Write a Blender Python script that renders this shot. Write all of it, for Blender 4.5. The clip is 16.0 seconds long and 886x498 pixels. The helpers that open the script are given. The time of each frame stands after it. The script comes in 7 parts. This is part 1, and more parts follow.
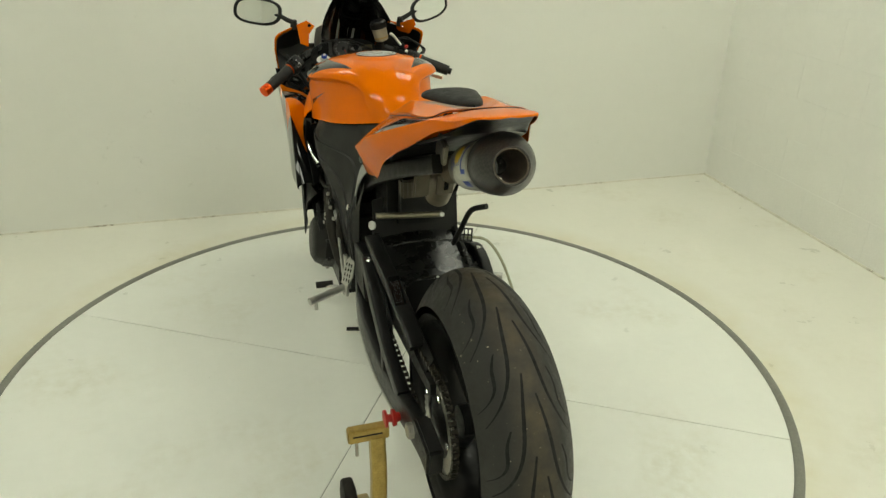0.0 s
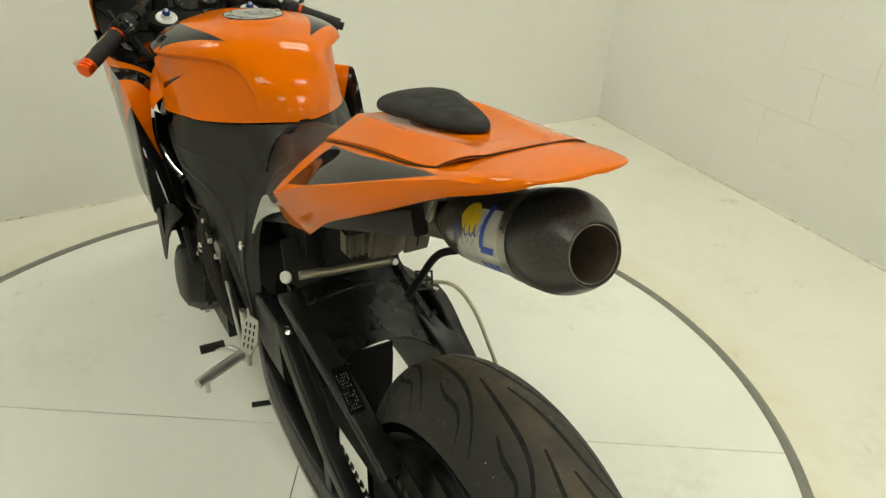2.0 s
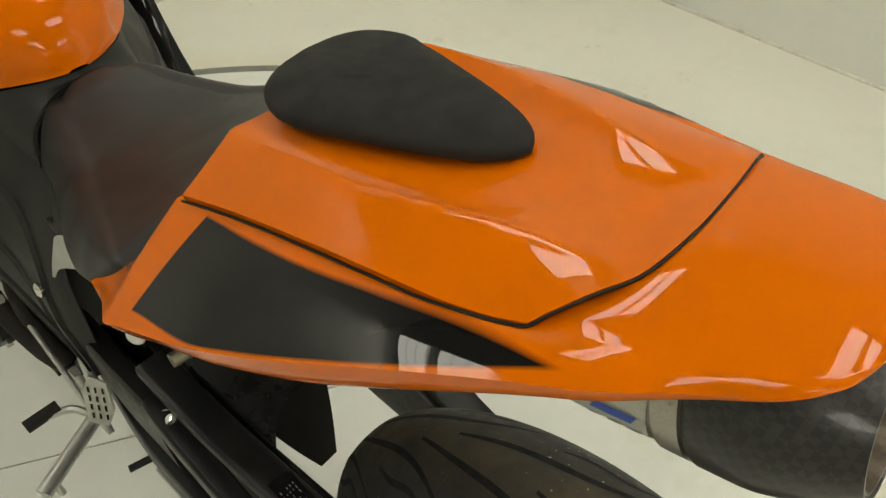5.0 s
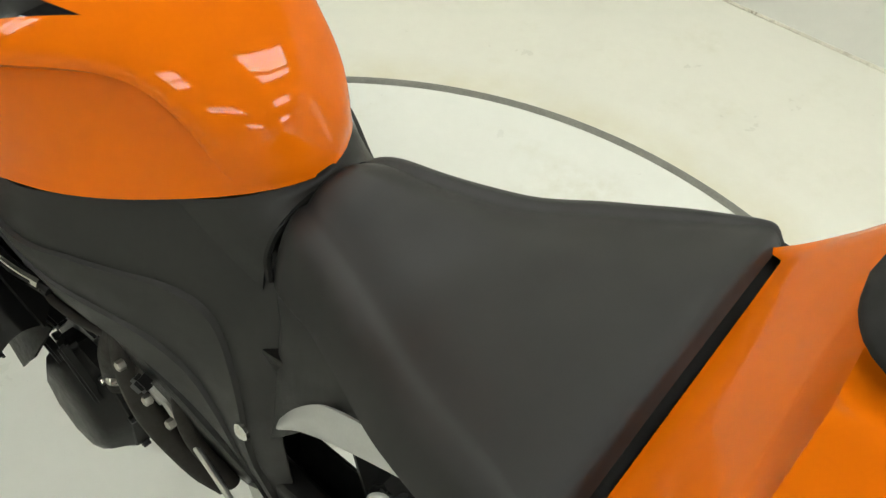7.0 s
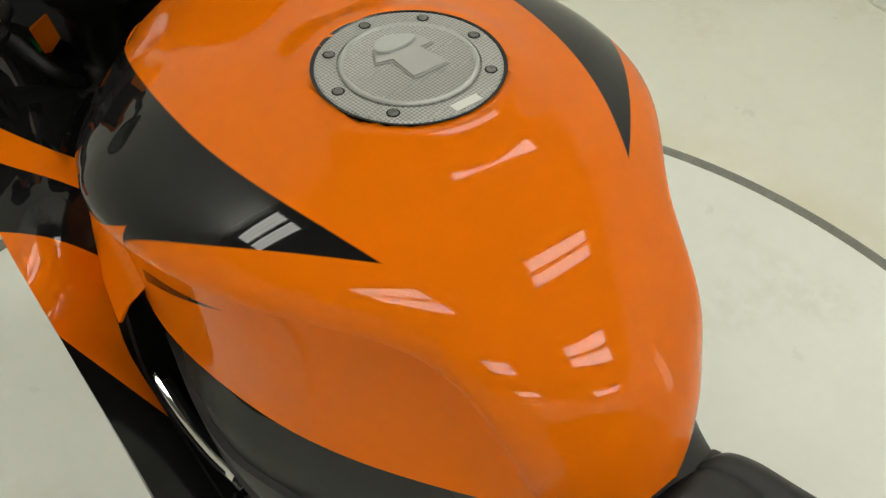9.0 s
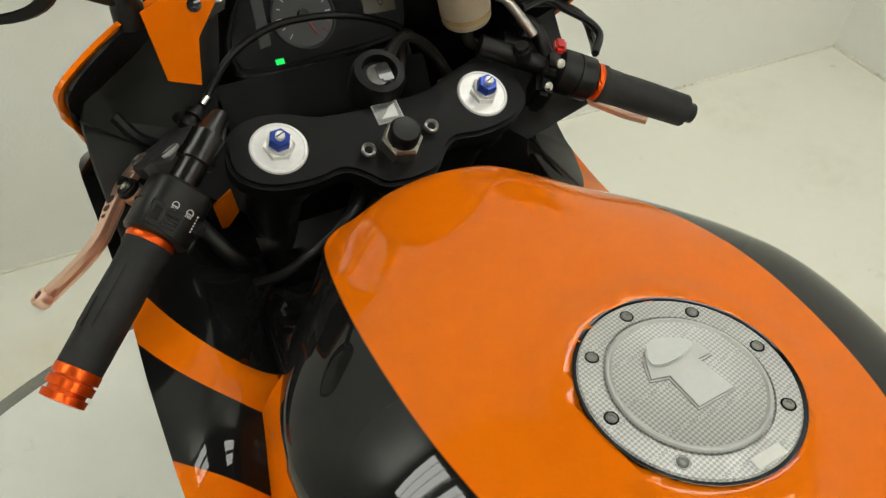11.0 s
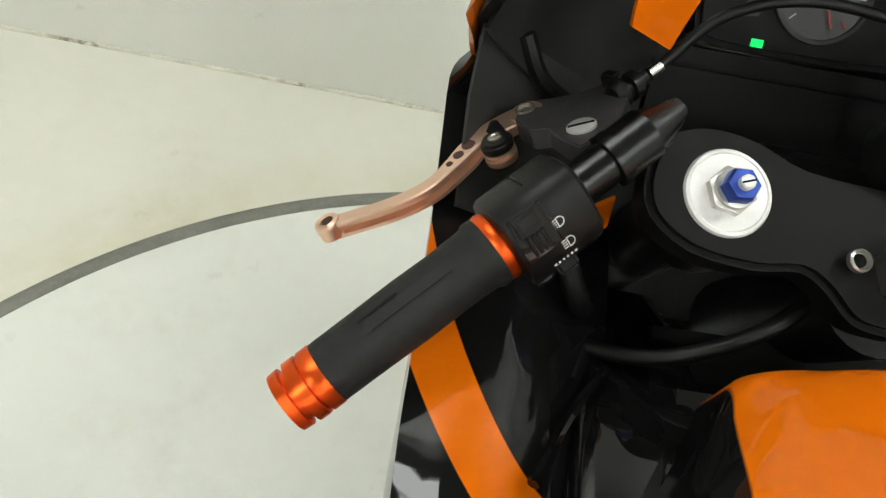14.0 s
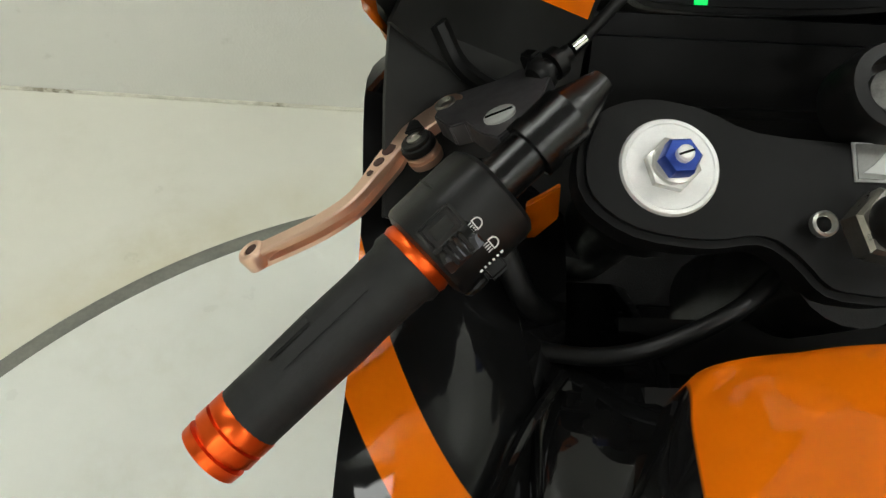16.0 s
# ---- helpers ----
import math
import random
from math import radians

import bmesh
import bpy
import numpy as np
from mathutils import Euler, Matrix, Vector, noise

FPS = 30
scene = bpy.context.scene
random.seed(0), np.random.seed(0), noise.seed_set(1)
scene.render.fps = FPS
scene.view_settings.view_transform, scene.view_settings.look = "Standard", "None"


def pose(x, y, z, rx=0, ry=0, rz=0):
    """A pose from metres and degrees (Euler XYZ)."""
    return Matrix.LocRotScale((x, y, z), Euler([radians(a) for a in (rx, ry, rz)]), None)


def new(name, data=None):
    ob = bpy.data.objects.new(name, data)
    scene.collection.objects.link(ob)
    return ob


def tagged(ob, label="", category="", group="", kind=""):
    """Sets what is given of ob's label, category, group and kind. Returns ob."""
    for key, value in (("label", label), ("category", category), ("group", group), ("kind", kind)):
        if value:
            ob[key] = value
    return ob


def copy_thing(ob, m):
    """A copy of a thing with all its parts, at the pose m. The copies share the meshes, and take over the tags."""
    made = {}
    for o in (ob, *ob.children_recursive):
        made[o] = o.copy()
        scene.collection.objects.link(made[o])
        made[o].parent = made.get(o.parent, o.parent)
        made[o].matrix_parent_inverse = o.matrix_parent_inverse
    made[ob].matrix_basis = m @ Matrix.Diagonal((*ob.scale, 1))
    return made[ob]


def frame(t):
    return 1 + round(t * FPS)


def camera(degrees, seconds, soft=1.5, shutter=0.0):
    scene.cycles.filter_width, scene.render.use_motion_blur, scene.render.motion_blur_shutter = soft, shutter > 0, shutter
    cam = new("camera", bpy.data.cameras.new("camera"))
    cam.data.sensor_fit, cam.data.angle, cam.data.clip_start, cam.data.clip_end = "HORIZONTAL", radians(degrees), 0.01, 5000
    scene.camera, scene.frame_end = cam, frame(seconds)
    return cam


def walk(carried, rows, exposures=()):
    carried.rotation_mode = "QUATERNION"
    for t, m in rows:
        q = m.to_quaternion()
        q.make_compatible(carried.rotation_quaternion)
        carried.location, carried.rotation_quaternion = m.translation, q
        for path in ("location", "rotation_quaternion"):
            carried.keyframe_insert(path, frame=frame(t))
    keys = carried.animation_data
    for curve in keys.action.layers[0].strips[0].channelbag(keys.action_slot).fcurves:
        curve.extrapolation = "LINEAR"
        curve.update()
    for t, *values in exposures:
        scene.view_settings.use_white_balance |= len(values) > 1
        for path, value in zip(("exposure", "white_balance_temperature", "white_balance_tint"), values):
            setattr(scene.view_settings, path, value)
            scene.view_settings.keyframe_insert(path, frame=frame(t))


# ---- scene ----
cam = camera(61.67, 16.0, soft=1.4)
# seconds, eye (x, y, z), turn about x, y, z
PATH = [
    (0.0, -0.486, -1.488, 1.464, 64.32, -0.97, -17.21),
    (0.5, -0.452, -1.252, 1.448, 62.44, 2.36, -17.85),
    (1.0, -0.426, -1.101, 1.441, 60.14, 1.19, -19.08),
    (1.5, -0.461, -0.950, 1.425, 59.20, -1.92, -24.40),
    (2.0, -0.477, -0.825, 1.428, 58.64, -2.59, -30.53),
    (2.5, -0.393, -0.682, 1.394, 55.01, -0.25, -30.65),
    (3.0, -0.329, -0.572, 1.381, 52.45, 1.27, -30.22),
    (3.5, -0.371, -0.488, 1.387, 52.55, -1.77, -40.05),
    (6.0, -0.246, -0.166, 1.329, 39.28, -2.01, -50.29),
    (6.5, -0.249, -0.060, 1.314, 40.96, -1.89, -45.09),
    (7.0, -0.313, 0.083, 1.330, 41.11, -3.37, -49.36),
    (7.5, -0.355, 0.189, 1.330, 41.94, -5.72, -49.85),
    (8.0, -0.312, 0.261, 1.322, 40.59, -4.03, -46.04),
    (8.5, -0.259, 0.328, 1.324, 40.48, -2.05, -40.95),
    (9.0, -0.224, 0.403, 1.318, 38.47, -2.64, -36.44),
    (9.5, -0.184, 0.448, 1.335, 37.53, 0.03, -29.73),
    (10.0, -0.193, 0.497, 1.355, 39.63, -1.27, -28.15),
    (12.5, -0.303, 0.709, 1.345, 46.57, -5.19, -27.97),
    (13.0, -0.290, 0.754, 1.303, 40.21, -7.01, -14.59),
    (13.5, -0.287, 0.798, 1.261, 36.19, -10.60, -2.18),
    (14.0, -0.283, 0.822, 1.236, 33.89, -8.26, 5.27),
    (14.5, -0.286, 0.835, 1.212, 32.45, -7.70, 6.26),
    (15.0, -0.281, 0.842, 1.202, 32.19, -6.14, 5.99),
    (15.5, -0.268, 0.846, 1.203, 32.80, -5.07, 4.73),
    (16.0, -0.231, 0.849, 1.216, 34.45, -2.95, 0.39),
]
EXPOSURES = [(0.0, 0.06, 6700, 0), (0.5, 0.10, 6720, 2), (1.5, 0.20, 6750, 4), (2.5, 0.17, 6800, 5), (3.5, 0.13, 6850, 5), (6.0, -0.25, 6500, 10), (6.5, 0.20, 6300, 10), (7.0, 0.34, 6200, 10), (8.0, 0.35, 6200, 10), (8.5, 0.16, 6300, 10), (9.0, 0.02, 6400, 10), (10.0, 0.12, 6400, 10), (12.5, 0.40, 6100, 10), (13.0, 0.66, 6050, 10), (13.5, 0.65, 6000, 10), (14.5, 0.28, 6100, 10), (16.0, 0.2, 6100, 10)]
walk(cam, [(t, pose(x, y, z, rx, ry, rz)) for t, x, y, z, rx, ry, rz in PATH], EXPOSURES)

# ---------------------------------------------------------------- world and light
world = bpy.data.worlds.new("world")
scene.world = world
world.use_nodes = True
world.node_tree.nodes["Background"].inputs[0].default_value = (0.75, 0.78, 0.7, 1)
world.node_tree.nodes["Background"].inputs[1].default_value = 0.05
scene.view_settings.exposure = 0.0

TUBE_COLOUR, TUBE_POWER = (1.0, 0.985, 0.88), 13.4


# ---------------------------------------------------------------- materials
def material(name, colour, rough=0.5, metal=0.0, coat=0.0, spec=0.5):
    m = bpy.data.materials.new(name)
    m.use_nodes = True
    b = m.node_tree.nodes["Principled BSDF"]
    b.inputs["Base Color"].default_value = (*colour, 1)
    b.inputs["Roughness"].default_value = rough
    b.inputs["Metallic"].default_value = metal
    b.inputs["Coat Weight"].default_value = coat
    b.inputs["Coat Roughness"].default_value = 0.012
    b.inputs["Specular IOR Level"].default_value = spec
    return m


def node(m, kind, **values):
    n = m.node_tree.nodes.new(kind)
    for key, value in values.items():
        if key in n.inputs:
            n.inputs[key].default_value = value
    return n


def wire(m, a, b):
    m.node_tree.links.new(a, b)


def bsdf(m):
    return m.node_tree.nodes["Principled BSDF"]


def mix_colour(m, fac, a, b):
    """A colour socket: a where fac is 0 and b where it is 1; a and b are sockets or colours."""
    n = m.node_tree.nodes.new("ShaderNodeMix")
    n.data_type = "RGBA"
    wire(m, fac, n.inputs[0])
    for sock, value in ((n.inputs[6], a), (n.inputs[7], b)):
        if isinstance(value, tuple):
            sock.default_value = (*value, 1)
        else:
            wire(m, value, sock)
    return n.outputs[2]


def place(m):
    return m.node_tree.nodes.new("ShaderNodeNewGeometry").outputs["Position"]


def noise_fac(m, scale, low, high, detail=6.0, rough=0.6, stretch=None):
    """A 0..1 socket from noise at a real-world scale (cells per metre)."""
    n = node(m, "ShaderNodeTexNoise", Scale=scale, Detail=detail, Roughness=rough)
    vec = place(m)
    if stretch:
        mp = m.node_tree.nodes.new("ShaderNodeMapping")
        mp.inputs["Scale"].default_value = stretch
        wire(m, vec, mp.inputs["Vector"])
        vec = mp.outputs["Vector"]
    wire(m, vec, n.inputs["Vector"])
    r = m.node_tree.nodes.new("ShaderNodeMapRange")
    r.inputs["From Min"].default_value, r.inputs["From Max"].default_value = low, high
    wire(m, n.outputs[0], r.inputs["Value"])
    return r.outputs[0]


def bump(m, fac, strength, distance):
    n = node(m, "ShaderNodeBump", Strength=strength, Distance=distance)
    wire(m, fac, n.inputs["Height"])
    wire(m, n.outputs["Normal"], bsdf(m).inputs["Normal"])


def math_node(m, op, a, b=None):
    n = m.node_tree.nodes.new("ShaderNodeMath")
    n.operation = op
    for i, v in enumerate((a, b)):
        if v is None:
            continue
        if isinstance(v, (int, float)):
            n.inputs[i].default_value = v
        else:
            wire(m, v, n.inputs[i])
    return n.outputs[0]


def both(m, *facs):
    f = facs[0]
    for g in facs[1:]:
        f = math_node(m, "MULTIPLY", f, g)
    return f


def either(m, *facs):
    f = facs[0]
    for g in facs[1:]:
        f = math_node(m, "MAXIMUM", f, g)
    return f


def rough_vary(m, low, high, scale):
    r = m.node_tree.nodes.new("ShaderNodeMapRange")
    wire(m, noise_fac(m, scale, 0.3, 0.7), r.inputs["Value"])
    r.inputs["To Min"].default_value, r.inputs["To Max"].default_value = low, high
    wire(m, r.outputs[0], bsdf(m).inputs["Roughness"])


ORANGE, PAINT_BLACK = (0.70, 0.144, 0.0), (0.004, 0.004, 0.004)


def plain(name, colour, rough, metal=0.0, coat=0.0, vary=0.25, scale=40.0, bump_scale=None, bump_depth=0.0002, spec=0.5):
    """A material whose colour and gloss vary at two scales."""
    m = material(name, colour, rough, metal, coat, spec)
    dark = tuple(c * (1 - vary) for c in colour)
    light = tuple(min(1, c * (1 + vary)) for c in colour)
    f = math_node(m, "MULTIPLY", noise_fac(m, scale, 0.3, 0.7), 0.6)
    f = math_node(m, "ADD", f, math_node(m, "MULTIPLY", noise_fac(m, scale * 9, 0.3, 0.7), 0.4))
    wire(m, mix_colour(m, f, dark, light), bsdf(m).inputs["Base Color"])
    rough_vary(m, max(0.02, rough * 0.8), min(1, rough * 1.2), scale * 2)
    if bump_scale:
        bump(m, noise_fac(m, bump_scale, 0.3, 0.7), 0.5, bump_depth)
    return m


orange_paint = plain("orange_paint", ORANGE, 0.45, coat=0.72, vary=0.04, scale=8, spec=0.02)
bsdf(orange_paint).inputs["Coat IOR"].default_value = 1.34
gloss_black = plain("gloss_black", PAINT_BLACK, 0.25, coat=0.6, vary=0.2, scale=10, spec=0.05)
satin_black = plain("satin_black", (0.0060, 0.0060, 0.0057), 0.36, spec=0.26, vary=0.3, scale=25, bump_scale=1800, bump_depth=0.00008)
yoke_black = plain("yoke_black", (0.0060, 0.0060, 0.0057), 0.5, spec=0.15, vary=0.3, scale=25, bump_scale=1600, bump_depth=0.0001)
cast_black = plain("cast_black", (0.005, 0.005, 0.0048), 0.24, spec=0.42, vary=0.25, scale=30, bump_scale=900, bump_depth=0.0001)
matt_cover = plain("matt_cover", (0.020, 0.020, 0.0185), 0.5, spec=0.32, vary=0.18, scale=12, bump_scale=2200, bump_depth=0.0001)
seat_vinyl = plain("seat_vinyl", (0.012, 0.0118, 0.0115), 0.40, spec=0.4, vary=0.15, scale=9, bump_scale=1500, bump_depth=0.0002)
pad_foam = plain("pad_foam", (0.014, 0.014, 0.013), 0.75, spec=0.3, vary=0.15, scale=20, bump_scale=2600, bump_depth=0.0002)
rubber = plain("rubber", (0.013, 0.011, 0.008), 0.7, spec=0.35, vary=0.3, scale=30, bump_scale=900, bump_depth=0.0002)
grip_rubber = plain("grip_rubber", (0.013, 0.013, 0.0125), 0.6, spec=0.32, vary=0.2, scale=60, bump_scale=2500, bump_depth=0.0001)
engine_black = plain("engine_black", (0.006, 0.006, 0.0055), 0.42, spec=0.3, vary=0.5, scale=30, bump_scale=700, bump_depth=0.0003)
fender_plastic = plain("fender_plastic", (0.005, 0.005, 0.0045), 0.28, spec=0.45, vary=0.4, scale=14, bump_scale=500, bump_depth=0.0002)
alloy = plain("alloy", (0.52, 0.52, 0.49), 0.35, metal=0.9, vary=0.15, scale=60)
steel = plain("steel", (0.42, 0.40, 0.35), 0.32, metal=0.95, vary=0.2, scale=60)
chrome = plain("chrome", (0.75, 0.75, 0.72), 0.12, metal=1.0, vary=0.05, scale=60)
white_disc = plain("white_disc", (0.78, 0.78, 0.76), 0.42, metal=0.25, vary=0.08, scale=120)
blue_anodised = plain("blue_anodised", (0.03, 0.07, 0.36), 0.35, metal=0.55, vary=0.12, scale=100)
orange_anodised = plain("orange_anodised", (0.80, 0.10, 0.008), 0.34, metal=0.85, vary=0.02, scale=20)
champagne = plain("champagne", (0.80, 0.55, 0.41), 0.36, metal=0.92, vary=0.03, scale=40)
gold_paint = plain("gold_paint", (0.42, 0.30, 0.09), 0.35, metal=0.6, vary=0.35, scale=30)
red_plastic = plain("red_plastic", (0.45, 0.02, 0.015), 0.4, vary=0.15, scale=40)
clear_hose = plain("clear_hose", (0.38, 0.38, 0.26), 0.3, vary=0.15, scale=40)
silver_plastic = plain("silver_plastic", (0.42, 0.43, 0.41), 0.4, metal=0.3, vary=0.08, scale=30)
white_print = plain("white_print", (0.7, 0.7, 0.68), 0.5, vary=0.05, scale=80)
pale_cap = plain("pale_cap", (0.6, 0.6, 0.56), 0.5, vary=0.1, scale=60)

# ---------------------------------------------------------------- mesh helpers
def part(name, bm, mat, parent=None, label="", smooth=True, mats=()):
    """Links a bmesh in world coordinates as ONE mesh object under a thing or a part."""
    bmesh.ops.recalc_face_normals(bm, faces=bm.faces)
    origin = Vector()
    up = parent
    while up is not None:
        origin += Vector(up["at"]) if up.parent is None else Vector()
        up = up.parent
    me = bpy.data.meshes.new(name)
    bmesh.ops.translate(bm, vec=-origin, verts=bm.verts)
    for f in bm.faces:
        f.smooth = smooth
    bm.to_mesh(me)
    bm.free()
    for one in (mat, *mats):
        me.materials.append(one)
    if smooth:
        me.set_sharp_from_angle(angle=radians(38))
    ob = new(name, me)
    if parent is not None:
        ob.parent = parent
    if label:
        tagged(ob, label)
    return ob


def thing(name, at, label, category, group="", kind=""):
    """A top-level Empty at a thing's base."""
    ob = new(name)
    ob.location = at
    ob["at"] = tuple(at)
    ob.empty_display_size = 0.05
    return tagged(ob, label, category, group, kind)


def spread(table, n):
    """Smooth rows between the rows of a table (cubic, no overshoot), n in all; the first column orders them."""
    t = np.array(table, float)
    s = np.arange(len(t), dtype=float)
    d = np.diff(t, axis=0)
    m = np.zeros_like(t)
    m[0], m[-1] = d[0], d[-1]
    for i in range(1, len(t) - 1):
        same = d[i - 1] * d[i] > 0
        m[i] = np.where(same, 2 * d[i - 1] * d[i] / np.where(same, d[i - 1] + d[i], 1), 0)
    out = []
    for u in np.linspace(0, len(t) - 1, n):
        i = min(int(u), len(t) - 2)
        w = u - i
        h = (2 * w**3 - 3 * w**2 + 1, w**3 - 2 * w**2 + w, -2 * w**3 + 3 * w**2, w**3 - w**2)
        out.append(h[0] * t[i] + h[1] * m[i] + h[2] * t[i + 1] + h[3] * m[i + 1])
    return out


def flow(points, n):
    """A smooth run of n points through a few (Catmull-Rom)."""
    p = [np.array(q, float) for q in points]
    p = [2 * p[0] - p[1], *p, 2 * p[-1] - p[-2]]
    out = []
    for u in np.linspace(0, len(p) - 3, n):
        i = min(int(u), len(p) - 4)
        w = u - i
        a, b, c, d = p[i:i + 4]
        out.append(Vector(0.5 * (2 * b + (c - a) * w + (2 * a - 5 * b + 4 * c - d) * w**2 + (3 * b - a - 3 * c + d) * w**3)))
    return out


def sheet(rows, around=False, caps=False, bm=None):
    """Quads between rows of points."""
    bm = bm or bmesh.new()
    v = [[bm.verts.new(q) for q in row] for row in rows]
    k = len(rows[0])
    for a, b in zip(v, v[1:]):
        for j in range(k if around else k - 1):
            bm.faces.new((a[j], a[(j + 1) % k], b[(j + 1) % k], b[j]))
    if caps:
        bm.faces.new(v[0])
        bm.faces.new(v[-1])
    return bm


def thick(bm, depth):
    """Gives an open sheet a back and rims."""
    bmesh.ops.recalc_face_normals(bm, faces=bm.faces)
    bmesh.ops.solidify(bm, geom=bm.faces[:] , thickness=depth)
    return bm


def tube(points, radius, sides=10, bm=None, n=None, taper=None):
    """A round bar along a smooth run of points."""
    pts = flow(points, n or max(2, 6 * (len(points) - 1))) if len(points) > 2 else [Vector(q) for q in points]
    rows, side = [], None
    for i, q in enumerate(pts):
        way = (pts[min(i + 1, len(pts) - 1)] - pts[max(i - 1, 0)]).normalized()
        if side is None:
            side = way.orthogonal().normalized()
        side = (side - way * side.dot(way)).normalized()
        up = way.cross(side)
        r = radius if taper is None else radius + (taper - radius) * i / (len(pts) - 1)
        rows.append([q + r * (math.cos(a) * side + math.sin(a) * up) for a in (2 * math.pi * j / sides for j in range(sides))])
    return sheet(rows, True, True, bm)


def lathe(start, way, profile, sides=24, bm=None, squash=1.0, up=(0, 0, 1), caps=True):
    """A turned body: profile of (distance along way, radius)."""
    start, way = Vector(start), Vector(way).normalized()
    side = way.cross(Vector(up))
    side = side.normalized() if side.length > 1e-4 else way.orthogonal().normalized()
    top = side.cross(way)
    rows = [[start + d * way + r * (math.cos(a) * side + squash * math.sin(a) * top) for a in (2 * math.pi * j / sides for j in range(sides))] for d, r in profile]
    return sheet(rows, True, caps, bm)


def frame_of(at, x_way, z_way):
    """A matrix with its z along z_way and x near x_way."""
    z = Vector(z_way).normalized()
    y = z.cross(Vector(x_way)).normalized()
    m = Matrix((y.cross(z), y, z)).transposed().to_4x4()
    m.translation = at
    return m


def block(size, m=Matrix(), bevel=0.002, bm=None, segments=2):
    """A box with rounded edges, its middle at m."""
    own = bmesh.new()
    bmesh.ops.create_cube(own, size=1.0)
    bmesh.ops.scale(own, vec=size, verts=own.verts)
    if bevel:
        bmesh.ops.bevel(own, geom=own.edges[:], offset=bevel, segments=segments, affect="EDGES", clamp_overlap=True)
    bmesh.ops.transform(own, matrix=m, verts=own.verts)
    return join(own, bm)


def join(own, bm=None):
    if bm is None:
        return own
    me = bpy.data.meshes.new("join")
    own.to_mesh(me)
    own.free()
    bm.from_mesh(me)
    bpy.data.meshes.remove(me)
    return bm


def plate(outline, depth, m=Matrix(), bevel=0.001, bm=None):
    """A flat plate from an outline in the frame m, its top at z = 0."""
    own = bmesh.new()
    f = own.faces.new([own.verts.new((x, y, 0)) for x, y in outline])
    g = bmesh.ops.extrude_face_region(own, geom=[f])
    bmesh.ops.translate(own, vec=(0, 0, -depth), verts=[q for q in g["geom"] if isinstance(q, bmesh.types.BMVert)])
    bmesh.ops.recalc_face_normals(own, faces=own.faces)
    if bevel:
        bmesh.ops.bevel(own, geom=[e for e in own.edges if abs(e.verts[0].co.z - e.verts[1].co.z) < 1e-6], offset=bevel, segments=2, affect="EDGES", clamp_overlap=True)
    bmesh.ops.transform(own, matrix=m, verts=own.verts)
    return join(own, bm)


def mirrored(bm):
    """Adds the other half of a bike part across x = 0."""
    g = bmesh.ops.duplicate(bm, geom=bm.verts[:] + bm.edges[:] + bm.faces[:])
    vs = [q for q in g["geom"] if isinstance(q, bmesh.types.BMVert)]
    bmesh.ops.scale(bm, vec=(-1, 1, 1), verts=vs)
    bmesh.ops.remove_doubles(bm, verts=bm.verts, dist=0.0004)
    return bm


def hexagon(at, way, size, height, bm=None, turn=0.0):
    way = Vector(way).normalized()
    side = way.orthogonal().normalized()
    up = way.cross(side)
    rows = []
    for d, r in ((0, size), (height * 0.85, size), (height, size * 0.88)):
        rows.append([Vector(at) + d * way + r * (math.cos(a) * side + math.sin(a) * up) for a in (turn + math.pi / 3 * j for j in range(6))])
    return sheet(rows, True, True, bm)

# ---------------------------------------------------------------- the room
TURN = -0.03                      # the room's turn against the motorcycle, radians
FAR, RIGHT, NEAR, LEFT, HIGH = 2.047, 2.16, -4.2, -3.4, 3.1
ROOM = Matrix.Rotation(TURN, 4, "Z")
RING = Vector((0.0, 0.552, 0.0))
RING_R = 1.266


def floor_paint(name, tint):
    m = plain(name, tint, 0.33, vary=0.03, scale=3, spec=0.4)
    old = bsdf(m).inputs["Base Color"].links[0].from_socket
    dirt = both(m, noise_fac(m, 2.2, 0.52, 0.72), noise_fac(m, 26, 0.35, 0.75))
    col = mix_colour(m, math_node(m, "MULTIPLY", dirt, 0.45), old, (0.50, 0.46, 0.30))
    specks = noise_fac(m, 120, 0.70, 0.76, detail=2)
    patch = noise_fac(m, 3.5, 0.5, 0.7)
    col = mix_colour(m, math_node(m, "MULTIPLY", both(m, specks, patch), 0.5), col, (0.22, 0.20, 0.14))
    wire(m, col, bsdf(m).inputs["Base Color"])
    bump(m, noise_fac(m, 300, 0.3, 0.7), 0.15, 0.0006)
    return m


floor_mat = floor_paint("floor_paint", (0.76, 0.75, 0.66))
table_mat = floor_paint("turntable_paint", (0.79, 0.80, 0.74))

# yellowed margin round the turntable's edge, worn by traffic
old = bsdf(floor_mat).inputs["Base Color"].links[0].from_socket
off = floor_mat.node_tree.nodes.new("ShaderNodeVectorMath")
off.operation = "DISTANCE"
wire(floor_mat, place(floor_mat), off.inputs[0])
off.inputs[1].default_value = RING
band = floor_mat.node_tree.nodes.new("ShaderNodeMapRange")
band.inputs["From Min"].default_value, band.inputs["From Max"].default_value = RING_R + 0.16, RING_R + 0.02
wire(floor_mat, off.outputs["Value"], band.inputs["Value"])
margin = both(floor_mat, band.outputs[0], noise_fac(floor_mat, 7, 0.25, 0.75))
wire(floor_mat, mix_colour(floor_mat, math_node(floor_mat, "MULTIPLY", margin, 0.6), old, (0.62, 0.56, 0.36)), bsdf(floor_mat).inputs["Base Color"])

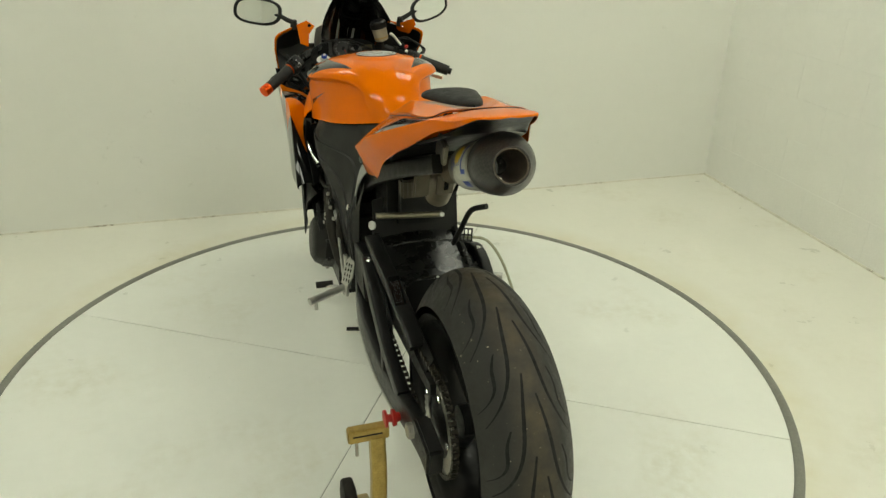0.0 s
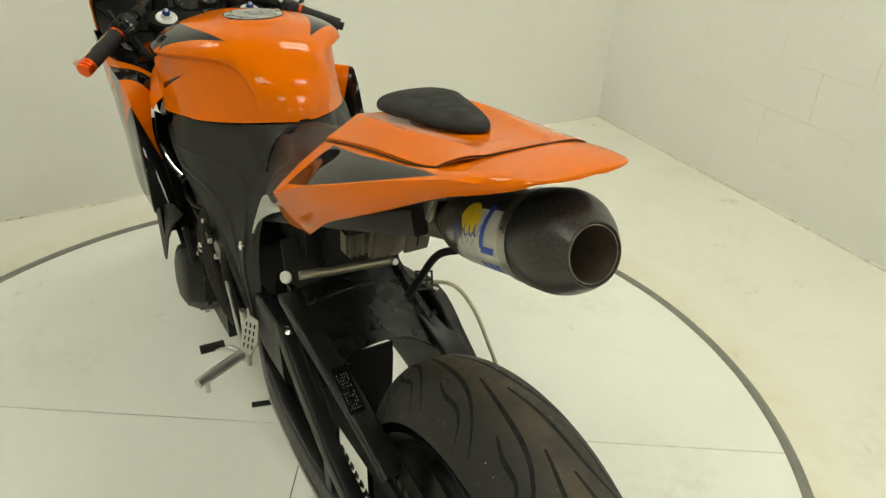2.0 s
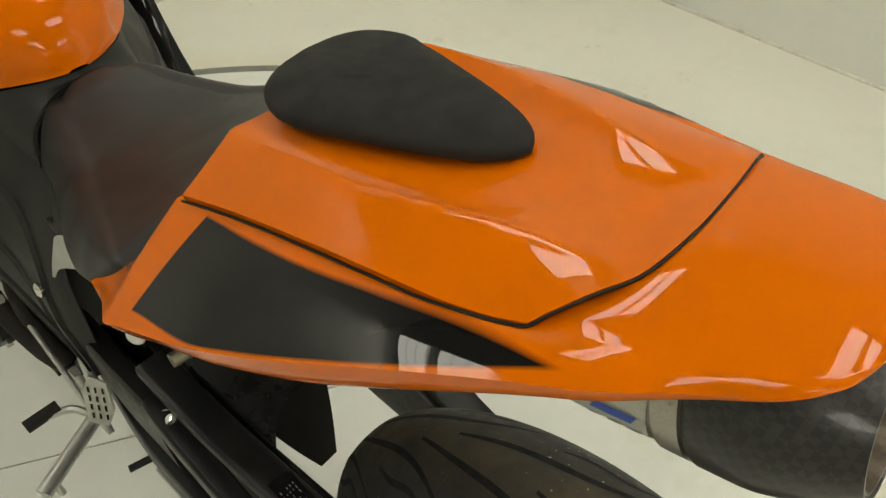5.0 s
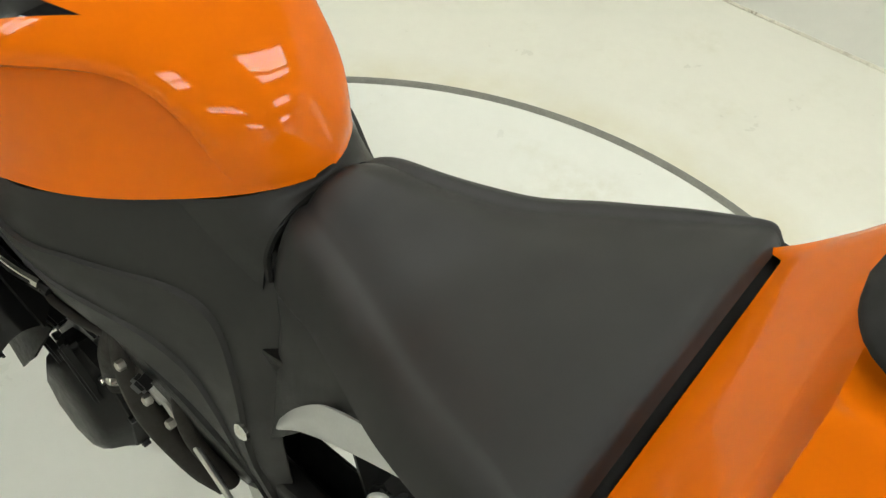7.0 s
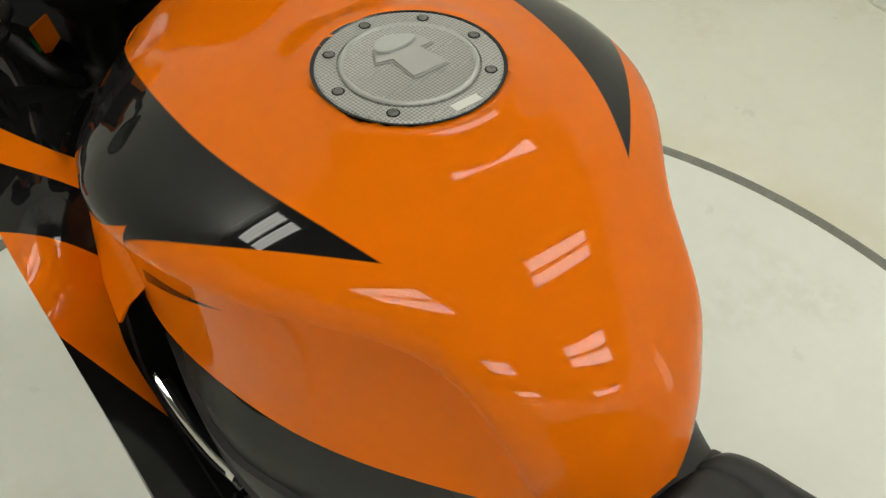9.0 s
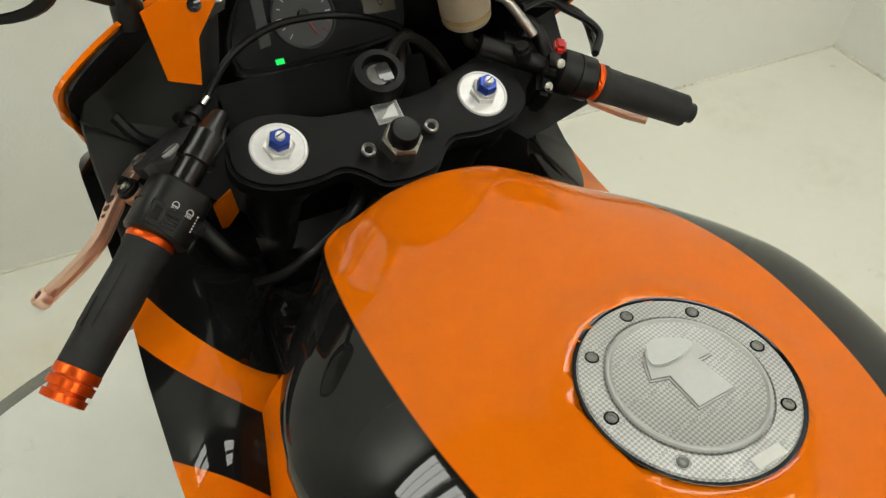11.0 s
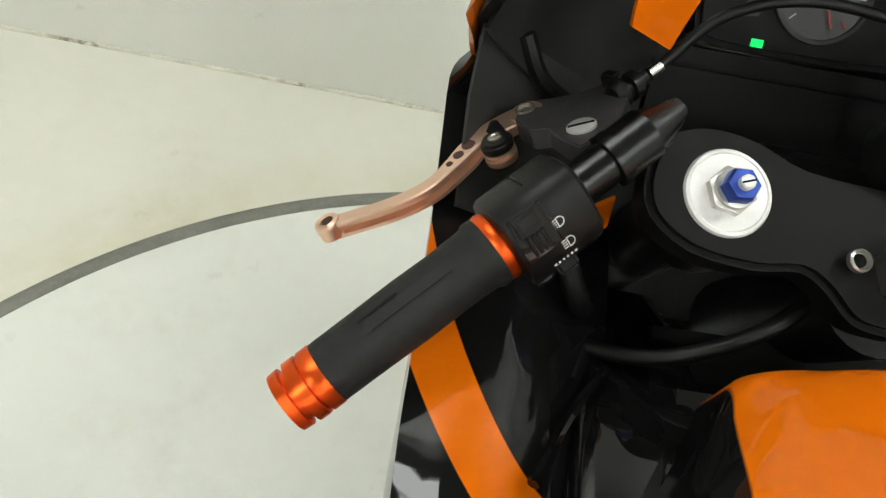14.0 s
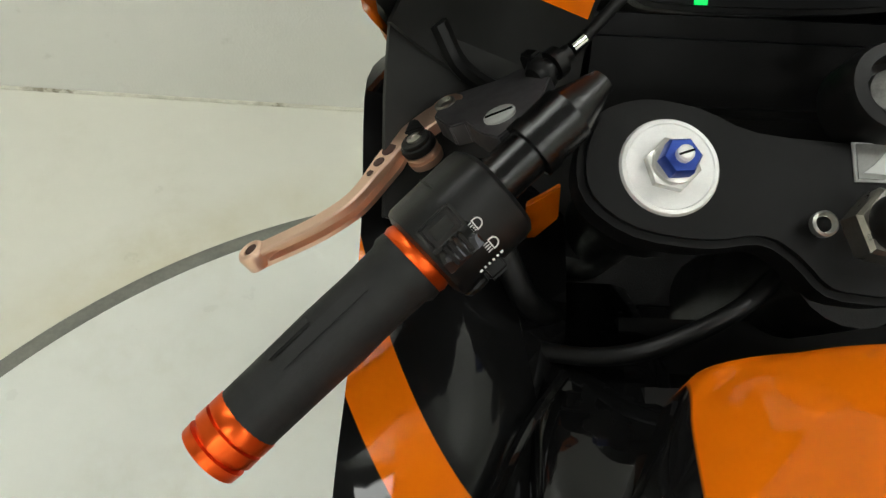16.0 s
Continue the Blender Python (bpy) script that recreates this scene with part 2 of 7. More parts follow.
wall_mat = plain("wall_paint", (0.78, 0.78, 0.73), 0.42, vary=0.02, scale=2, bump_scale=160, bump_depth=0.0008)
old = bsdf(wall_mat).inputs["Base Color"].links[0].from_socket
scuff = both(wall_mat, noise_fac(wall_mat, 9, 0.6, 0.7), noise_fac(wall_mat, 60, 0.5, 0.7), noise_fac(wall_mat, 1.3, 0.5, 0.65))
wire(wall_mat, mix_colour(wall_mat, math_node(wall_mat, "MULTIPLY", scuff, 0.5), old, (0.35, 0.34, 0.28)), bsdf(wall_mat).inputs["Base Color"])
block_mat = plain("block_paint", (0.80, 0.80, 0.75), 0.45, vary=0.03, scale=3, bump_scale=90, bump_depth=0.0016)
joint_mat = plain("joint_paint", (0.78, 0.78, 0.72), 0.55, vary=0.05, scale=10)
ceiling_mat = plain("ceiling_paint", (0.085, 0.085, 0.08), 0.8, vary=0.04, scale=2)
ring_mat = plain("ring_rubber", (0.20, 0.20, 0.17), 0.6, vary=0.25, scale=14, bump_scale=400, bump_depth=0.0006)
seam_mat = plain("seam_dirt", (0.10, 0.10, 0.08), 0.8, vary=0.4, scale=30)
fitting_mat = plain("fitting_white", (0.75, 0.75, 0.72), 0.4, vary=0.03, scale=10)


def slab(name, x0, x1, y0, y1, z0, z1, mat, label, category):
    bm = block((x1 - x0, y1 - y0, z1 - z0), ROOM @ Matrix.Translation(((x0 + x1) / 2, (y0 + y1) / 2, (z0 + z1) / 2)), 0)
    return tagged(part(name, bm, mat, smooth=False), label, category, kind="structure")


# floor with a round opening for the turntable
N = 128
bm = bmesh.new()
inner = [bm.verts.new((RING.x + (RING_R + 0.014) * math.cos(2 * math.pi * i / N), RING.y + (RING_R + 0.014) * math.sin(2 * math.pi * i / N), 0)) for i in range(N)]
outer = []
for i in range(N):
    a = 2 * math.pi * i / N
    c, s = math.cos(a), math.sin(a)
    k = min(6.2 / max(abs(c), 1e-6), 6.2 / max(abs(s), 1e-6))
    outer.append(bm.verts.new((RING.x + k * c, RING.y + k * s, 0)))
for i in range(N):
    bm.faces.new((inner[i], outer[i], outer[(i + 1) % N], inner[(i + 1) % N]))
g = bmesh.ops.extrude_face_region(bm, geom=bm.faces[:])
bmesh.ops.translate(bm, vec=(0, 0, -0.1), verts=[q for q in g["geom"] if isinstance(q, bmesh.types.BMVert)])
tagged(part("floor", bm, floor_mat, smooth=False), "white painted concrete floor, yellowed and scuffed near the turntable", "floor", kind="structure")

# the turntable: four quarter plates with dirty seams between them
table = thing("turntable", (RING.x, RING.y, -0.1), "round white painted turntable plates set flush in the floor", "turntable", kind="structure")
SEAM = math.atan2(-0.64, 1.0)
bm = lathe((RING.x, RING.y, -0.08), (0, 0, 1), [(0, RING_R - 0.016), (0.074, RING_R - 0.016)], N)
part("seam", bm, seam_mat, table, "dark dirty seam between the turntable plates", smooth=False)
for k in range(4):
    a0, a1 = SEAM + k * math.pi / 2, SEAM + (k + 1) * math.pi / 2
    gap = 0.0016
    mid = (a0 + a1) / 2
    corner = Vector((RING.x + gap * 1.41 * math.cos(mid), RING.y + gap * 1.41 * math.sin(mid), 0))
    run = [corner] + [Vector((RING.x + (RING_R - 0.014) * math.cos(a), RING.y + (RING_R - 0.014) * math.sin(a), 0)) for a in np.linspace(a0 + gap / RING_R, a1 - gap / RING_R, 40)]
    bm = bmesh.new()
    f = bm.faces.new([bm.verts.new(q) for q in run])
    g = bmesh.ops.extrude_face_region(bm, geom=[f])
    bmesh.ops.translate(bm, vec=(0, 0, -0.004), verts=[q for q in g["geom"] if isinstance(q, bmesh.types.BMVert)])
    part("plate", bm, table_mat, table, smooth=False)

# grey rubber strip that fills the gap round the turntable
rows = []
for i in range(N * 2):
    a = math.pi * i / N
    c, s = math.cos(a), math.sin(a)
    rows.append([Vector((RING.x + (RING_R + dx) * c, RING.y + (RING_R + dx) * s, z)) for dx, z in ((-0.0145, -0.01), (-0.0145, 0.001), (-0.010, 0.005), (0.0, 0.0065), (0.010, 0.005), (0.0145, 0.001), (0.0145, -0.01))])
rows.append(rows[0])
bm = sheet(rows)
bmesh.ops.remove_doubles(bm, verts=bm.verts, dist=0.0001)
tagged(part("edge_strip", bm, ring_mat), "grey rubber edging strip round the turntable", "edging", kind="structure")

slab("wall_far", LEFT - 0.2, RIGHT + 0.2, FAR, FAR + 0.2, 0, HIGH, wall_mat, "smooth white painted wall with scuffs near the floor", "wall")
slab("wall_near", LEFT - 0.2, RIGHT + 0.2, NEAR - 0.2, NEAR, 0, HIGH, wall_mat, "plain white painted wall", "wall")
slab("wall_left", LEFT - 0.2, LEFT, NEAR, FAR, 0, HIGH, wall_mat, "plain white painted wall", "wall")
slab("ceiling", LEFT - 0.2, RIGHT + 0.2, NEAR - 0.2, FAR + 0.2, HIGH, HIGH + 0.15, ceiling_mat, "dull grey painted ceiling", "ceiling")
OPENINGS = [(-2.05, -1.5, 0.6, 2.1), (0.95, 1.25, 2.20, 2.50), (0.95, 1.25, 2.78, 3.00)]
bm = bmesh.new()
for y0, y1, z0, z1 in ((NEAR, -2.05, 0, HIGH), (-2.05, -1.5, 0, 0.6), (-2.05, -1.5, 2.1, HIGH), (-1.5, 0.95, 0, HIGH), (0.95, 1.25, 0, 2.20), (0.95, 1.25, 2.50, 2.78), (0.95, 1.25, 3.00, HIGH), (1.25, FAR, 0, HIGH)):
    block((0.1975, y1 - y0, z1 - z0), ROOM @ Matrix.Translation((RIGHT + 0.10125, (y0 + y1) / 2, (z0 + z1) / 2)), 0, bm)
wall_right = tagged(part("wall_right", bm, joint_mat, smooth=False), "white painted concrete block wall", "wall", kind="structure")
wall_right["at"] = (0, 0, 0)

# ceiling fittings: a white pan with bare fluorescent tubes
tube_mat = bpy.data.materials.new("lit_tube")
tube_mat.use_nodes = True
tube_mat.node_tree.nodes.clear()
em = tube_mat.node_tree.nodes.new("ShaderNodeEmission")
em.inputs[0].default_value, em.inputs[1].default_value = (*TUBE_COLOUR, 1), TUBE_POWER
wire(tube_mat, em.outputs[0], tube_mat.node_tree.nodes.new("ShaderNodeOutputMaterial").inputs[0])


def ceiling_light():
    """Two white troughs, each with three lit tubes that fill its reflector."""
    t = thing("ceiling_light", (0, 0, 0), "white six-tube fluorescent ceiling fitting with lit tubes", "ceiling light", "ceiling lights")
    for side in (-1, 1):
        part("pan", block((0.98, 0.226, 0.05), Matrix.Translation((0, side * 0.136, -0.025)), 0.004), fitting_mat, t)
        for y in (0.068, 0.136, 0.204):
            part("fluorescent_tube", lathe((-0.46, side * y, -0.064), (1, 0, 0), [(0, 0.020), (0.006, 0.0285), (0.914, 0.0285), (0.92, 0.020)], 16, squash=0.35), tube_mat, t, "lit white fluorescent tube")
            for x in (-0.470, 0.470):
                part("lamp_holder", block((0.014, 0.040, 0.036), Matrix.Translation((x, side * y, -0.064)), 0.003), fitting_mat, t)
    return t


lamp = ceiling_light()
spots = [(-1.18, 1.76), (1.18, 1.42), *((x, y) for x in (-1.18, 1.18) for y in (-3.6, -2.05, -0.40))]
for i, (x, y) in enumerate(spots):
    m = Matrix.Translation((x, y, HIGH))
    if i == 0:
        lamp.matrix_basis = m
    else:
        copy_thing(lamp, m)

# daylight windows in the right-hand wall
glow = bpy.data.materials.new("daylight")
glow.use_nodes = True
glow.node_tree.nodes.clear()
em = glow.node_tree.nodes.new("ShaderNodeEmission")
em.inputs[0].default_value, em.inputs[1].default_value = (1.0, 0.99, 0.97, 1), 3.5
wire(glow, em.outputs[0], glow.node_tree.nodes.new("ShaderNodeOutputMaterial").inputs[0])
for k, (y0, y1, z0, z1) in enumerate(OPENINGS):
    win = tagged(thing("window_%d" % (k + 1), (RIGHT + 0.1, (y0 + y1) / 2, z0), "white framed window full of bright daylight", "window"), kind="structure")
    for a, b, c, d in ((y0, y0 + 0.04, z0, z1), (y1 - 0.04, y1, z0, z1), (y0 + 0.04, y1 - 0.04, z0, z0 + 0.04), (y0 + 0.04, y1 - 0.04, z1 - 0.04, z1), ((y0 + y1) / 2 - 0.02, (y0 + y1) / 2 + 0.02, z0 + 0.04, z1 - 0.04)):
        part("window_frame", block((0.05, b - a, d - c), ROOM @ Matrix.Translation((RIGHT + 0.1, (a + b) / 2, (c + d) / 2)), 0), fitting_mat, win, smooth=False)
    tagged(part("backdrop", block((0.01, y1 - y0 + 0.6, z1 - z0 + 0.6), ROOM @ Matrix.Translation((RIGHT + 0.45, (y0 + y1) / 2, (z0 + z1) / 2)), 0), glow), "bright daylight outside the window", "daylight", kind="structure")

# ---------------------------------------------------------------- the motorcycle
bike = thing("motorcycle", (0, 0.6, 0), "orange and black sports motorcycle on a rear paddock stand", "motorcycle")

def step(v, lo, hi):
    w = max(0, min(1, (v - lo) / (hi - lo)))
    return w * w * (3 - 2 * w)


# two-tone paint of the tank, the tail and the side fairings
def two_tone(name, mask, gloss=1.0):
    m = plain(name, ORANGE, 0.45, coat=0.9, vary=0.04, scale=8, spec=0.02)
    old = bsdf(m).inputs["Base Color"].links[0].from_socket
    bsdf(m).inputs["Coat IOR"].default_value = 1.34
    black = mask(m)
    wire(m, mix_colour(m, black, old, (0.006, 0.006, 0.006)), bsdf(m).inputs["Base Color"])
    wire(m, math_node(m, "ADD", math_node(m, "MULTIPLY", black, gloss - 0.72), 0.72), bsdf(m).inputs["Coat Weight"])
    return m


def axes(m, shift=0.012):
    sep = m.node_tree.nodes.new("ShaderNodeSeparateXYZ")
    wire(m, place(m), sep.inputs[0])
    return math_node(m, "ABSOLUTE", math_node(m, "ADD", sep.outputs[0], shift)), sep.outputs[1], sep.outputs[2]


def over(m, value, limit, soft=0.0006):
    """1 where value is over limit, with a crisp edge."""
    r = m.node_tree.nodes.new("ShaderNodeMapRange")
    r.inputs["From Min"].default_value, r.inputs["From Max"].default_value = limit - soft, limit + soft
    wire(m, value, r.inputs["Value"])
    return r.outputs[0]


def tank_mask(m):
    # a wedge with its point over the knee, widening towards the handlebar, its inner edge bowed
    x, y, z = axes(m, 0.006)
    back = math_node(m, "MAXIMUM", math_node(m, "SUBTRACT", 0.79, y), 0.0)
    fore = math_node(m, "MAXIMUM", math_node(m, "SUBTRACT", y, 0.79), 0.0)
    sep = node(m, "ShaderNodeSeparateXYZ")
    wire(m, place(m), sep.inputs[0])
    far_half = over(m, sep.outputs[0], 0.0)
    x = math_node(m, "ADD", x, math_node(m, "MULTIPLY", far_half, 0.011))
    inner = math_node(m, "ADD", x, math_node(m, "MULTIPLY", math_node(m, "MULTIPLY", back, back), 1.18))
    inner = math_node(m, "ADD", inner, math_node(m, "MULTIPLY", math_node(m, "MULTIPLY", fore, fore), 0.84))
    far_side = math_node(m, "MULTIPLY", far_half, 0.010)
    ahead = math_node(m, "MINIMUM", math_node(m, "ADD", math_node(m, "SUBTRACT", y, 0.604), far_side), 0.23)
    outer = math_node(m, "SUBTRACT", math_node(m, "MULTIPLY", ahead, 1.08), math_node(m, "MULTIPLY", math_node(m, "MULTIPLY", ahead, ahead), 2.3))
    outer = math_node(m, "SUBTRACT", outer, x)
    fall = math_node(m, "ADD", z, math_node(m, "MULTIPLY", y, 0.63))
    low = either(m, both(m, over(m, math_node(m, "MULTIPLY", y, -1.0), -0.73), over(m, z, 0.962)), over(m, fall, 1.438))
    # a second thin wedge in the knee recess
    top = math_node(m, "SUBTRACT", 0.929 + 0.45 * 0.679, math_node(m, "ADD", z, math_node(m, "MULTIPLY", y, 0.45)))
    under = math_node(m, "ADD", z, math_node(m, "MULTIPLY", y, 0.60))
    thin = both(m, over(m, top, 0.0), over(m, under, 0.929 + 0.60 * 0.679), over(m, y, 0.679), over(m, math_node(m, "MULTIPLY", y, -1.0), -0.775))
    return either(m, both(m, over(m, inner, 0.134), over(m, outer, -0.094), low), thin)


def tail_mask(m):
    x, y, z = axes(m)
    below = math_node(m, "SUBTRACT", math_node(m, "MULTIPLY", y, -0.255), z)
    above = math_node(m, "ADD", math_node(m, "MULTIPLY", y, 0.430), z)
    return both(m, over(m, below, -1.0350), over(m, above, 0.9945), over(m, x, 0.086), over(m, math_node(m, "ADD", math_node(m, "MULTIPLY", y, -1.0), math_node(m, "MULTIPLY", z, -0.3)), -0.328))


def fairing_mask(m):
    # curved bands over the shoulder of the side fairing
    x, y, z = axes(m, 0.0)
    sep = node(m, "ShaderNodeSeparateXYZ")
    wire(m, place(m), sep.inputs[0])
    y = math_node(m, "SUBTRACT", y, math_node(m, "MULTIPLY", over(m, sep.outputs[0], 0.0), 0.075))
    u = math_node(m, "SUBTRACT", x, 0.18)
    uu = math_node(m, "MULTIPLY", u, u)

    def ahead(start, slope, bow):
        line = math_node(m, "ADD", math_node(m, "MULTIPLY", u, slope), math_node(m, "MULTIPLY", uu, bow))
        return over(m, math_node(m, "SUBTRACT", y, line), start)

    def no(f):
        return math_node(m, "SUBTRACT", 1.0, f)

    stripe = both(m, ahead(0.893, 0.2, 13.0), no(ahead(0.936, 0.3, 20.0)))
    low = math_node(m, "SUBTRACT", math_node(m, "ADD", y, math_node(m, "MULTIPLY", z, 0.9)), math_node(m, "MULTIPLY", x, 3.65))
    patch = both(m, no(ahead(0.825, 0.2, 6.0)), over(m, low, 0.589))
    return no(either(m, stripe, patch))


tank_paint = two_tone("tank_paint", tank_mask, 1.0)
tail_paint = two_tone("tail_paint", tail_mask, 1.0)
fairing_paint = two_tone("fairing_paint", fairing_mask, 0.9)


def arch(y, top, wide, shoulder, foot_x, foot_z, power=2.5, dent=0.012, n=18, k=14):
    """Half a cross-section, from the middle of the top out to the shoulder and down to the foot."""
    run = []
    for i in range(n + 1):
        a = math.pi / 2 * i / n
        run.append(Vector((-wide * math.sin(a) ** (2 / power), y, shoulder + (top - shoulder) * math.cos(a) ** (2 / power))))
    for i in range(1, k + 1):
        w = i / k
        run.append(Vector((-(wide + (foot_x - wide) * w - dent * min(1, w / 0.10) * (1 - w) ** 0.8), y, shoulder + (foot_z - shoulder) * w)))
    return run


def shifted(bm, dx):
    bmesh.ops.translate(bm, vec=(dx, 0, 0), verts=bm.verts)
    return bm


# fuel tank: y, top, half width and height of the crease over the knee, half width and height of the lower edge
TANK = [
    (0.445, 0.893, 0.010, 0.892, 0.012, 0.890), (0.452, 0.912, 0.028, 0.893, 0.030, 0.889), (0.466, 0.938, 0.052, 0.893, 0.054, 0.887), (0.482, 0.957, 0.068, 0.892, 0.069, 0.884),
    (0.492, 0.965, 0.074, 0.914, 0.077, 0.881), (0.504, 0.973, 0.079, 0.939, 0.087, 0.878), (0.528, 0.990, 0.084, 0.960, 0.104, 0.872), (0.553, 1.004, 0.092, 0.972, 0.120, 0.866), (0.575, 1.013, 0.105, 0.978, 0.134, 0.861),
    (0.604, 1.021, 0.132, 0.981, 0.149, 0.856), (0.632, 1.026, 0.154, 0.980, 0.161, 0.850), (0.668, 1.0275, 0.175, 0.974, 0.174, 0.847), (0.720, 1.0245, 0.192, 0.964, 0.185, 0.840),
    (0.780, 1.0195, 0.201, 0.955, 0.190, 0.822), (0.840, 1.011, 0.190, 0.945, 0.180, 0.828), (0.900, 0.998, 0.155, 0.930, 0.146, 0.845), (0.950, 0.983, 0.123, 0.920, 0.114, 0.860),
    (0.980, 0.970, 0.110, 0.918, 0.110, 0.874), (0.993, 0.952, 0.100, 0.912, 0.103, 0.878), (1.000, 0.930, 0.086, 0.906, 0.090, 0.880),
]


def eased(rows, reach):
    """Rows of a table evened out along its length, with both ends kept."""
    t, out = np.array(rows), []
    for i in range(len(t)):
        r = min(reach, i, len(t) - 1 - i)
        w = np.exp(-0.5 * (np.arange(-r, r + 1) / max(0.5, 0.45 * r)) ** 2)
        out.append((t[i - r:i + r + 1] * (w / w.sum())[:, None]).sum(axis=0))
    return out


rows = []
for row in eased(spread(TANK, 190), 16):
    deep = 0.021 * step(row[0], 0.480, 0.515) * (1 - step(row[0], 0.74, 0.86))
    rows.append(arch(*row, power=2.2 - 0.15 * step(row[0], 0.5, 0.62) - 0.35 * step(row[0], 0.76, 0.90), dent=deep, n=30, k=20))
bm = mirrored(sheet(rows))
for v in bm.verts:
    v.co.x -= 0.006 * step(v.co.y, 0.66, 0.86)
    if v.co.x < 0:
        v.co.x *= 1 - 0.075 * step(v.co.y, 0.90, 0.985)
    if v.co.z > 0.93 and v.co.y > 0.6:
        far = math.hypot(v.co.x, v.co.y - 0.711)
        v.co.z += 0.005 * (1 - step(far, 0.066, 0.092)) - 0.012 * (1 - step(far, 0.051, 0.0595))
        # two soft ridges run back from the front edge
        v.co.z += 0.0022 * math.exp(-((abs(v.co.x) - 0.030 - 0.25 * max(0, 0.97 - v.co.y)) / 0.008) ** 2) * step(v.co.y, 0.84, 0.91) * (1 - step(v.co.y, 0.960, 0.985))
        # shoulders of the front fall away from a raised middle
        v.co.z -= 0.005 * step(abs(v.co.x), 0.042 + 0.35 * max(0, 0.97 - v.co.y), 0.072 + 0.35 * max(0, 0.97 - v.co.y)) * step(v.co.y, 0.86, 0.92) * (1 - step(abs(v.co.x), 0.10, 0.135))
soft = [v for v in bm.verts if v.co.y > 0.80 and not v.is_boundary]
for _ in range(10):
    bmesh.ops.smooth_vert(bm, verts=soft, factor=0.5, use_axis_x=True, use_axis_y=True, use_axis_z=True)
tank = part("fuel_tank", shifted(bm, -0.006), tank_paint, bike, "glossy orange fuel tank with black pointed decals")

# side covers under the tank
TOP_RUN = [(0.185, 0.80, 0.80), (0.19, 0.72, 0.838), (0.184, 0.655, 0.848), (0.152, 0.60, 0.855), (0.122, 0.55, 0.864), (0.088, 0.502, 0.874), (0.070, 0.466, 0.872), (0.073, 0.445, 0.838), (0.105, 0.415, 0.77), (0.135, 0.40, 0.69), (0.145, 0.385, 0.60), (0.15, 0.375, 0.50)]
LOW_RUN = [(0.192, 0.79, 0.775), (0.195, 0.73, 0.750), (0.196, 0.67, 0.722), (0.193, 0.63, 0.712), (0.186, 0.595, 0.700), (0.176, 0.56, 0.680), (0.168, 0.53, 0.655), (0.162, 0.505, 0.630), (0.158, 0.475, 0.600), (0.156, 0.45, 0.570), (0.155, 0.43, 0.535), (0.155, 0.415, 0.50)]
ACROSS = [0, 0.12, 0.24, 0.36, 0.46, 0.485, 0.50, 0.60, 0.72, 0.80, 0.825, 0.84, 0.92, 1]
SEAT_LINE = [(0.072, 0.444, 0.826), (0.082, 0.428, 0.812), (0.094, 0.385, 0.820), (0.110, 0.335, 0.832), (0.130, 0.280, 0.842)]
LEG_LINE = [(0.075, 0.445, 0.84), (0.090, 0.425, 0.80), (0.113, 0.412, 0.755), (0.135, 0.40, 0.70), (0.150, 0.395, 0.665)]
for side in (-1, 1):
    a, b = flow([(side * x, y, z) for x, y, z in TOP_RUN], 48), flow([(side * x, y, z) for x, y, z in LOW_RUN], 48)
    rows = []
    for p, q in zip(a, b):
        out = Vector((side, 0, 0.3)).normalized()
        fade = min(1, (p - q).length / 0.1)
        rows.append([p.lerp(q, w) + out * (0.014 * math.sin(math.pi * w) * fade - 0.008 + 0.0055 * (w > 0.49) + 0.0045 * (w > 0.83)) for w in ACROSS])
    bm = thick(sheet(rows), 0.003)
    # flap that runs on under the edge of the seat
    rows = []
    for p, q in zip(flow([(side * x, y, z) for x, y, z in SEAT_LINE], 16), flow([(side * x, y, z) for x, y, z in LEG_LINE], 16)):
        rows.append([p.lerp(q, w) + Vector((side * (0.008 * math.sin(math.pi * w) - 0.006), 0, 0)) for w in np.linspace(0, 1, 8)])
    part("cover_flap", sheet(rows), matt_cover, bike, "matt black plastic flap under the seat's edge")
    if side > 0:
        shifted(bm, -0.012)
    part("side_cover", bm, matt_cover, bike, "matt black plastic side cover below the tank")
    part("cover_screw", lathe((side * 0.156, 0.42, 0.666), (side, 0, 0.2), [(0, 0.010), (0.004, 0.010), (0.007, 0.005)], 10), chrome, bike, "bright screw in the side cover")

# rider's seat
SEAT = [
    (0.446, 0.876, 0.020, 0.866, 0.044, 0.842), (0.440, 0.886, 0.034, 0.872, 0.074, 0.832), (0.425, 0.891, 0.042, 0.878, 0.090, 0.822), (0.405, 0.891, 0.047, 0.880, 0.096, 0.824),
    (0.370, 0.888, 0.056, 0.878, 0.105, 0.836), (0.310, 0.889, 0.076, 0.880, 0.126, 0.846), (0.240, 0.906, 0.106, 0.898, 0.154, 0.868),
    (0.170, 0.933, 0.130, 0.922, 0.170, 0.893), (0.125, 0.950, 0.150, 0.935, 0.162, 0.915), (0.112, 0.945, 0.150, 0.927, 0.154, 0.915),
]


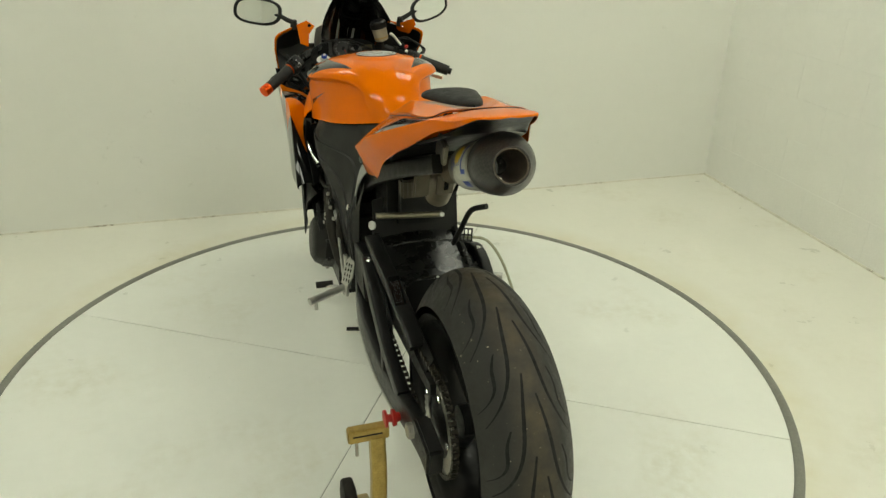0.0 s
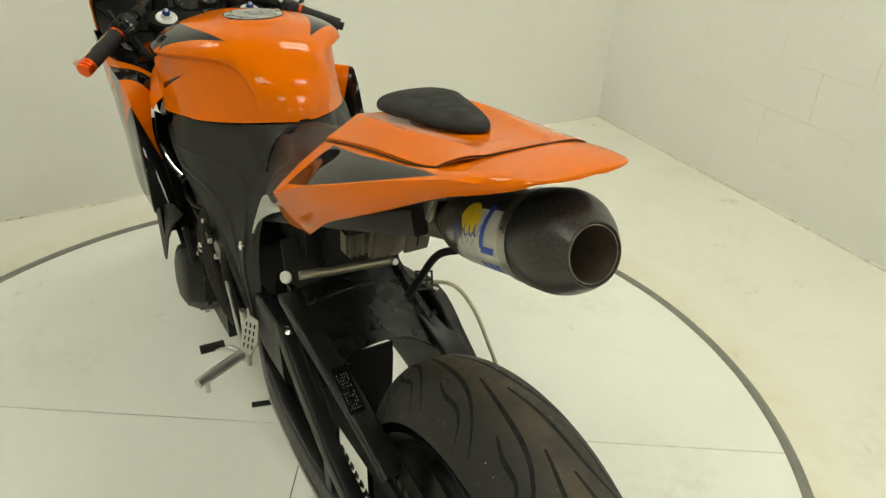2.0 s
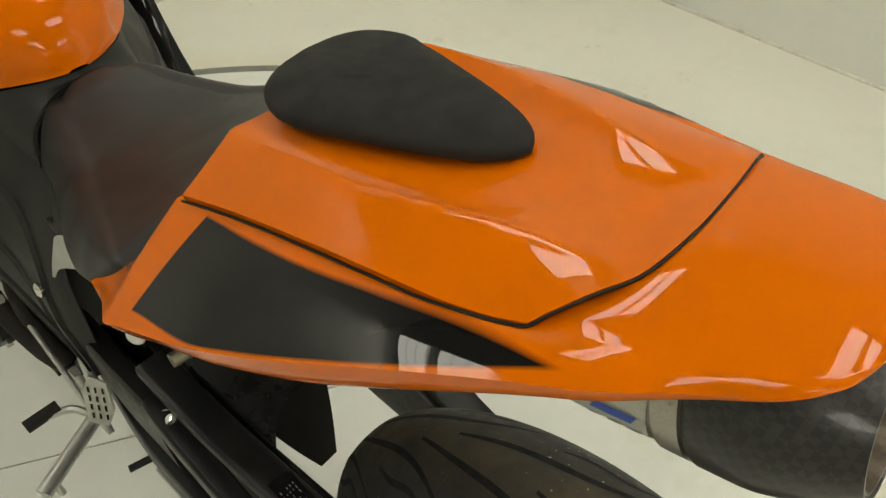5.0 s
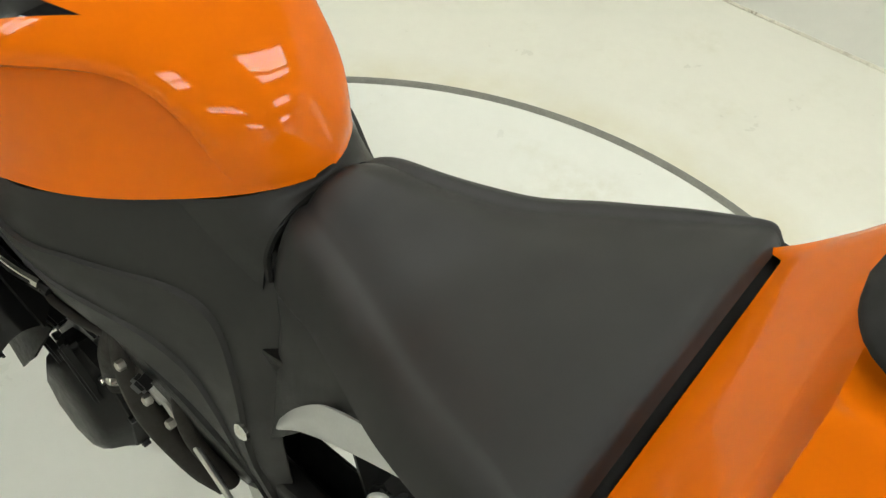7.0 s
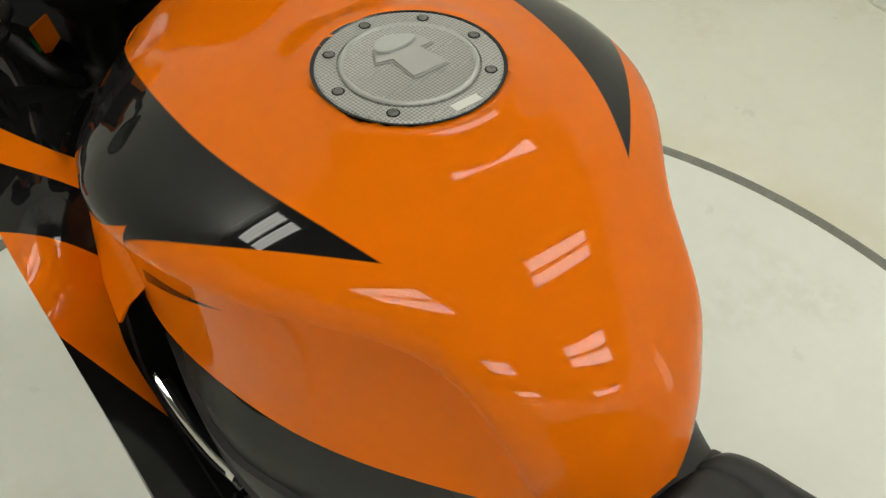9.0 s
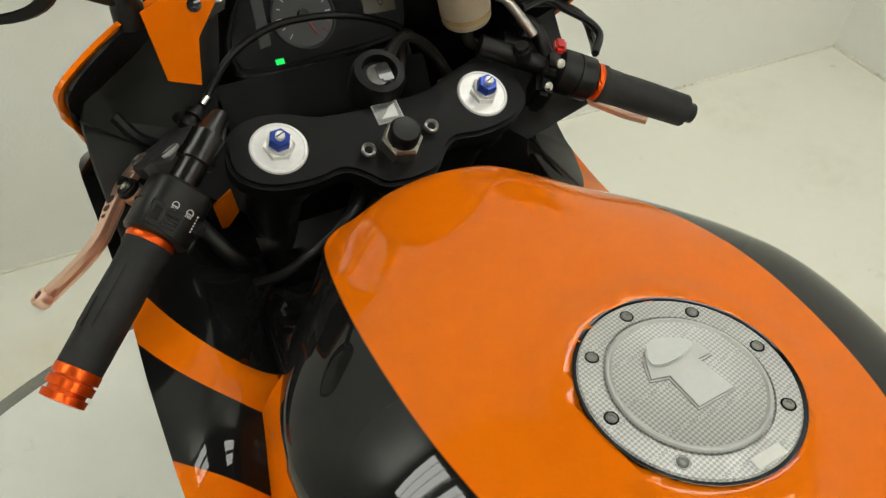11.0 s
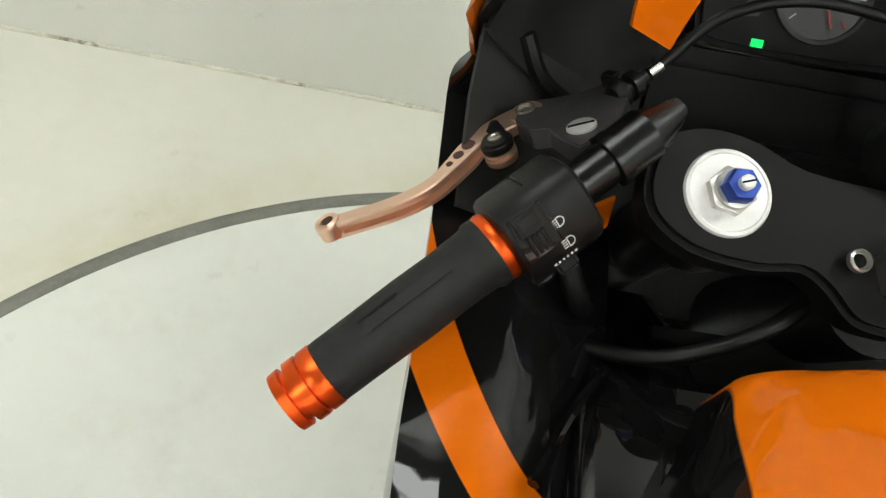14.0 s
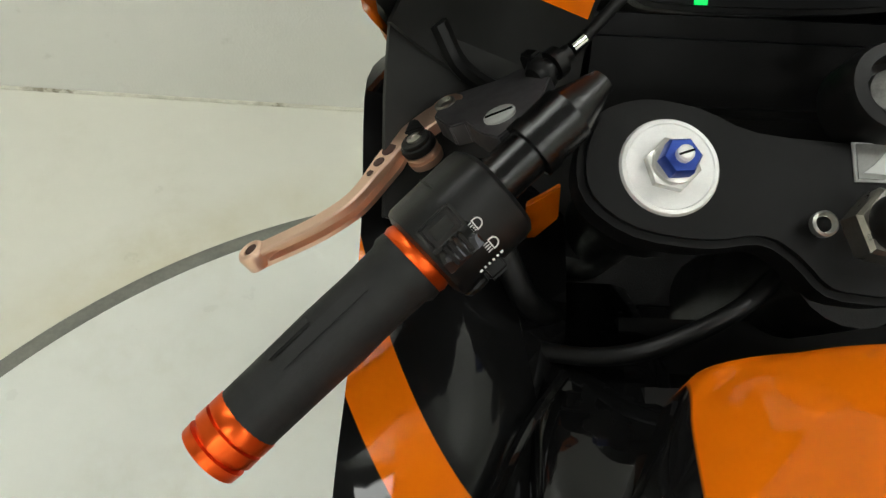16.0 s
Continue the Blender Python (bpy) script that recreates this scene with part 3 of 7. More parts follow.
def seat_row(y, top, wide, shoulder, foot_x, foot_z):
    """The seat's top, a shallow valley at its shoulder and a full rounded flank."""
    run = [Vector((-wide * w, y, top + (shoulder - top) * w ** 2.6)) for w in np.linspace(0, 1, 18)]
    full = min(1, (shoulder - foot_z) / 0.03)
    for w in np.linspace(0, 1, 20)[1:]:
        swell = 0.0075 * full * math.sin(math.pi * w ** 0.7) - 0.0022 * full * math.exp(-((w - 0.06) / 0.07) ** 2)
        run.append(Vector((-(wide + (foot_x - wide) * w + swell * 0.9), y, shoulder + (foot_z - shoulder) * w ** 1.35 + swell * 0.8)))
    run.append(Vector((-foot_x + 0.004, y, foot_z - 0.012)))
    return run


part("seat", mirrored(sheet([seat_row(*row) for row in spread(SEAT, 60)])), seat_vinyl, bike, "plain black vinyl rider's seat")
rows = [[Vector((x, y, z)) for x in np.linspace(-0.152, 0.152, 9)] for y, z in ((0.145, 0.915), (0.112, 0.928), (0.075, 0.925))]
part("seat_pan", thick(sheet(rows), 0.004), engine_black, bike, "black plastic seat pan behind the seat")
# the covers' matt bridge between the tank and the front of the seat
UNDER_TANK = [(0.098, 0.530, 0.869), (0.080, 0.498, 0.876), (0.064, 0.480, 0.880), (0.040, 0.464, 0.883), (0.018, 0.454, 0.885), (0.0, 0.450, 0.886)]
BY_SEAT = [(0.082, 0.447, 0.800), (0.076, 0.446, 0.828), (0.066, 0.447, 0.852), (0.047, 0.4445, 0.870), (0.025, 0.4425, 0.879), (0.0, 0.441, 0.881)]
both_ways = lambda run: [(-x, y, z) for x, y, z in run] + [(x, y, z) for x, y, z in reversed(run[:-1])]
rows = []
for p, q in zip(flow(both_ways(UNDER_TANK), 61), flow(both_ways(BY_SEAT), 61)):
    rows.append([p.lerp(q, w) + Vector((0, 0.002, -0.003)) * math.sin(math.pi * w) for w in np.linspace(0, 1, 7)] + [q + Vector((0, 0.002, -0.02))])
part("cover_bridge", shifted(thick(sheet(rows), 0.003), -0.006), matt_cover, bike, "matt black plastic between the tank and the seat")
part("seat_gap", shifted(tube(both_ways([(0.082, 0.434, 0.822), (0.072, 0.444, 0.842), (0.050, 0.4455, 0.862), (0.0, 0.443, 0.873)]), 0.0035, 6), -0.006), engine_black, bike, "dark gap round the seat's front")

# tail: y, top, seam half width and height, widest half width and height, lower edge half width and height
TAIL = [
    (0.055, 1.010, 0.120, 1.022, 0.198, 0.961, 0.150, 0.882),
    (0.000, 1.026, 0.117, 1.038, 0.184, 0.984, 0.148, 0.922), (-0.070, 1.046, 0.112, 1.057, 0.164, 1.014, 0.140, 0.964), (-0.140, 1.066, 0.106, 1.0725, 0.138, 1.044, 0.121, 1.005),
    (-0.200, 1.091, 0.100, 1.0870, 0.116, 1.068, 0.103, 1.042), (-0.250, 1.1120, 0.088, 1.1020, 0.100, 1.088, 0.089, 1.069), (-0.290, 1.1190, 0.080, 1.1120, 0.088, 1.104, 0.081, 1.0925),
    (-0.316, 1.1215, 0.071, 1.1175, 0.076, 1.1130, 0.071, 1.1065), (-0.330, 1.1222, 0.058, 1.1200, 0.0615, 1.1180, 0.058, 1.1158), (-0.337, 1.1220, 0.040, 1.1210, 0.042, 1.1195, 0.040, 1.1174), (-0.340, 1.1215, 0.018, 1.1208, 0.019, 1.1195, 0.018, 1.1176),
]


def along(table, y):
    """The row of a table at y, on a smooth curve through its rows that never overshoots."""
    t = np.array(table, float)
    ys, v = -t[:, 0], t[:, 1:]
    h = np.diff(ys)[:, None]
    d = np.diff(v, axis=0) / h
    m = np.vstack([d[:1], np.where(d[:-1] * d[1:] > 0, 2 * d[:-1] * d[1:] / np.where(d[:-1] * d[1:] > 0, d[:-1] + d[1:], 1), 0), d[-1:]])
    i = int(np.clip(np.searchsorted(ys, -y) - 1, 0, len(ys) - 2))
    w, k = (-y - ys[i]) / h[i, 0], h[i, 0]
    w = min(1.0, max(0.0, w))
    return [float(q) for q in (2 * w**3 - 3 * w**2 + 1) * v[i] + (w**3 - 2 * w**2 + w) * k * m[i] + (3 * w**2 - 2 * w**3) * v[i + 1] + (w**3 - w**2) * k * m[i + 1]]


def tail_top(x, y):
    top, sx, sz = along(TAIL, y)[:3]
    return top + (sz - top) * min(1, abs(x) / sx) ** 2.5


STATIONS = [0.055 - 0.395 * math.sin(math.pi / 2 * i / 90) for i in range(91)]
rows = []
for y in STATIONS:
    top, sx, sz, wx, wz, lx, lz = along(TAIL, y)
    run = [Vector((-sx * w, y, tail_top(sx * w, y))) for w in np.linspace(0, 1, 12)]
    run += [Vector((-(sx + (wx - sx) * w), y, sz + (wz - sz) * w + 0.003 * min(1, (sz - wz) / 0.03) * math.sin(math.pi * w))) for w in np.linspace(0, 1, 12)[1:]]
    run += [Vector((-(wx + (lx - wx) * w + 0.004 * min(1, (wz - lz) / 0.03) * math.sin(math.pi * w)), y, wz + (lz - wz) * w)) for w in np.linspace(0, 1, 12)[1:]]
    # the flank flares out and up below the seam
    flare = step(-y, -0.055, 0.03) * (1 - step(-y, 0.22, 0.30))
    for j in range(12, len(run)):
        run[j] += Vector((-0.010, -0.020, 0.018)) * (flare * min(1, (j - 11) / 11))
    # the lower edge turns in
    run += [run[-1] + Vector((0.0012, 0.0003, -0.0004)), run[-1] + Vector((0.0014, 0.0006, 0.0030))]
    rows.append(run)
rows.append([Vector((0.15 * p.x, -0.3404, 1.1188)) for p in rows[-1]])
# a tongue runs forward from the widest point to the corner of the seat
tip, first = Vector((-0.168, 0.150, 0.904)), rows[0]
for s in (0.03, 0.15, 0.35, 0.6, 0.85, 1.0):
    run = []
    for j, p in enumerate(first):
        if j <= 11:
            goal = Vector((p.x, 0.103, 0.940))
        elif j <= 24:
            goal = Vector((-0.120, 0.100, 0.942)).lerp(tip, (j - 11) / 13)
        else:
            goal = tip.lerp(first[-1], min(1, (j - 24) / 9)) + Vector((-0.004, 0.003, -0.015)) * math.sin(math.pi * min(1, (j - 24) / 9))
        run.append(p.lerp(goal, s) + Vector((0, 0.0015, 0)))
    rows.insert(0, run)
bm = mirrored(sheet(rows))
for v in bm.verts:
    if v.co.x > 0:
        v.co.x *= 1 - 0.10 * step(-v.co.y, 0.0, 0.24)
        reach = float(np.interp(-v.co.y, [0.12, 0.24, 0.29, 0.332, 0.345], [0.135, 0.0785, 0.0670, 0.0560, 0.052]))
        if v.co.x > reach:
            v.co.x = reach + 0.2 * (v.co.x - reach)
tail = part("tail_fairing", shifted(bm, -0.003), tail_paint, bike, "glossy orange tail fairing with a black decal")

# seat cowl over the pillion place: y, edge half width, ridge half width and height, middle height
COWL = [
    (0.047, 0.121, 0.074, 1.057, 1.053), (0.000, 0.1165, 0.078, 1.069, 1.059), (-0.070, 0.1125, 0.074, 1.083, 1.069), (-0.130, 0.1075, 0.062, 1.093, 1.081),
    (-0.170, 0.103, 0.052, 1.099, 1.091), (-0.205, 0.097, 0.046, 1.1035, 1.0995), (-0.243, 0.0885, 0.040, 1.1085, 1.1080),
]
# how far forward of its rearmost line the cowl's rear edge lies, from one corner to the other
REAR_EDGE = flow([(-1, 0.036, 0), (-0.75, 0.020, 0), (-0.45, 0.006, 0), (0, 0.0, 0), (0.5, 0.0, 0), (1, 0.003, 0)], 41)


def cowl_point(u, v):
    """A point of the seat cowl, u from its front to its rear edge and v across."""
    at_rear = float(np.interp(v, [p.x for p in REAR_EDGE], [p.y for p in REAR_EDGE]))
    y = 0.047 - 0.290 * u
    ex = along(COWL, y)[0]
    y += at_rear * u ** 3
    _, rx, rz, mz = along(COWL, y)
    x = ex * v
    ez = tail_top(x, y) + 0.0052 - 0.0034 * step(-y, 0.12, 0.20)
    rz, mz = max(rz, ez + 0.0008), max(mz, ez + 0.0008)
    w, r = abs(v), rx / ex
    z = mz + (rz - mz) * (w / r) ** 3 if w < r else rz + (ez - rz) * (w - r) / (1 - r) + 0.002 * math.sin(math.pi * (w - r) / (1 - r))
    return Vector((x - 0.0115 * u * u, y, z))


ALONG, SIDEWAYS = np.linspace(0, 1, 61), np.linspace(-1, 1, 49)
rows = []
for u in ALONG:
    run = [cowl_point(u, v) for v in SIDEWAYS]
    skirt = [[p + Vector((side * 0.0008, 0, -0.0052)), p + Vector((side * 0.006, 0, -0.0060))] for side, p in ((1, run[0]), (-1, run[-1]))]
    rows.append(skirt[0][::-1] + run + skirt[1])
rows.append([p + Vector((0, 0.0006, -0.0045)) for p in rows[-1]])
bm = sheet(rows)
for v in bm.verts:
    # shallow oval recess that holds the pad
    v.co.z -= 0.0014 * (1 - step((v.co.x / 0.080) ** 2 + ((v.co.y + 0.058) / 0.120) ** 2, 0.86, 1.06))
cowl = part("seat_cowl", shifted(bm, -0.003), orange_paint, bike, "glossy orange single-seat cowl")
edge = [cowl_point(u, -1) + Vector((-0.0010, 0, -0.0044 + 0.0026 * step(u, 0.68, 0.85))) for u in ALONG[:-1:3]]
edge += [cowl_point(1, v) + Vector((0, -0.0004, -0.0018)) for v in SIDEWAYS[::2]]
edge += [cowl_point(u, 1) + Vector((0.0010, 0, -0.0044 + 0.0026 * step(u, 0.68, 0.85))) for u in ALONG[:-1:3][::-1]]
part("cowl_gap", shifted(tube(edge, 0.0010, 6), -0.003), engine_black, cowl, "dark gap round the seat cowl")

# back pad on the cowl, a rounded teardrop
half = flow([(0.0, 0.056, 0), (0.030, 0.052, 0), (0.053, 0.039, 0), (0.066, 0.013, 0), (0.062, -0.014, 0), (0.052, -0.046, 0), (0.041, -0.078, 0), (0.029, -0.105, 0), (0.016, -0.122, 0), (0.0, -0.130, 0)], 28)
ring = half[:-1] + [Vector((-p.x, p.y, 0)) for p in reversed(half[1:])]
rows = []
for i in range(15):
    h = math.sin(math.pi / 2 * i / 14)
    grow = 0.12 + 0.88 * (1 - h ** 2.6) ** 0.42
    rows.append([Vector((0.001 + 0.006 * max(0, -p.y / 0.13) + 0.94 * p.x * grow, -0.017 + 1.05 * (p.y + 0.02) * grow, 0)) for p in ring])
    for p in rows[-1]:
        p.z = 1.0745 + 0.092 * (-0.04 - p.y) * (1 if p.y < 0 else 0.7) + 0.0155 * h
part("back_pad", sheet(rows, True, True), pad_foam, bike, "black foam back pad on the seat cowl")

# underside of the tail
rows = []
for y, half, z in ((0.05, 0.125, 0.930), (0.0, 0.128, 0.962), (-0.08, 0.122, 1.000), (-0.14, 0.108, 1.026), (-0.205, 0.088, 1.054)):
    rows.append([Vector((half * w, y, z + 0.010 - 0.012 * w * w)) for w in np.linspace(-1, 1, 9)])
part("undertray", thick(sheet(rows), 0.006), satin_black, bike, "black plastic undertray")
rows = []
for y, half, z in ((-0.200, 0.0920, 1.050), (-0.235, 0.0780, 1.0690), (-0.262, 0.0680, 1.0850), (-0.290, 0.0620, 1.1030), (-0.312, 0.0520, 1.1130)):
    rows.append([Vector((half * w, y, z + 0.002 * (1 - w * w))) for w in np.linspace(-1, 1, 9)])
part("tail_light", thick(sheet(rows), 0.002), satin_black, bike, "dark smoked tail light under the tail")
tan = plain("dusty_steel", (0.10, 0.088, 0.066), 0.55, metal=0.5, vary=0.35, scale=40)
part("regulator", block((0.050, 0.030, 0.045), pose(-0.073, 0.062, 0.850), 0.005), tan, bike, "finned dusty regulator under the tail")
for k in range(5):
    part("fin", block((0.004, 0.006, 0.040), pose(-0.093 + 0.010 * k, 0.046, 0.850), 0.001), tan, bike)
part("exhaust_bracket", block((0.036, 0.012, 0.075), pose(-0.066, -0.005, 0.885, 15, 0, 0), 0.004), tan, bike, "dusty brown steel bracket")
part("bracket_plate", block((0.040, 0.006, 0.050), pose(-0.017, -0.022, 0.882, 15, 0, 0), 0.002), tan, bike, "dusty slotted bracket plate")
part("bracket_slot", block((0.010, 0.003, 0.022), pose(-0.015, -0.0260, 0.880, 15, 0, 0), 0.001), gloss_black, bike)
bm = bmesh.new()
SLOTS = frame_of((0.098, 0.151, 0.670), (0.9, -0.4, 0), (-0.3, -0.75, 0.55))
for k in range(4):
    block((0.004 if k in (0, 3) else 0.003, 0.036, 0.004), SLOTS @ Matrix.Translation((-0.0145 + 0.0097 * k, 0, 0)), 0.0006, bm)
for k in range(3):
    block((0.033, 0.004, 0.0036), SLOTS @ Matrix.Translation((0, -0.016 + 0.016 * k, 0)), 0.0006, bm)
part("slotted_bracket", bm, satin_black, bike, "small black bracket with rows of slots")

# silencer under the tail
AXIS_START, AXIS = Vector((0.0, -0.075, 0.938)), Vector((0.0, -0.937, 0.35))
sleeve_mat = plain("sleeve_titanium", (0.25, 0.23, 0.195), 0.33, metal=0.9, vary=0.2, scale=30)
carbon = plain("carbon", (0.010, 0.0095, 0.009), 0.38, coat=0.15, vary=0.3, scale=25)
weave = node(carbon, "ShaderNodeTexChecker", Scale=190.0)
wire(carbon, place(carbon), weave.inputs["Vector"])
old = bsdf(carbon).inputs["Base Color"].links[0].from_socket
wire(carbon, mix_colour(carbon, math_node(carbon, "MULTIPLY", weave.outputs["Fac"], 0.5), old, (0.036, 0.033, 0.028)), bsdf(carbon).inputs["Base Color"])
silencer = part("silencer", lathe(AXIS_START, AXIS, [(0.0, 0.020), (0.02, 0.028), (0.055, 0.044), (0.085, 0.050), (0.225, 0.056)], 40, squash=0.95), sleeve_mat, bike, "bright metal silencer sleeve with a sticker")
def sagging(profile, sides=44, caps=True):
    """A turned body on the silencer's axis whose middle sinks and drifts aside along it: rows of distance, radius, drop."""
    side = AXIS.cross(Vector((0, 0, 1))).normalized()
    up = side.cross(AXIS)
    return sheet([[AXIS_START + d * AXIS + up * (0.96 * r * math.sin(a) - drop) + side * (r * math.cos(a) + 1.2 * drop) for a in (2 * math.pi * j / sides for j in range(sides))] for d, r, drop in profile], True, caps)


part("end_cap", sagging([(0.222, 0.0570, 0), (0.226, 0.0595, 0), (0.250, 0.0605, 0), (0.258, 0.0598, 0.0002), (0.270, 0.0566, 0.0008), (0.284, 0.0500, 0.0022), (0.297, 0.0415, 0.0040), (0.303, 0.0375, 0.0048), (0.3055, 0.0358, 0.0050), (0.3055, 0.0342, 0.0050), (0.302, 0.0331, 0.0050), (0.285, 0.0324, 0.0046)], caps=False), carbon, silencer, "carbon fibre end cap")
part("outlet", sagging([(0.200, 0.018, 0.003), (0.225, 0.0190, 0.003), (0.262, 0.0245, 0.0040), (0.286, 0.0300, 0.0046), (0.3045, 0.0326, 0.0050), (0.3045, 0.0312, 0.0050), (0.286, 0.0288, 0.0046), (0.262, 0.0233, 0.0040), (0.225, 0.0175, 0.003), (0.200, 0.0165, 0.003)], 36), plain("burnt_metal", (0.16, 0.13, 0.10), 0.45, metal=0.8, vary=0.4, scale=40), silencer, "heat-stained outlet pipe")
# black disc added inside the pipe as the shade of its depth
part("outlet_shade", sagging([(0.228, 0.0180, 0.003), (0.230, 0.0178, 0.003)], 24), gloss_black, silencer, "black disc for the shade deep in the pipe")
part("outlet_screw", hexagon(AXIS_START + AXIS * 0.284 + Vector((-0.016, 0, -0.028)), -AXIS, 0.0028, 0.003), steel, silencer)
part("strap", lathe(AXIS_START + AXIS * 0.205, AXIS, [(0.0, 0.0562), (0.0, 0.058), (0.016, 0.059), (0.016, 0.0565)], 40, squash=0.95), steel, silencer, "bright metal strap")


def on_sleeve(d, a, lift=0.0008):
    """A point on the sleeve: metres along it, degrees round it (0 faces left, 90 is up)."""
    side = AXIS.cross(Vector((0, 0, 1))).normalized()
    side = side if side.x < 0 else -side
    up = side.cross(AXIS).normalized()
    up = up if up.z > 0 else -up
    r = 0.050 + (0.056 - 0.050) * max(0, (d - 0.085)) / 0.14 + lift
    return AXIS_START + AXIS * d + side * (r * math.cos(radians(a))) + up * (r * 0.95 * math.sin(radians(a)))


def sticker(name, d0, d1, a0, a1, mat, label, lift=0.0008, slant=0.0, waist=None):
    rows = []
    for u in np.linspace(0, 1, 9):
        lo, hi = (0.0, 1.0) if waist is None else waist(u)
        rows.append([on_sleeve(d0 + (d1 - d0) * u + slant * (v - 0.5), a0 + (a1 - a0) * v, lift) for v in np.linspace(lo, hi, 9)])
    return part(name, sheet(rows), mat, silencer, label)


sticker_white = plain("sticker_white", (0.50, 0.50, 0.44), 0.4, vary=0.2, scale=60)
sticker_yellow = plain("sticker_yellow", (0.75, 0.52, 0.02), 0.4, vary=0.12, scale=60)
sticker_blue = plain("sticker_blue", (0.03, 0.08, 0.42), 0.4, vary=0.15, scale=60)
sticker("sticker", 0.100, 0.200, -56, 44, sticker_white, "worn white sticker on the sleeve", 0.0006, 0.012, lambda u: (0.0, 0.35 + 0.65 * min(1, 2 * u)))
sticker("sticker_sun", 0.118, 0.160, 8, 52, sticker_yellow, "yellow half disc on the sticker", 0.0010, 0.0, lambda u: (0.5 - 0.5 * math.sin(math.pi * min(1, u * 1.0 + 0.02)) ** 0.5, 0.5 + 0.5 * math.sin(math.pi * min(1, u + 0.02)) ** 0.5))
sticker("sticker_stroke", 0.1680, 0.1770, -8, 50, sticker_blue, "bold blue stroke", 0.0012, 0.014)
sticker("sticker_stroke", 0.164, 0.192, -14, -4, sticker_blue, "bold blue stroke", 0.0012, 0.006)
rows = []
for u in np.linspace(0, 1, 70):
    d = 0.101 + 0.066 * u + 0.0035 * math.sin(2 * math.pi * 5.5 * u + 0.6)
    a = 10 + (15 if u < 0.3 else 8) * math.sin(2 * math.pi * 5.5 * u) + 5 * u
    rows.append([on_sleeve(d - 0.0012, a - 1.3, 0.0012), on_sleeve(d + 0.0012, a + 1.3, 0.0012)])
part("script_stroke", sheet(rows), sticker_blue, silencer, "unreadable blue script")
for k in range(3):
    sticker("print_bar", 0.150 + 0.014 * k, 0.160 + 0.014 * k, -46, -30, sticker_blue, "unreadable blue print", 0.0012, 0.0)
part("hanger", block((0.012, 0.05, 0.05), pose(-0.045, -0.085, 0.985, 20, 0, 0), 0.003), steel, bike, "steel silencer hanger bracket")
part("link_pipe", tube([AXIS_START + AXIS * 0.02, (0.0, -0.02, 0.915), (0.005, 0.05, 0.87), (0.01, 0.12, 0.80)], 0.031, 20), plain("dusty_pipe", (0.22, 0.19, 0.14), 0.42, metal=0.75, vary=0.35, scale=35), bike, "heat-stained steel link pipe")

part("tube_bolt", lathe((0.024, 0.128, 0.744), (0.1, -0.9, 0.5), [(0, 0.006), (0.004, 0.006), (0.005, 0.004)], 12), alloy, bike, "bright bolt at the cross tube's end")
# cross tube and bracket under the tail
part("cross_tube", tube([(-0.136, 0.158, 0.745), (-0.06, 0.148, 0.743), (0.026, 0.137, 0.742)], 0.0078, 14), plain("knurled_steel", (0.27, 0.25, 0.18), 0.4, metal=0.8, vary=0.3, scale=90), bike, "dull steel cross tube")
part("tube_cap", lathe((-0.120, 0.275, 0.668), (-0.75, -0.55, 0.30), [(0.0, 0.0115), (0.004, 0.0120), (0.006, 0.0100)], 20), pale_cap, bike, "round white plastic cap")

# rear wheel
AXLE = Vector((-0.003, -0.270, 0.428))
R = 0.330


def ring_body(centre, profile, sides=96):
    rows = []
    for i in range(sides):
        a = 2 * math.pi * i / sides
        rows.append([Vector((centre.x + x, centre.y + r * math.cos(a), centre.z + r * math.sin(a))) for x, r in profile])
    rows.append(rows[0])
    bm = sheet(rows)
    bmesh.ops.remove_doubles(bm, verts=bm.verts, dist=0.0001)
    return bm


def tyre_profile(half, radius, bead):
    out = []
    for i in range(25):
        a = math.pi * (i / 24 - 0.5)
        x = half * math.sin(a)
        r = radius - 0.072 * abs(math.sin(a)) ** 2.4
        out.append((x, r))
    out += [(half * 0.97, radius - 0.088), (half * 0.82, bead + 0.008), (half * 0.78, bead), (-half * 0.78, bead), (-half * 0.82, bead + 0.008), (-half * 0.97, radius - 0.088)]
    return out


wheel = part("rear_wheel", ring_body(AXLE, [(-0.075, 0.218), (-0.078, 0.224), (-0.070, 0.212), (-0.03, 0.195), (0.03, 0.195), (0.070, 0.212), (0.078, 0.224), (0.075, 0.218), (0.03, 0.186), (-0.03, 0.186), (-0.075, 0.218)]), satin_black, bike, "black cast rear wheel")
# near-black colour for the shade inside the tread grooves
groove_shade_mat = plain("groove_shade", (0.0015, 0.0015, 0.0015), 0.95, vary=0.2, scale=40)
tyre_mat = plain("tyre_rubber", (0.023, 0.0225, 0.0205), 0.62, spec=0.35, vary=0.3, scale=30, bump_scale=900, bump_depth=0.0002)
ax = axes(tyre_mat, 0.003)[0]
old = bsdf(tyre_mat).inputs["Base Color"].links[0].from_socket
band = both(tyre_mat, math_node(tyre_mat, "SUBTRACT", 1.0, over(tyre_mat, ax, 0.030, 0.022)), noise_fac(tyre_mat, 25, 0.2, 0.8))
col = mix_colour(tyre_mat, math_node(tyre_mat, "MULTIPLY", band, 0.95), old, (0.080, 0.060, 0.033))
grit = both(tyre_mat, noise_fac(tyre_mat, 160, 0.74, 0.77, detail=1), noise_fac(tyre_mat, 9, 0.45, 0.6))
wire(tyre_mat, mix_colour(tyre_mat, grit, col, (0.30, 0.26, 0.19)), bsdf(tyre_mat).inputs["Base Color"])
tyre = part("tyre", ring_body(AXLE, tyre_profile(0.094, R, 0.222), 120), tyre_mat, wheel, "worn black road tyre with curved grooves")


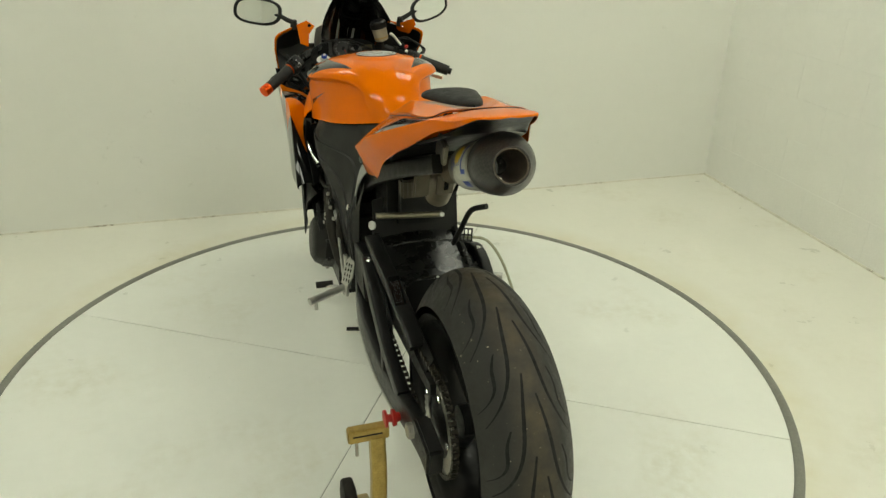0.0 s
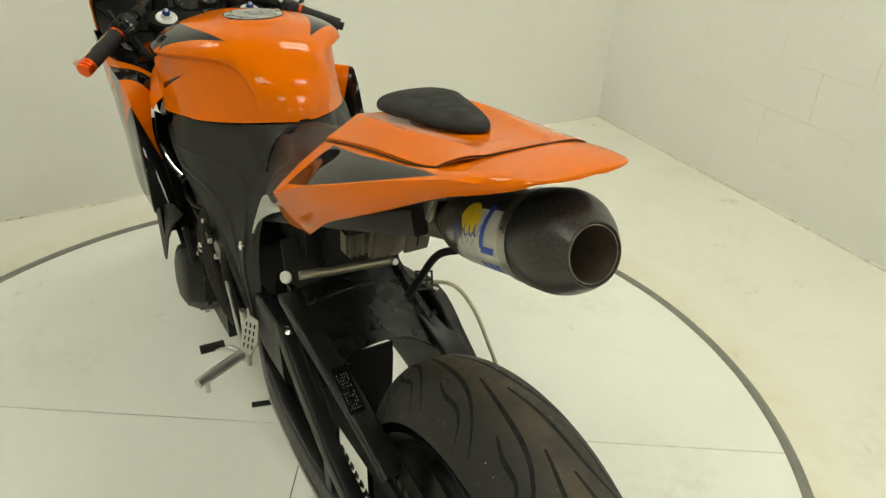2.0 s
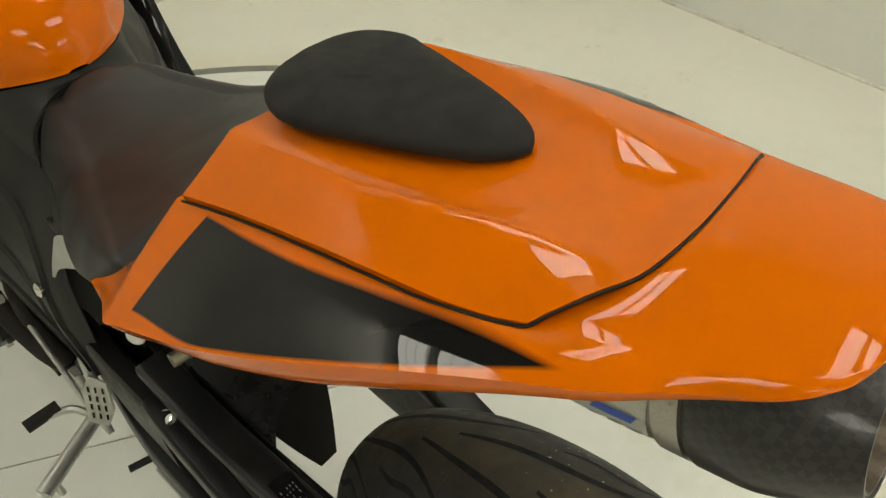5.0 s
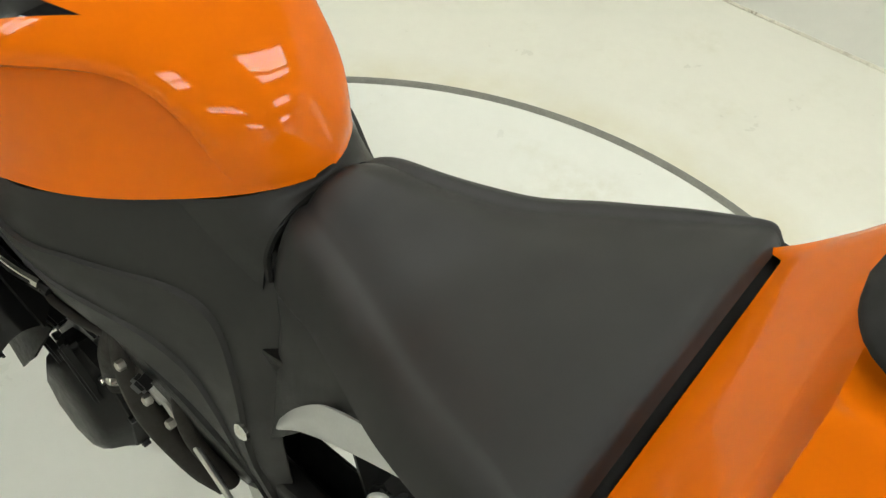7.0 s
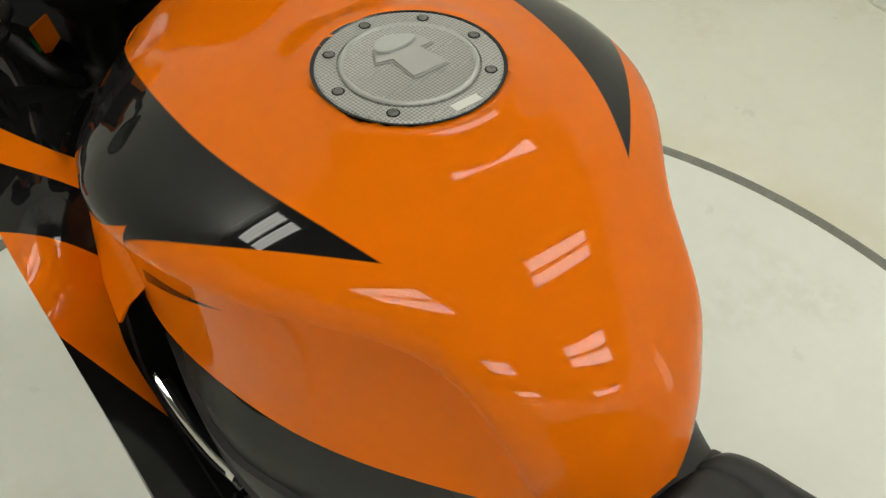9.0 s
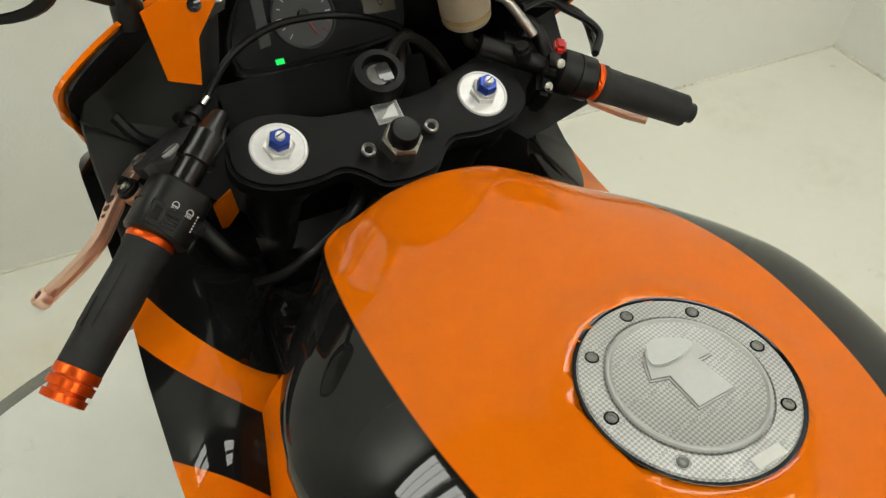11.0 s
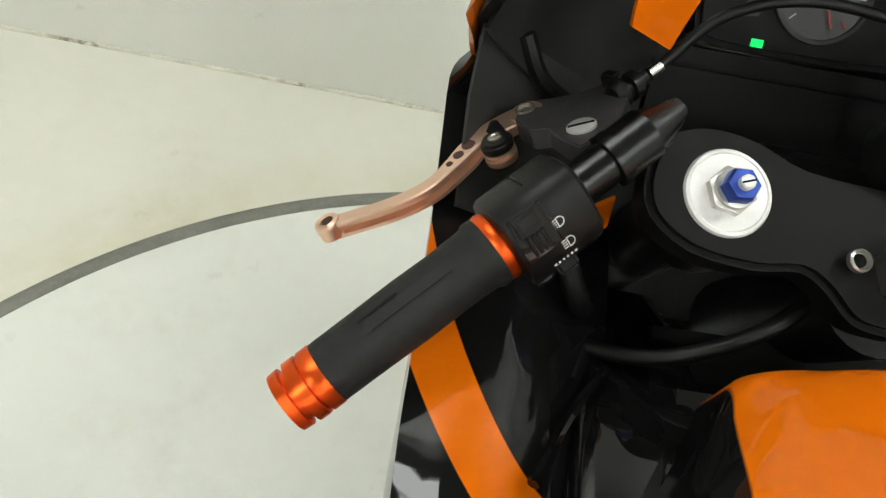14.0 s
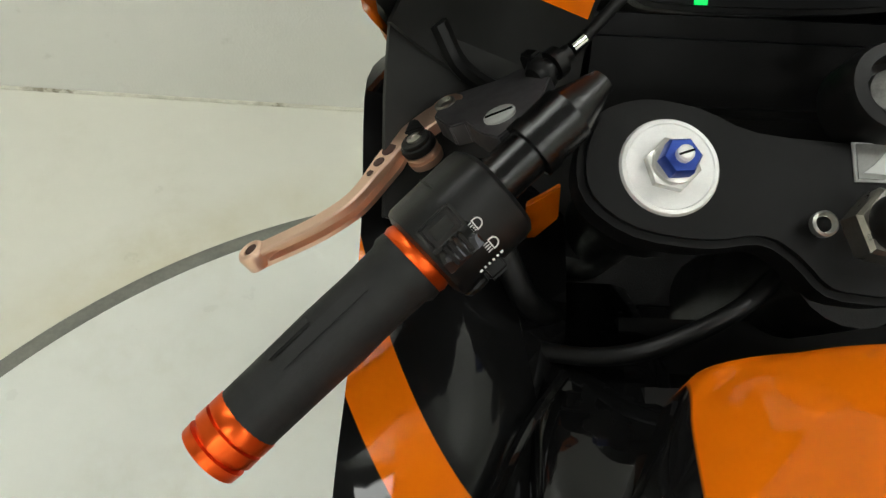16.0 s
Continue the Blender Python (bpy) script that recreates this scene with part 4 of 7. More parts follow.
def tyre_point(a, x, lift=0.0):
    s = min(1, abs(x) / 0.094)
    r = R - 0.072 * s ** 2.4 + lift
    return Vector((AXLE.x + x, AXLE.y + r * math.cos(a), AXLE.z + r * math.sin(a)))


# grooves are not cut: thin dark strips on the tread carry their shade
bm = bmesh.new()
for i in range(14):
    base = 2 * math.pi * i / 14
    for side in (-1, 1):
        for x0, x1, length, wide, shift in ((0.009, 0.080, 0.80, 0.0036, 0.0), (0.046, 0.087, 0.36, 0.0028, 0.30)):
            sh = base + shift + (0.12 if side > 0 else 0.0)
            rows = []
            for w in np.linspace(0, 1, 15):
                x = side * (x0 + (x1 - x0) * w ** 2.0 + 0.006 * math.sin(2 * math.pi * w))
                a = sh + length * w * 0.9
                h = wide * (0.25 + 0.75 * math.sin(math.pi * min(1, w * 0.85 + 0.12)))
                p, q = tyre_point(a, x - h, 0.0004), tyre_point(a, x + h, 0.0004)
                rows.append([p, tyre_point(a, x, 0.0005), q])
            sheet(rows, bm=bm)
tagged(part("tread_groove", bm, groove_shade_mat, wheel, "near-black strips that put the shade of curved tread grooves on the tyre"), kind="stuff")
bm = bmesh.new()
for i in range(5):
    a = 2 * math.pi * i / 5 + 0.3
    d = Vector((0, math.cos(a), math.sin(a)))
    tube([AXLE + d * 0.03, AXLE + d * 0.11, AXLE + d * 0.192], 0.018, 8, bm)
lathe(AXLE - Vector((0.05, 0, 0)), (1, 0, 0), [(0, 0.035), (0.1, 0.035)], 20, bm)
part("spokes", bm, satin_black, wheel)

# sprocket and chain
SPX = -0.098
rows = []
for i in range(42 * 4):
    a = 2 * math.pi * i / (42 * 4)
    r = 0.104 + 0.004 * (1 if i % 4 in (0, 1) else -1)
    rows.append([Vector((SPX + x, AXLE.y + q * math.cos(a), AXLE.z + q * math.sin(a))) for x, q in ((-0.003, 0.070), (-0.003, r), (0.003, r), (0.003, 0.070))])
rows.append(rows[0])
sprocket = part("sprocket", sheet(rows), steel, bike, "dark steel rear sprocket", smooth=False)
part("sprocket_carrier", lathe((SPX + 0.012, AXLE.y, AXLE.z), (-1, 0, 0), [(0, 0.075), (0.010, 0.075), (0.012, 0.06), (0.02, 0.04)], 32), engine_black, bike)
for i in range(5):
    a = 2 * math.pi * i / 5 + 0.5
    part("sprocket_bolt", hexagon((SPX - 0.004, AXLE.y + 0.082 * math.cos(a), AXLE.z + 0.082 * math.sin(a)), (-1, 0, 0), 0.008, 0.008), chrome, sprocket)
chain_mat = plain("chain_steel", (0.035, 0.030, 0.022), 0.5, metal=0.4, vary=0.4, scale=90)
SMALL = Vector((SPX, 0.46, 0.46))
path = []
for s in np.linspace(0, 1, 36):
    path.append((Vector((SPX, AXLE.y, AXLE.z + 0.110)).lerp(Vector((SPX, SMALL.y, SMALL.z + 0.036)), s)))
for s in np.linspace(0, 1, 36):
    path.append((Vector((SPX, AXLE.y, AXLE.z - 0.110)).lerp(Vector((SPX, SMALL.y, SMALL.z - 0.036)), s)))
for a in np.linspace(math.pi / 2, 3 * math.pi / 2, 22):
    path.append(Vector((SPX, AXLE.y + 0.110 * math.cos(a), AXLE.z + 0.110 * math.sin(a))))


def beam_strip():
    rows = []
    for s in np.linspace(0, 1, 12):
        p = Vector((SPX, AXLE.y + 0.02, AXLE.z + 0.095)).lerp(Vector((SPX, SMALL.y, SMALL.z + 0.022)), s)
        up = 0.024 * step(s, 0.12, 0.3)
        rows.append([p + Vector((x, 0, z)) for x, z in ((-0.016, -0.03), (-0.016, up), (0.024, up), (0.024, -0.03))])
    return sheet(rows, True, True)


chain = bmesh.new()
for i, p in enumerate(path):
    if i < 36 or i >= 72:
        q = path[min(i + 1, len(path) - 1)] if i != 35 else path[34]
    else:
        q = path[min(i + 1, 71)] if i != 71 else path[70]
    way = (q - p).normalized() if (q - p).length > 1e-6 else Vector((0, 1, 0))
    for dx in (-0.006, 0.006):
        block((0.0022, 0.0125, 0.011), frame_of(p + Vector((dx, 0, 0)), (1, 0, 0), way.cross(Vector((1, 0, 0)))), 0, chain)
    lathe(p - Vector((0.005, 0, 0)), (1, 0, 0), [(0, 0.005), (0.010, 0.005)], 6, chain)
part("chain_slider", beam_strip(), engine_black, bike, "black chain slider under the chain")
tagged(part("drive_chain", chain, chain_mat, bike, "oily drive chain", smooth=False), kind="stuff")

# swingarm
bm = bmesh.new()


def beam(points, wide, tall, bm):
    """A box-section member with rounded edges along points."""
    pts = flow(points, 5 * (len(points) - 1) + 1)
    rows = []
    for i, q in enumerate(pts):
        way = (pts[min(i + 1, len(pts) - 1)] - pts[max(i - 1, 0)]).normalized()
        x = Vector((1, 0, 0))
        x = (x - way * x.dot(way)).normalized()
        z = x.cross(way)
        run = []
        for j in range(16):
            a = 2 * math.pi * (j + 0.5) / 16
            c, s = math.cos(a), math.sin(a)
            run.append(q + x * (wide / 2 * math.copysign(abs(c) ** 0.3, c)) + z * (tall / 2 * math.copysign(abs(s) ** 0.3, s)))
        rows.append(run)
    return sheet(rows, True, True, bm)


for side in (-1, 1):
    bm = bmesh.new()
    beam([(side * 0.120, 0.46, 0.45), (side * 0.148, 0.30, 0.40), (side * 0.150, 0.12, 0.372), (side * 0.146, -0.05, 0.378), (side * 0.142, -0.22, 0.410), (side * 0.140, -0.33, 0.425)], 0.034, 0.070, bm)
    beam([(side * 0.130, 0.30, 0.55), (side * 0.150, 0.205, 0.590), (side * 0.152, 0.10, 0.535), (side * 0.150, -0.02, 0.465), (side * 0.145, -0.14, 0.420)], 0.030, 0.040, bm)
    beam([(side * 0.125, 0.46, 0.48), (side * 0.138, 0.34, 0.52), (side * 0.146, 0.21, 0.545)], 0.034, 0.125, bm)
    beam([(side * 0.152, 0.02, 0.49), (side * 0.154, 0.0, 0.39)], 0.018, 0.03, bm)
    arm = part("swingarm", bm, satin_black, bike, "black braced aluminium swingarm")
    # thin alloy tube added as the highlight along the arm's outer edge
    part("arm_edge_highlight", tube([(side * 0.166, 0.30, 0.372), (side * 0.168, 0.12, 0.342), (side * 0.164, -0.05, 0.350), (side * 0.160, -0.16, 0.372)], 0.0030, 6), alloy, arm, "thin alloy line standing in for the highlight on the swingarm's edge")
    part("arm_bolt", lathe((side * 0.149, 0.194, 0.606), (side * 0.3, 0, 1), [(0, 0.007), (0.004, 0.007), (0.005, 0.003)], 12), chrome, bike)
    web = sheet([[Vector((side * 0.132, y, z0 + (z1 - z0) * v)) for v in np.linspace(0, 1, 4)] for y, z0, z1 in ((0.44, 0.42, 0.56), (0.32, 0.40, 0.575), (0.20, 0.385, 0.585), (0.10, 0.385, 0.545), (0.035, 0.39, 0.505))])
    part("arm_web", thick(web, 0.006), engine_black, arm, "black web between the swingarm's members")
    part("axle_block", block((0.036, 0.11, 0.066), pose(side * 0.140, -0.325, 0.428, 6, 0, 0), 0.006), engine_black, bike, "black chain adjuster block")
    part("axle_nut", hexagon((side * 0.158, AXLE.y, AXLE.z), (side, 0, 0), 0.018, 0.014), steel, bike)
    part("stand_bobbin", lathe((side * 0.160, -0.165, 0.385), (side, 0, 0), [(0, 0.010), (0.010, 0.012), (0.011, 0.019), (0.018, 0.020), (0.020, 0.009), (0.030, 0.009), (0.031, 0.02), (0.037, 0.02)], 20), red_plastic, bike, "red paddock stand bobbin")

# plastic panel ahead of the rear tyre, with an arch cut over the tyre, and the rails beside it
rows = []
for s in np.linspace(0, 1, 12):
    run = []
    for w in np.linspace(-1, 1, 25):
        end = 0.142 - 0.085 * abs(w) ** 3
        y = 0.30 + (end - 0.30) * s
        run.append(Vector((0.006 + 0.116 * w, y, 0.618 - 0.46 * (0.30 - y) + 0.5 * (0.30 - y) ** 2 + 0.012 * (1 - w * w) + 0.016 * step(abs(w), 0.86, 0.94))))
    rows.append(run)
fender = part("inner_fender", thick(sheet(rows), 0.004), fender_plastic, bike, "shiny black plastic panel ahead of the rear tyre")
part("fender_wall", thick(sheet([[Vector((0.006 + 0.118 * w, 0.300 + 0.02 * v, 0.612 + 0.012 * (1 - w * w) + 0.11 * v)) for w in np.linspace(-1, 1, 9)] for v in (0, 0.5, 1)]), 0.004), engine_black, bike, "black plastic wall under the seat")
part("fender_rib", tube([Vector((0.006 + 0.104 * w, 0.262, 0.6035 + 0.012 * (1 - w * w))) for w in np.linspace(-1, 1, 9)], 0.0035, 8), fender_plastic, fender)
part("splash_panel", thick(sheet([[Vector((-0.020 + 0.052 * u * (1 - 0.72 * v ** 1.3) + 0.016 * v, 0.150 - 0.03 * v, 0.556 - 0.16 * v)) for u in (-1, -0.5, 0, 0.5, 1)] for v in np.linspace(0, 1, 7)]), 0.004), engine_black, bike, "black splash panel between the arms")
part("linkage_plate", block((0.030, 0.012, 0.050), pose(-0.070, 0.165, 0.500, 20, 0, 25), 0.004), alloy, bike, "worn alloy linkage plate")
for at in ((-0.055, 0.165, 0.568), (0.02, 0.185, 0.584), (0.07, 0.150, 0.557)):
    part("fender_clip", lathe(at, (0, -0.4, 1), [(0, 0.006), (0.003, 0.006), (0.004, 0.004)], 12), satin_black, fender)
for side in (-1, 1):
    if side < 0:
        run, at = [(-0.126, 0.25, 0.642), (-0.130, 0.14, 0.638), (-0.125, 0.03, 0.615), (-0.114, -0.08, 0.570), (-0.108, -0.13, 0.54)], Vector((-0.150, 0.205, 0.606))
    else:
        run, at = [(0.124, 0.25, 0.578), (0.124, 0.14, 0.560), (0.120, 0.03, 0.538), (0.112, -0.08, 0.514), (0.108, -0.13, 0.498)], Vector((0.136, 0.165, 0.5755))
    rail = part("hugger_rail", beam(run, 0.040 if side < 0 else 0.050, 0.022, bmesh.new()), satin_black, bike, "black plastic hugger rail")
    part("rail_bolt", lathe(at, (side * 0.25, -0.2, 1), [(0, 0.0065), (0.002, 0.0065), (0.002, 0.0042), (0.0005, 0.004)], 16), alloy, rail, "small ring-headed screw")
LAB = frame_of((-0.1235, -0.001, 0.6203), (1, 0, 0), (-0.15, -0.42, 0.9))
lab = part("warning_label", plate([(-0.0130, -0.042), (0.0130, -0.042), (0.0130, 0.042), (-0.0130, 0.042)], 0.0012, LAB, 0.0003), gloss_black, bike, "black label with rows of white print")
bm = bmesh.new()
rnd = random.Random(3)
for j in range(12):
    for i in range(5):
        if rnd.random() < 0.7:
            block((0.0007, 0.0034 * rnd.uniform(0.4, 1), 0.0003), LAB @ Matrix.Translation((-0.0090 + 0.0040 * i, -0.034 + 0.0055 * j, 0.0005)), 0, bm)
part("print_bar", bm, plain("label_print", (0.26, 0.26, 0.25), 0.5, vary=0.1, scale=80), lab, "unreadable pale print")

# frame, engine and small black parts below the tank
bm = bmesh.new()
for side in (-1, 1):
    beam([(side * 0.07, 0.98, 0.86), (side * 0.15, 0.85, 0.80), (side * 0.165, 0.68, 0.70), (side * 0.15, 0.54, 0.58), (side * 0.13, 0.47, 0.45)], 0.035, 0.085, bm)
    beam([(side * 0.10, 0.44, 0.72), (side * 0.11, 0.28, 0.80), (side * 0.10, 0.10, 0.88), (side * 0.06, -0.1, 0.96)], 0.024, 0.04, bm)
part("frame", bm, engine_black, bike, "black aluminium frame")
part("crankcase", block((0.34, 0.36, 0.30), pose(0, 0.72, 0.46), 0.03), engine_black, bike, "dirty black engine crankcase")
part("cylinder_head", block((0.30, 0.22, 0.26), pose(0, 0.84, 0.64, 25, 0, 0), 0.02), engine_black, bike, "black cylinder head")
part("battery_box", block((0.165, 0.20, 0.16), pose(0, 0.335, 0.745), 0.03), engine_black, bike, "black plastic box under the seat")
part("shock_absorber", lathe((0.0, 0.38, 0.40), (0, -0.1, 1), [(0, 0.03), (0.02, 0.04), (0.28, 0.04), (0.3, 0.025)], 20), engine_black, bike, "black rear shock absorber")
cover = part("alternator_cover", lathe((-0.165, 0.718, 0.436), (-1, 0, 0.12), [(0, 0.092), (0.032, 0.090), (0.034, 0.086), (0.058, 0.074), (0.066, 0.060), (0.068, 0.02)], 9), engine_black, bike, "angular black engine cover")
for i in range(9):
    a = 2 * math.pi * i / 9
    part("cover_bolt", hexagon((-0.186, 0.718 + 0.092 * math.cos(a), 0.438 + 0.092 * math.sin(a)), (-1, 0, 0.1), 0.0055, 0.010), engine_black if i % 3 else steel, cover)
part("cover_rib", block((0.012, 0.10, 0.012), pose(-0.208, 0.745, 0.515, 30, 0, 0), 0.003), engine_black, cover)
part("cover_rib", block((0.012, 0.09, 0.010), pose(-0.206, 0.690, 0.530, 60, 0, 0), 0.003), engine_black, cover)
part("coolant_hose", tube([(-0.118, 0.58, 0.72), (-0.165, 0.605, 0.66), (-0.185, 0.58, 0.56), (-0.175, 0.53, 0.47), (-0.16, 0.50, 0.43)], 0.016, 12), rubber, bike, "thick black rubber hose")
part("coolant_hose", tube([(-0.105, 0.53, 0.70), (-0.155, 0.535, 0.62), (-0.17, 0.52, 0.54), (-0.16, 0.48, 0.46)], 0.010, 12), rubber, bike, "black rubber hose")
part("shift_rod", tube([(-0.170, 0.566, 0.585), (-0.176, 0.48, 0.50), (-0.18, 0.41, 0.41)], 0.0040, 8), alloy, bike, "thin bright gear shift rod")
for at in ((-0.170, 0.566, 0.585), (-0.18, 0.41, 0.41)):
    part("rod_joint", block((0.014, 0.03, 0.014), pose(*at, 50, 0, 0), 0.003), alloy, bike)

# rear sets: heel guard, bracket, peg
for side in (-1, 1):
    bm = plate([(-0.020, -0.036), (0.008, -0.04), (0.021, -0.008), (0.016, 0.036), (-0.009, 0.044), (-0.021, 0.016)], 0.004, frame_of((side * 0.176, 0.365, 0.49), (0.5, 0.8 * side, 0), (side * 0.80, -0.50, 0.30)), 0.001)
    guard = part("heel_guard", bm, alloy, bike, "drilled aluminium heel guard")
    bm = bmesh.new()
    m0 = frame_of((side * 0.1768, 0.3645, 0.4903), (0.5, 0.8 * side, 0), (side * 0.80, -0.50, 0.30))
    for i in range(3):
        for j in range(4):
            block((0.0026, 0.009, 0.001), m0 @ Matrix.Translation((-0.010 + 0.010 * i, -0.022 + 0.015 * j, 0.0)), 0, bm)
    part("guard_slots", bm, gloss_black, guard, "slots in the heel guard")
    bm = bmesh.new()
    beam([(side * 0.15, 0.44, 0.50), (side * 0.165, 0.40, 0.46), (side * 0.178, 0.385, 0.43)], 0.012, 0.035, bm)
    beam([(side * 0.175, 0.40, 0.53), (side * 0.178, 0.385, 0.45), (side * 0.18, 0.38, 0.41)], 0.010, 0.022, bm)
    part("peg_bracket", bm, alloy, bike, "bright aluminium footpeg bracket")
    peg = part("footpeg", tube([(side * 0.185, 0.395, 0.428), (side * 0.29, 0.352, 0.420)], 0.011, 10), alloy, bike, "bare aluminium footpeg")
    part("peg_feeler", lathe((side * 0.272, 0.358, 0.42), (0, -0.1, -1), [(0, 0.005), (0.03, 0.005)], 8), alloy, peg)
    part("shift_lever", tube([(side * 0.18, 0.41, 0.41), (side * 0.195, 0.455, 0.40), (side * 0.235, 0.470, 0.405)], 0.006, 8), alloy, bike, "bright foot lever")
    part("toe_rubber", lathe((side * 0.205, 0.470, 0.405), (side, 0.05, 0), [(0, 0.010), (0.05, 0.010)], 10), rubber, bike, "black rubber toe piece")
part("linkage_bolt", tube([(-0.135, 0.36, 0.30), (-0.185, 0.375, 0.30)], 0.006, 8), engine_black, bike, "dark bolt end below the swingarm")
rows = [[p.lerp(q, w) + Vector((-0.004, 0, 0)) * math.sin(math.pi * w) for w in np.linspace(0, 1, 8)] for p, q in zip(flow([(-0.146, 0.372, 0.715), (-0.146, 0.345, 0.748), (-0.146, 0.31, 0.778), (-0.146, 0.26, 0.812), (-0.146, 0.20, 0.847)], 30), flow([(-0.140, 0.378, 0.720), (-0.139, 0.352, 0.769), (-0.139, 0.315, 0.818), (-0.139, 0.26, 0.849), (-0.139, 0.20, 0.873)], 30))]
part("seat_subpanel", thick(sheet(rows), 0.003), silver_plastic, bike, "silver plastic panel under the seat")
# overflow hose on the far side
part("overflow_hose", tube([(0.10, 0.17, 0.655), (0.143, 0.125, 0.662), (0.180, 0.105, 0.610), (0.208, 0.085, 0.530), (0.222, 0.065, 0.465), (0.215, 0.06, 0.38)], 0.0038, 8), clear_hose, bike, "thin clear overflow hose")

# front end: frame of the steering head, z along the steering axis
HEAD = frame_of((0, 1.05, 0.940), (1, 0, 0), (0, -0.40, 0.917))


def head(x, y, z):
    return HEAD @ Vector((x, y, z))


AX = Vector((0, -0.40, 0.917))
run = []
half = [(0.0, -0.026), (0.026, -0.022), (0.042, -0.006), (0.058, 0.003), (0.085, 0.000), (0.122, 0.005), (0.146, 0.022), (0.150, 0.045), (0.140, 0.068), (0.115, 0.078), (0.085, 0.074), (0.055, 0.062), (0.0, 0.058)]
pts = flow([(x, y, 0) for x, y in half], 37)
outline = [(p.x, p.y) for p in pts] + [(-p.x, p.y) for p in reversed(pts[1:-1])]
clamp = part("top_yoke", plate(outline, 0.026, HEAD @ Matrix.Translation((0, 0, -0.021)), 0.004), yoke_black, bike, "matt black top yoke")
for side in (-1, 1):
    c = head(side * 0.104, 0.0405, -0.022)
    part("fork_tube", lathe(c - AX * 0.42, AX, [(0, 0.0275), (0.41, 0.0275)], 24), engine_black, bike, "black fork tube")
    low = c - AX * 0.0090
    cap = part("fork_cap", lathe(low, AX, [(0.0, 0.0258), (0.010, 0.0258), (0.0118, 0.0247), (0.0122, 0.0228), (0.0116, 0.0221), (0.0116, 0.010)], 40), white_disc, bike, "pale satin fork cap")
    part("cap_nut", hexagon(low + AX * 0.0105, AX, 0.0140, 0.0075), alloy, cap, "bright hexagon nut")
    part("cap_collar", lathe(low + AX * 0.0175, AX, [(0, 0.0115), (0.003, 0.0112), (0.0035, 0.0095)], 24), alloy, cap)
    part("preload_adjuster", hexagon(low + AX * 0.0185, AX, 0.0100, 0.0115, turn=0.3), blue_anodised, cap, "blue anodised preload adjuster")
    part("adjuster_screw", lathe(low + AX * 0.0298, AX, [(0, 0.0042), (0.004, 0.0042), (0.005, 0.003)], 14), white_disc, cap)
    part("adjuster_slot", block((0.008, 0.0010, 0.0006), frame_of(low + AX * 0.0349, (1, 0.4, 0), AX), 0), gloss_black, cap)
worn_barrel = plain("worn_barrel", (0.16, 0.16, 0.15), 0.4, metal=0.7, vary=0.4, scale=90)
stem = part("stem_nut", hexagon(head(0.001, 0.0115, -0.021), AX, 0.0195, 0.016), steel, bike, "steel steering stem nut")
part("stem_plug", lathe(head(0.001, 0.0115, -0.006), AX, [(0, 0.0145), (0.012, 0.0145), (0.0155, 0.012), (0.016, 0.005)], 24), satin_black, stem, "black rubber stem plug")
for side in (-1, 1):
    b = part("yoke_bolt", lathe(head(side * 0.033 + 0.002, 0.012 + 0.006 * (side > 0), -0.015), AX, [(0, 0.0066), (0.004, 0.0066), (0.005, 0.0054), (0.002, 0.0044)], 16), alloy, bike, "bright steel socket bolt")
    part("bolt_socket", lathe(head(side * 0.033 + 0.002, 0.012 + 0.006 * (side > 0), -0.0135), AX, [(0, 0.0044), (0.0008, 0.0040)], 12), gloss_black, b, "dark hexagon socket")
badge = part("badge_plate", plate([(-0.013, -0.0105), (0.013, -0.0105), (0.013, 0.0105), (-0.013, 0.0105)], 0.002, HEAD @ Matrix.Translation((0.004, 0.047, -0.0195)), 0.0004), silver_plastic, bike, "small silver plate with a grey field and a pale wing shape")
part("badge_field", plate([(-0.0118, -0.0093), (0.0118, -0.0093), (0.0118, 0.0093), (-0.0118, 0.0093)], 0.0005, HEAD @ Matrix.Translation((0.004, 0.047, -0.0186)), 0), worn_barrel, badge, "dull grey field")
part("badge_wing", plate([(-0.0090, -0.0062), (0.0080, -0.0070), (0.0086, 0.0066), (0.0030, 0.0046), (-0.0030, -0.0016)], 0.0005, HEAD @ Matrix.Translation((0.004, 0.047, -0.0182)), 0), silver_plastic, badge, "pale wing shape")
ign = part("ignition_switch", lathe(head(0.008, 0.082, -0.035), AX, [(0, 0.026), (0.024, 0.026), (0.031, 0.0235), (0.032, 0.017), (0.022, 0.016)], 32), satin_black, bike, "black ignition switch")
part("key_slot", lathe(head(0.008, 0.082, -0.016), AX, [(0, 0.012), (0.006, 0.0115), (0.008, 0.008)], 24), worn_barrel, ign, "worn steel key barrel")
part("key_cover", block((0.011, 0.020, 0.001), HEAD @ Matrix.Translation((0.0145, 0.082, -0.0077)), 0.0004), gloss_black, ign, "dark half of the key barrel")
part("key_hole", block((0.004, 0.014, 0.001), HEAD @ Matrix.Translation((0.008, 0.082, -0.0075)), 0), gloss_black, ign)
part("steering_head", lathe(head(0, 0, -0.24), AX, [(0, 0.036), (0.20, 0.036)], 24), engine_black, bike)
part("lower_yoke", block((0.28, 0.09, 0.04), HEAD @ Matrix.Translation((0, 0.03, -0.24)), 0.01), engine_black, bike)

# handlebars, one each side
IN, OUT = Vector((0.230, 1.0462, 0.9202)), Vector((0.3203, 0.9681, 0.8714))
WAY = (OUT - IN).normalized()


def flip(v, side):
    return Vector((v.x * side, v.y, v.z))


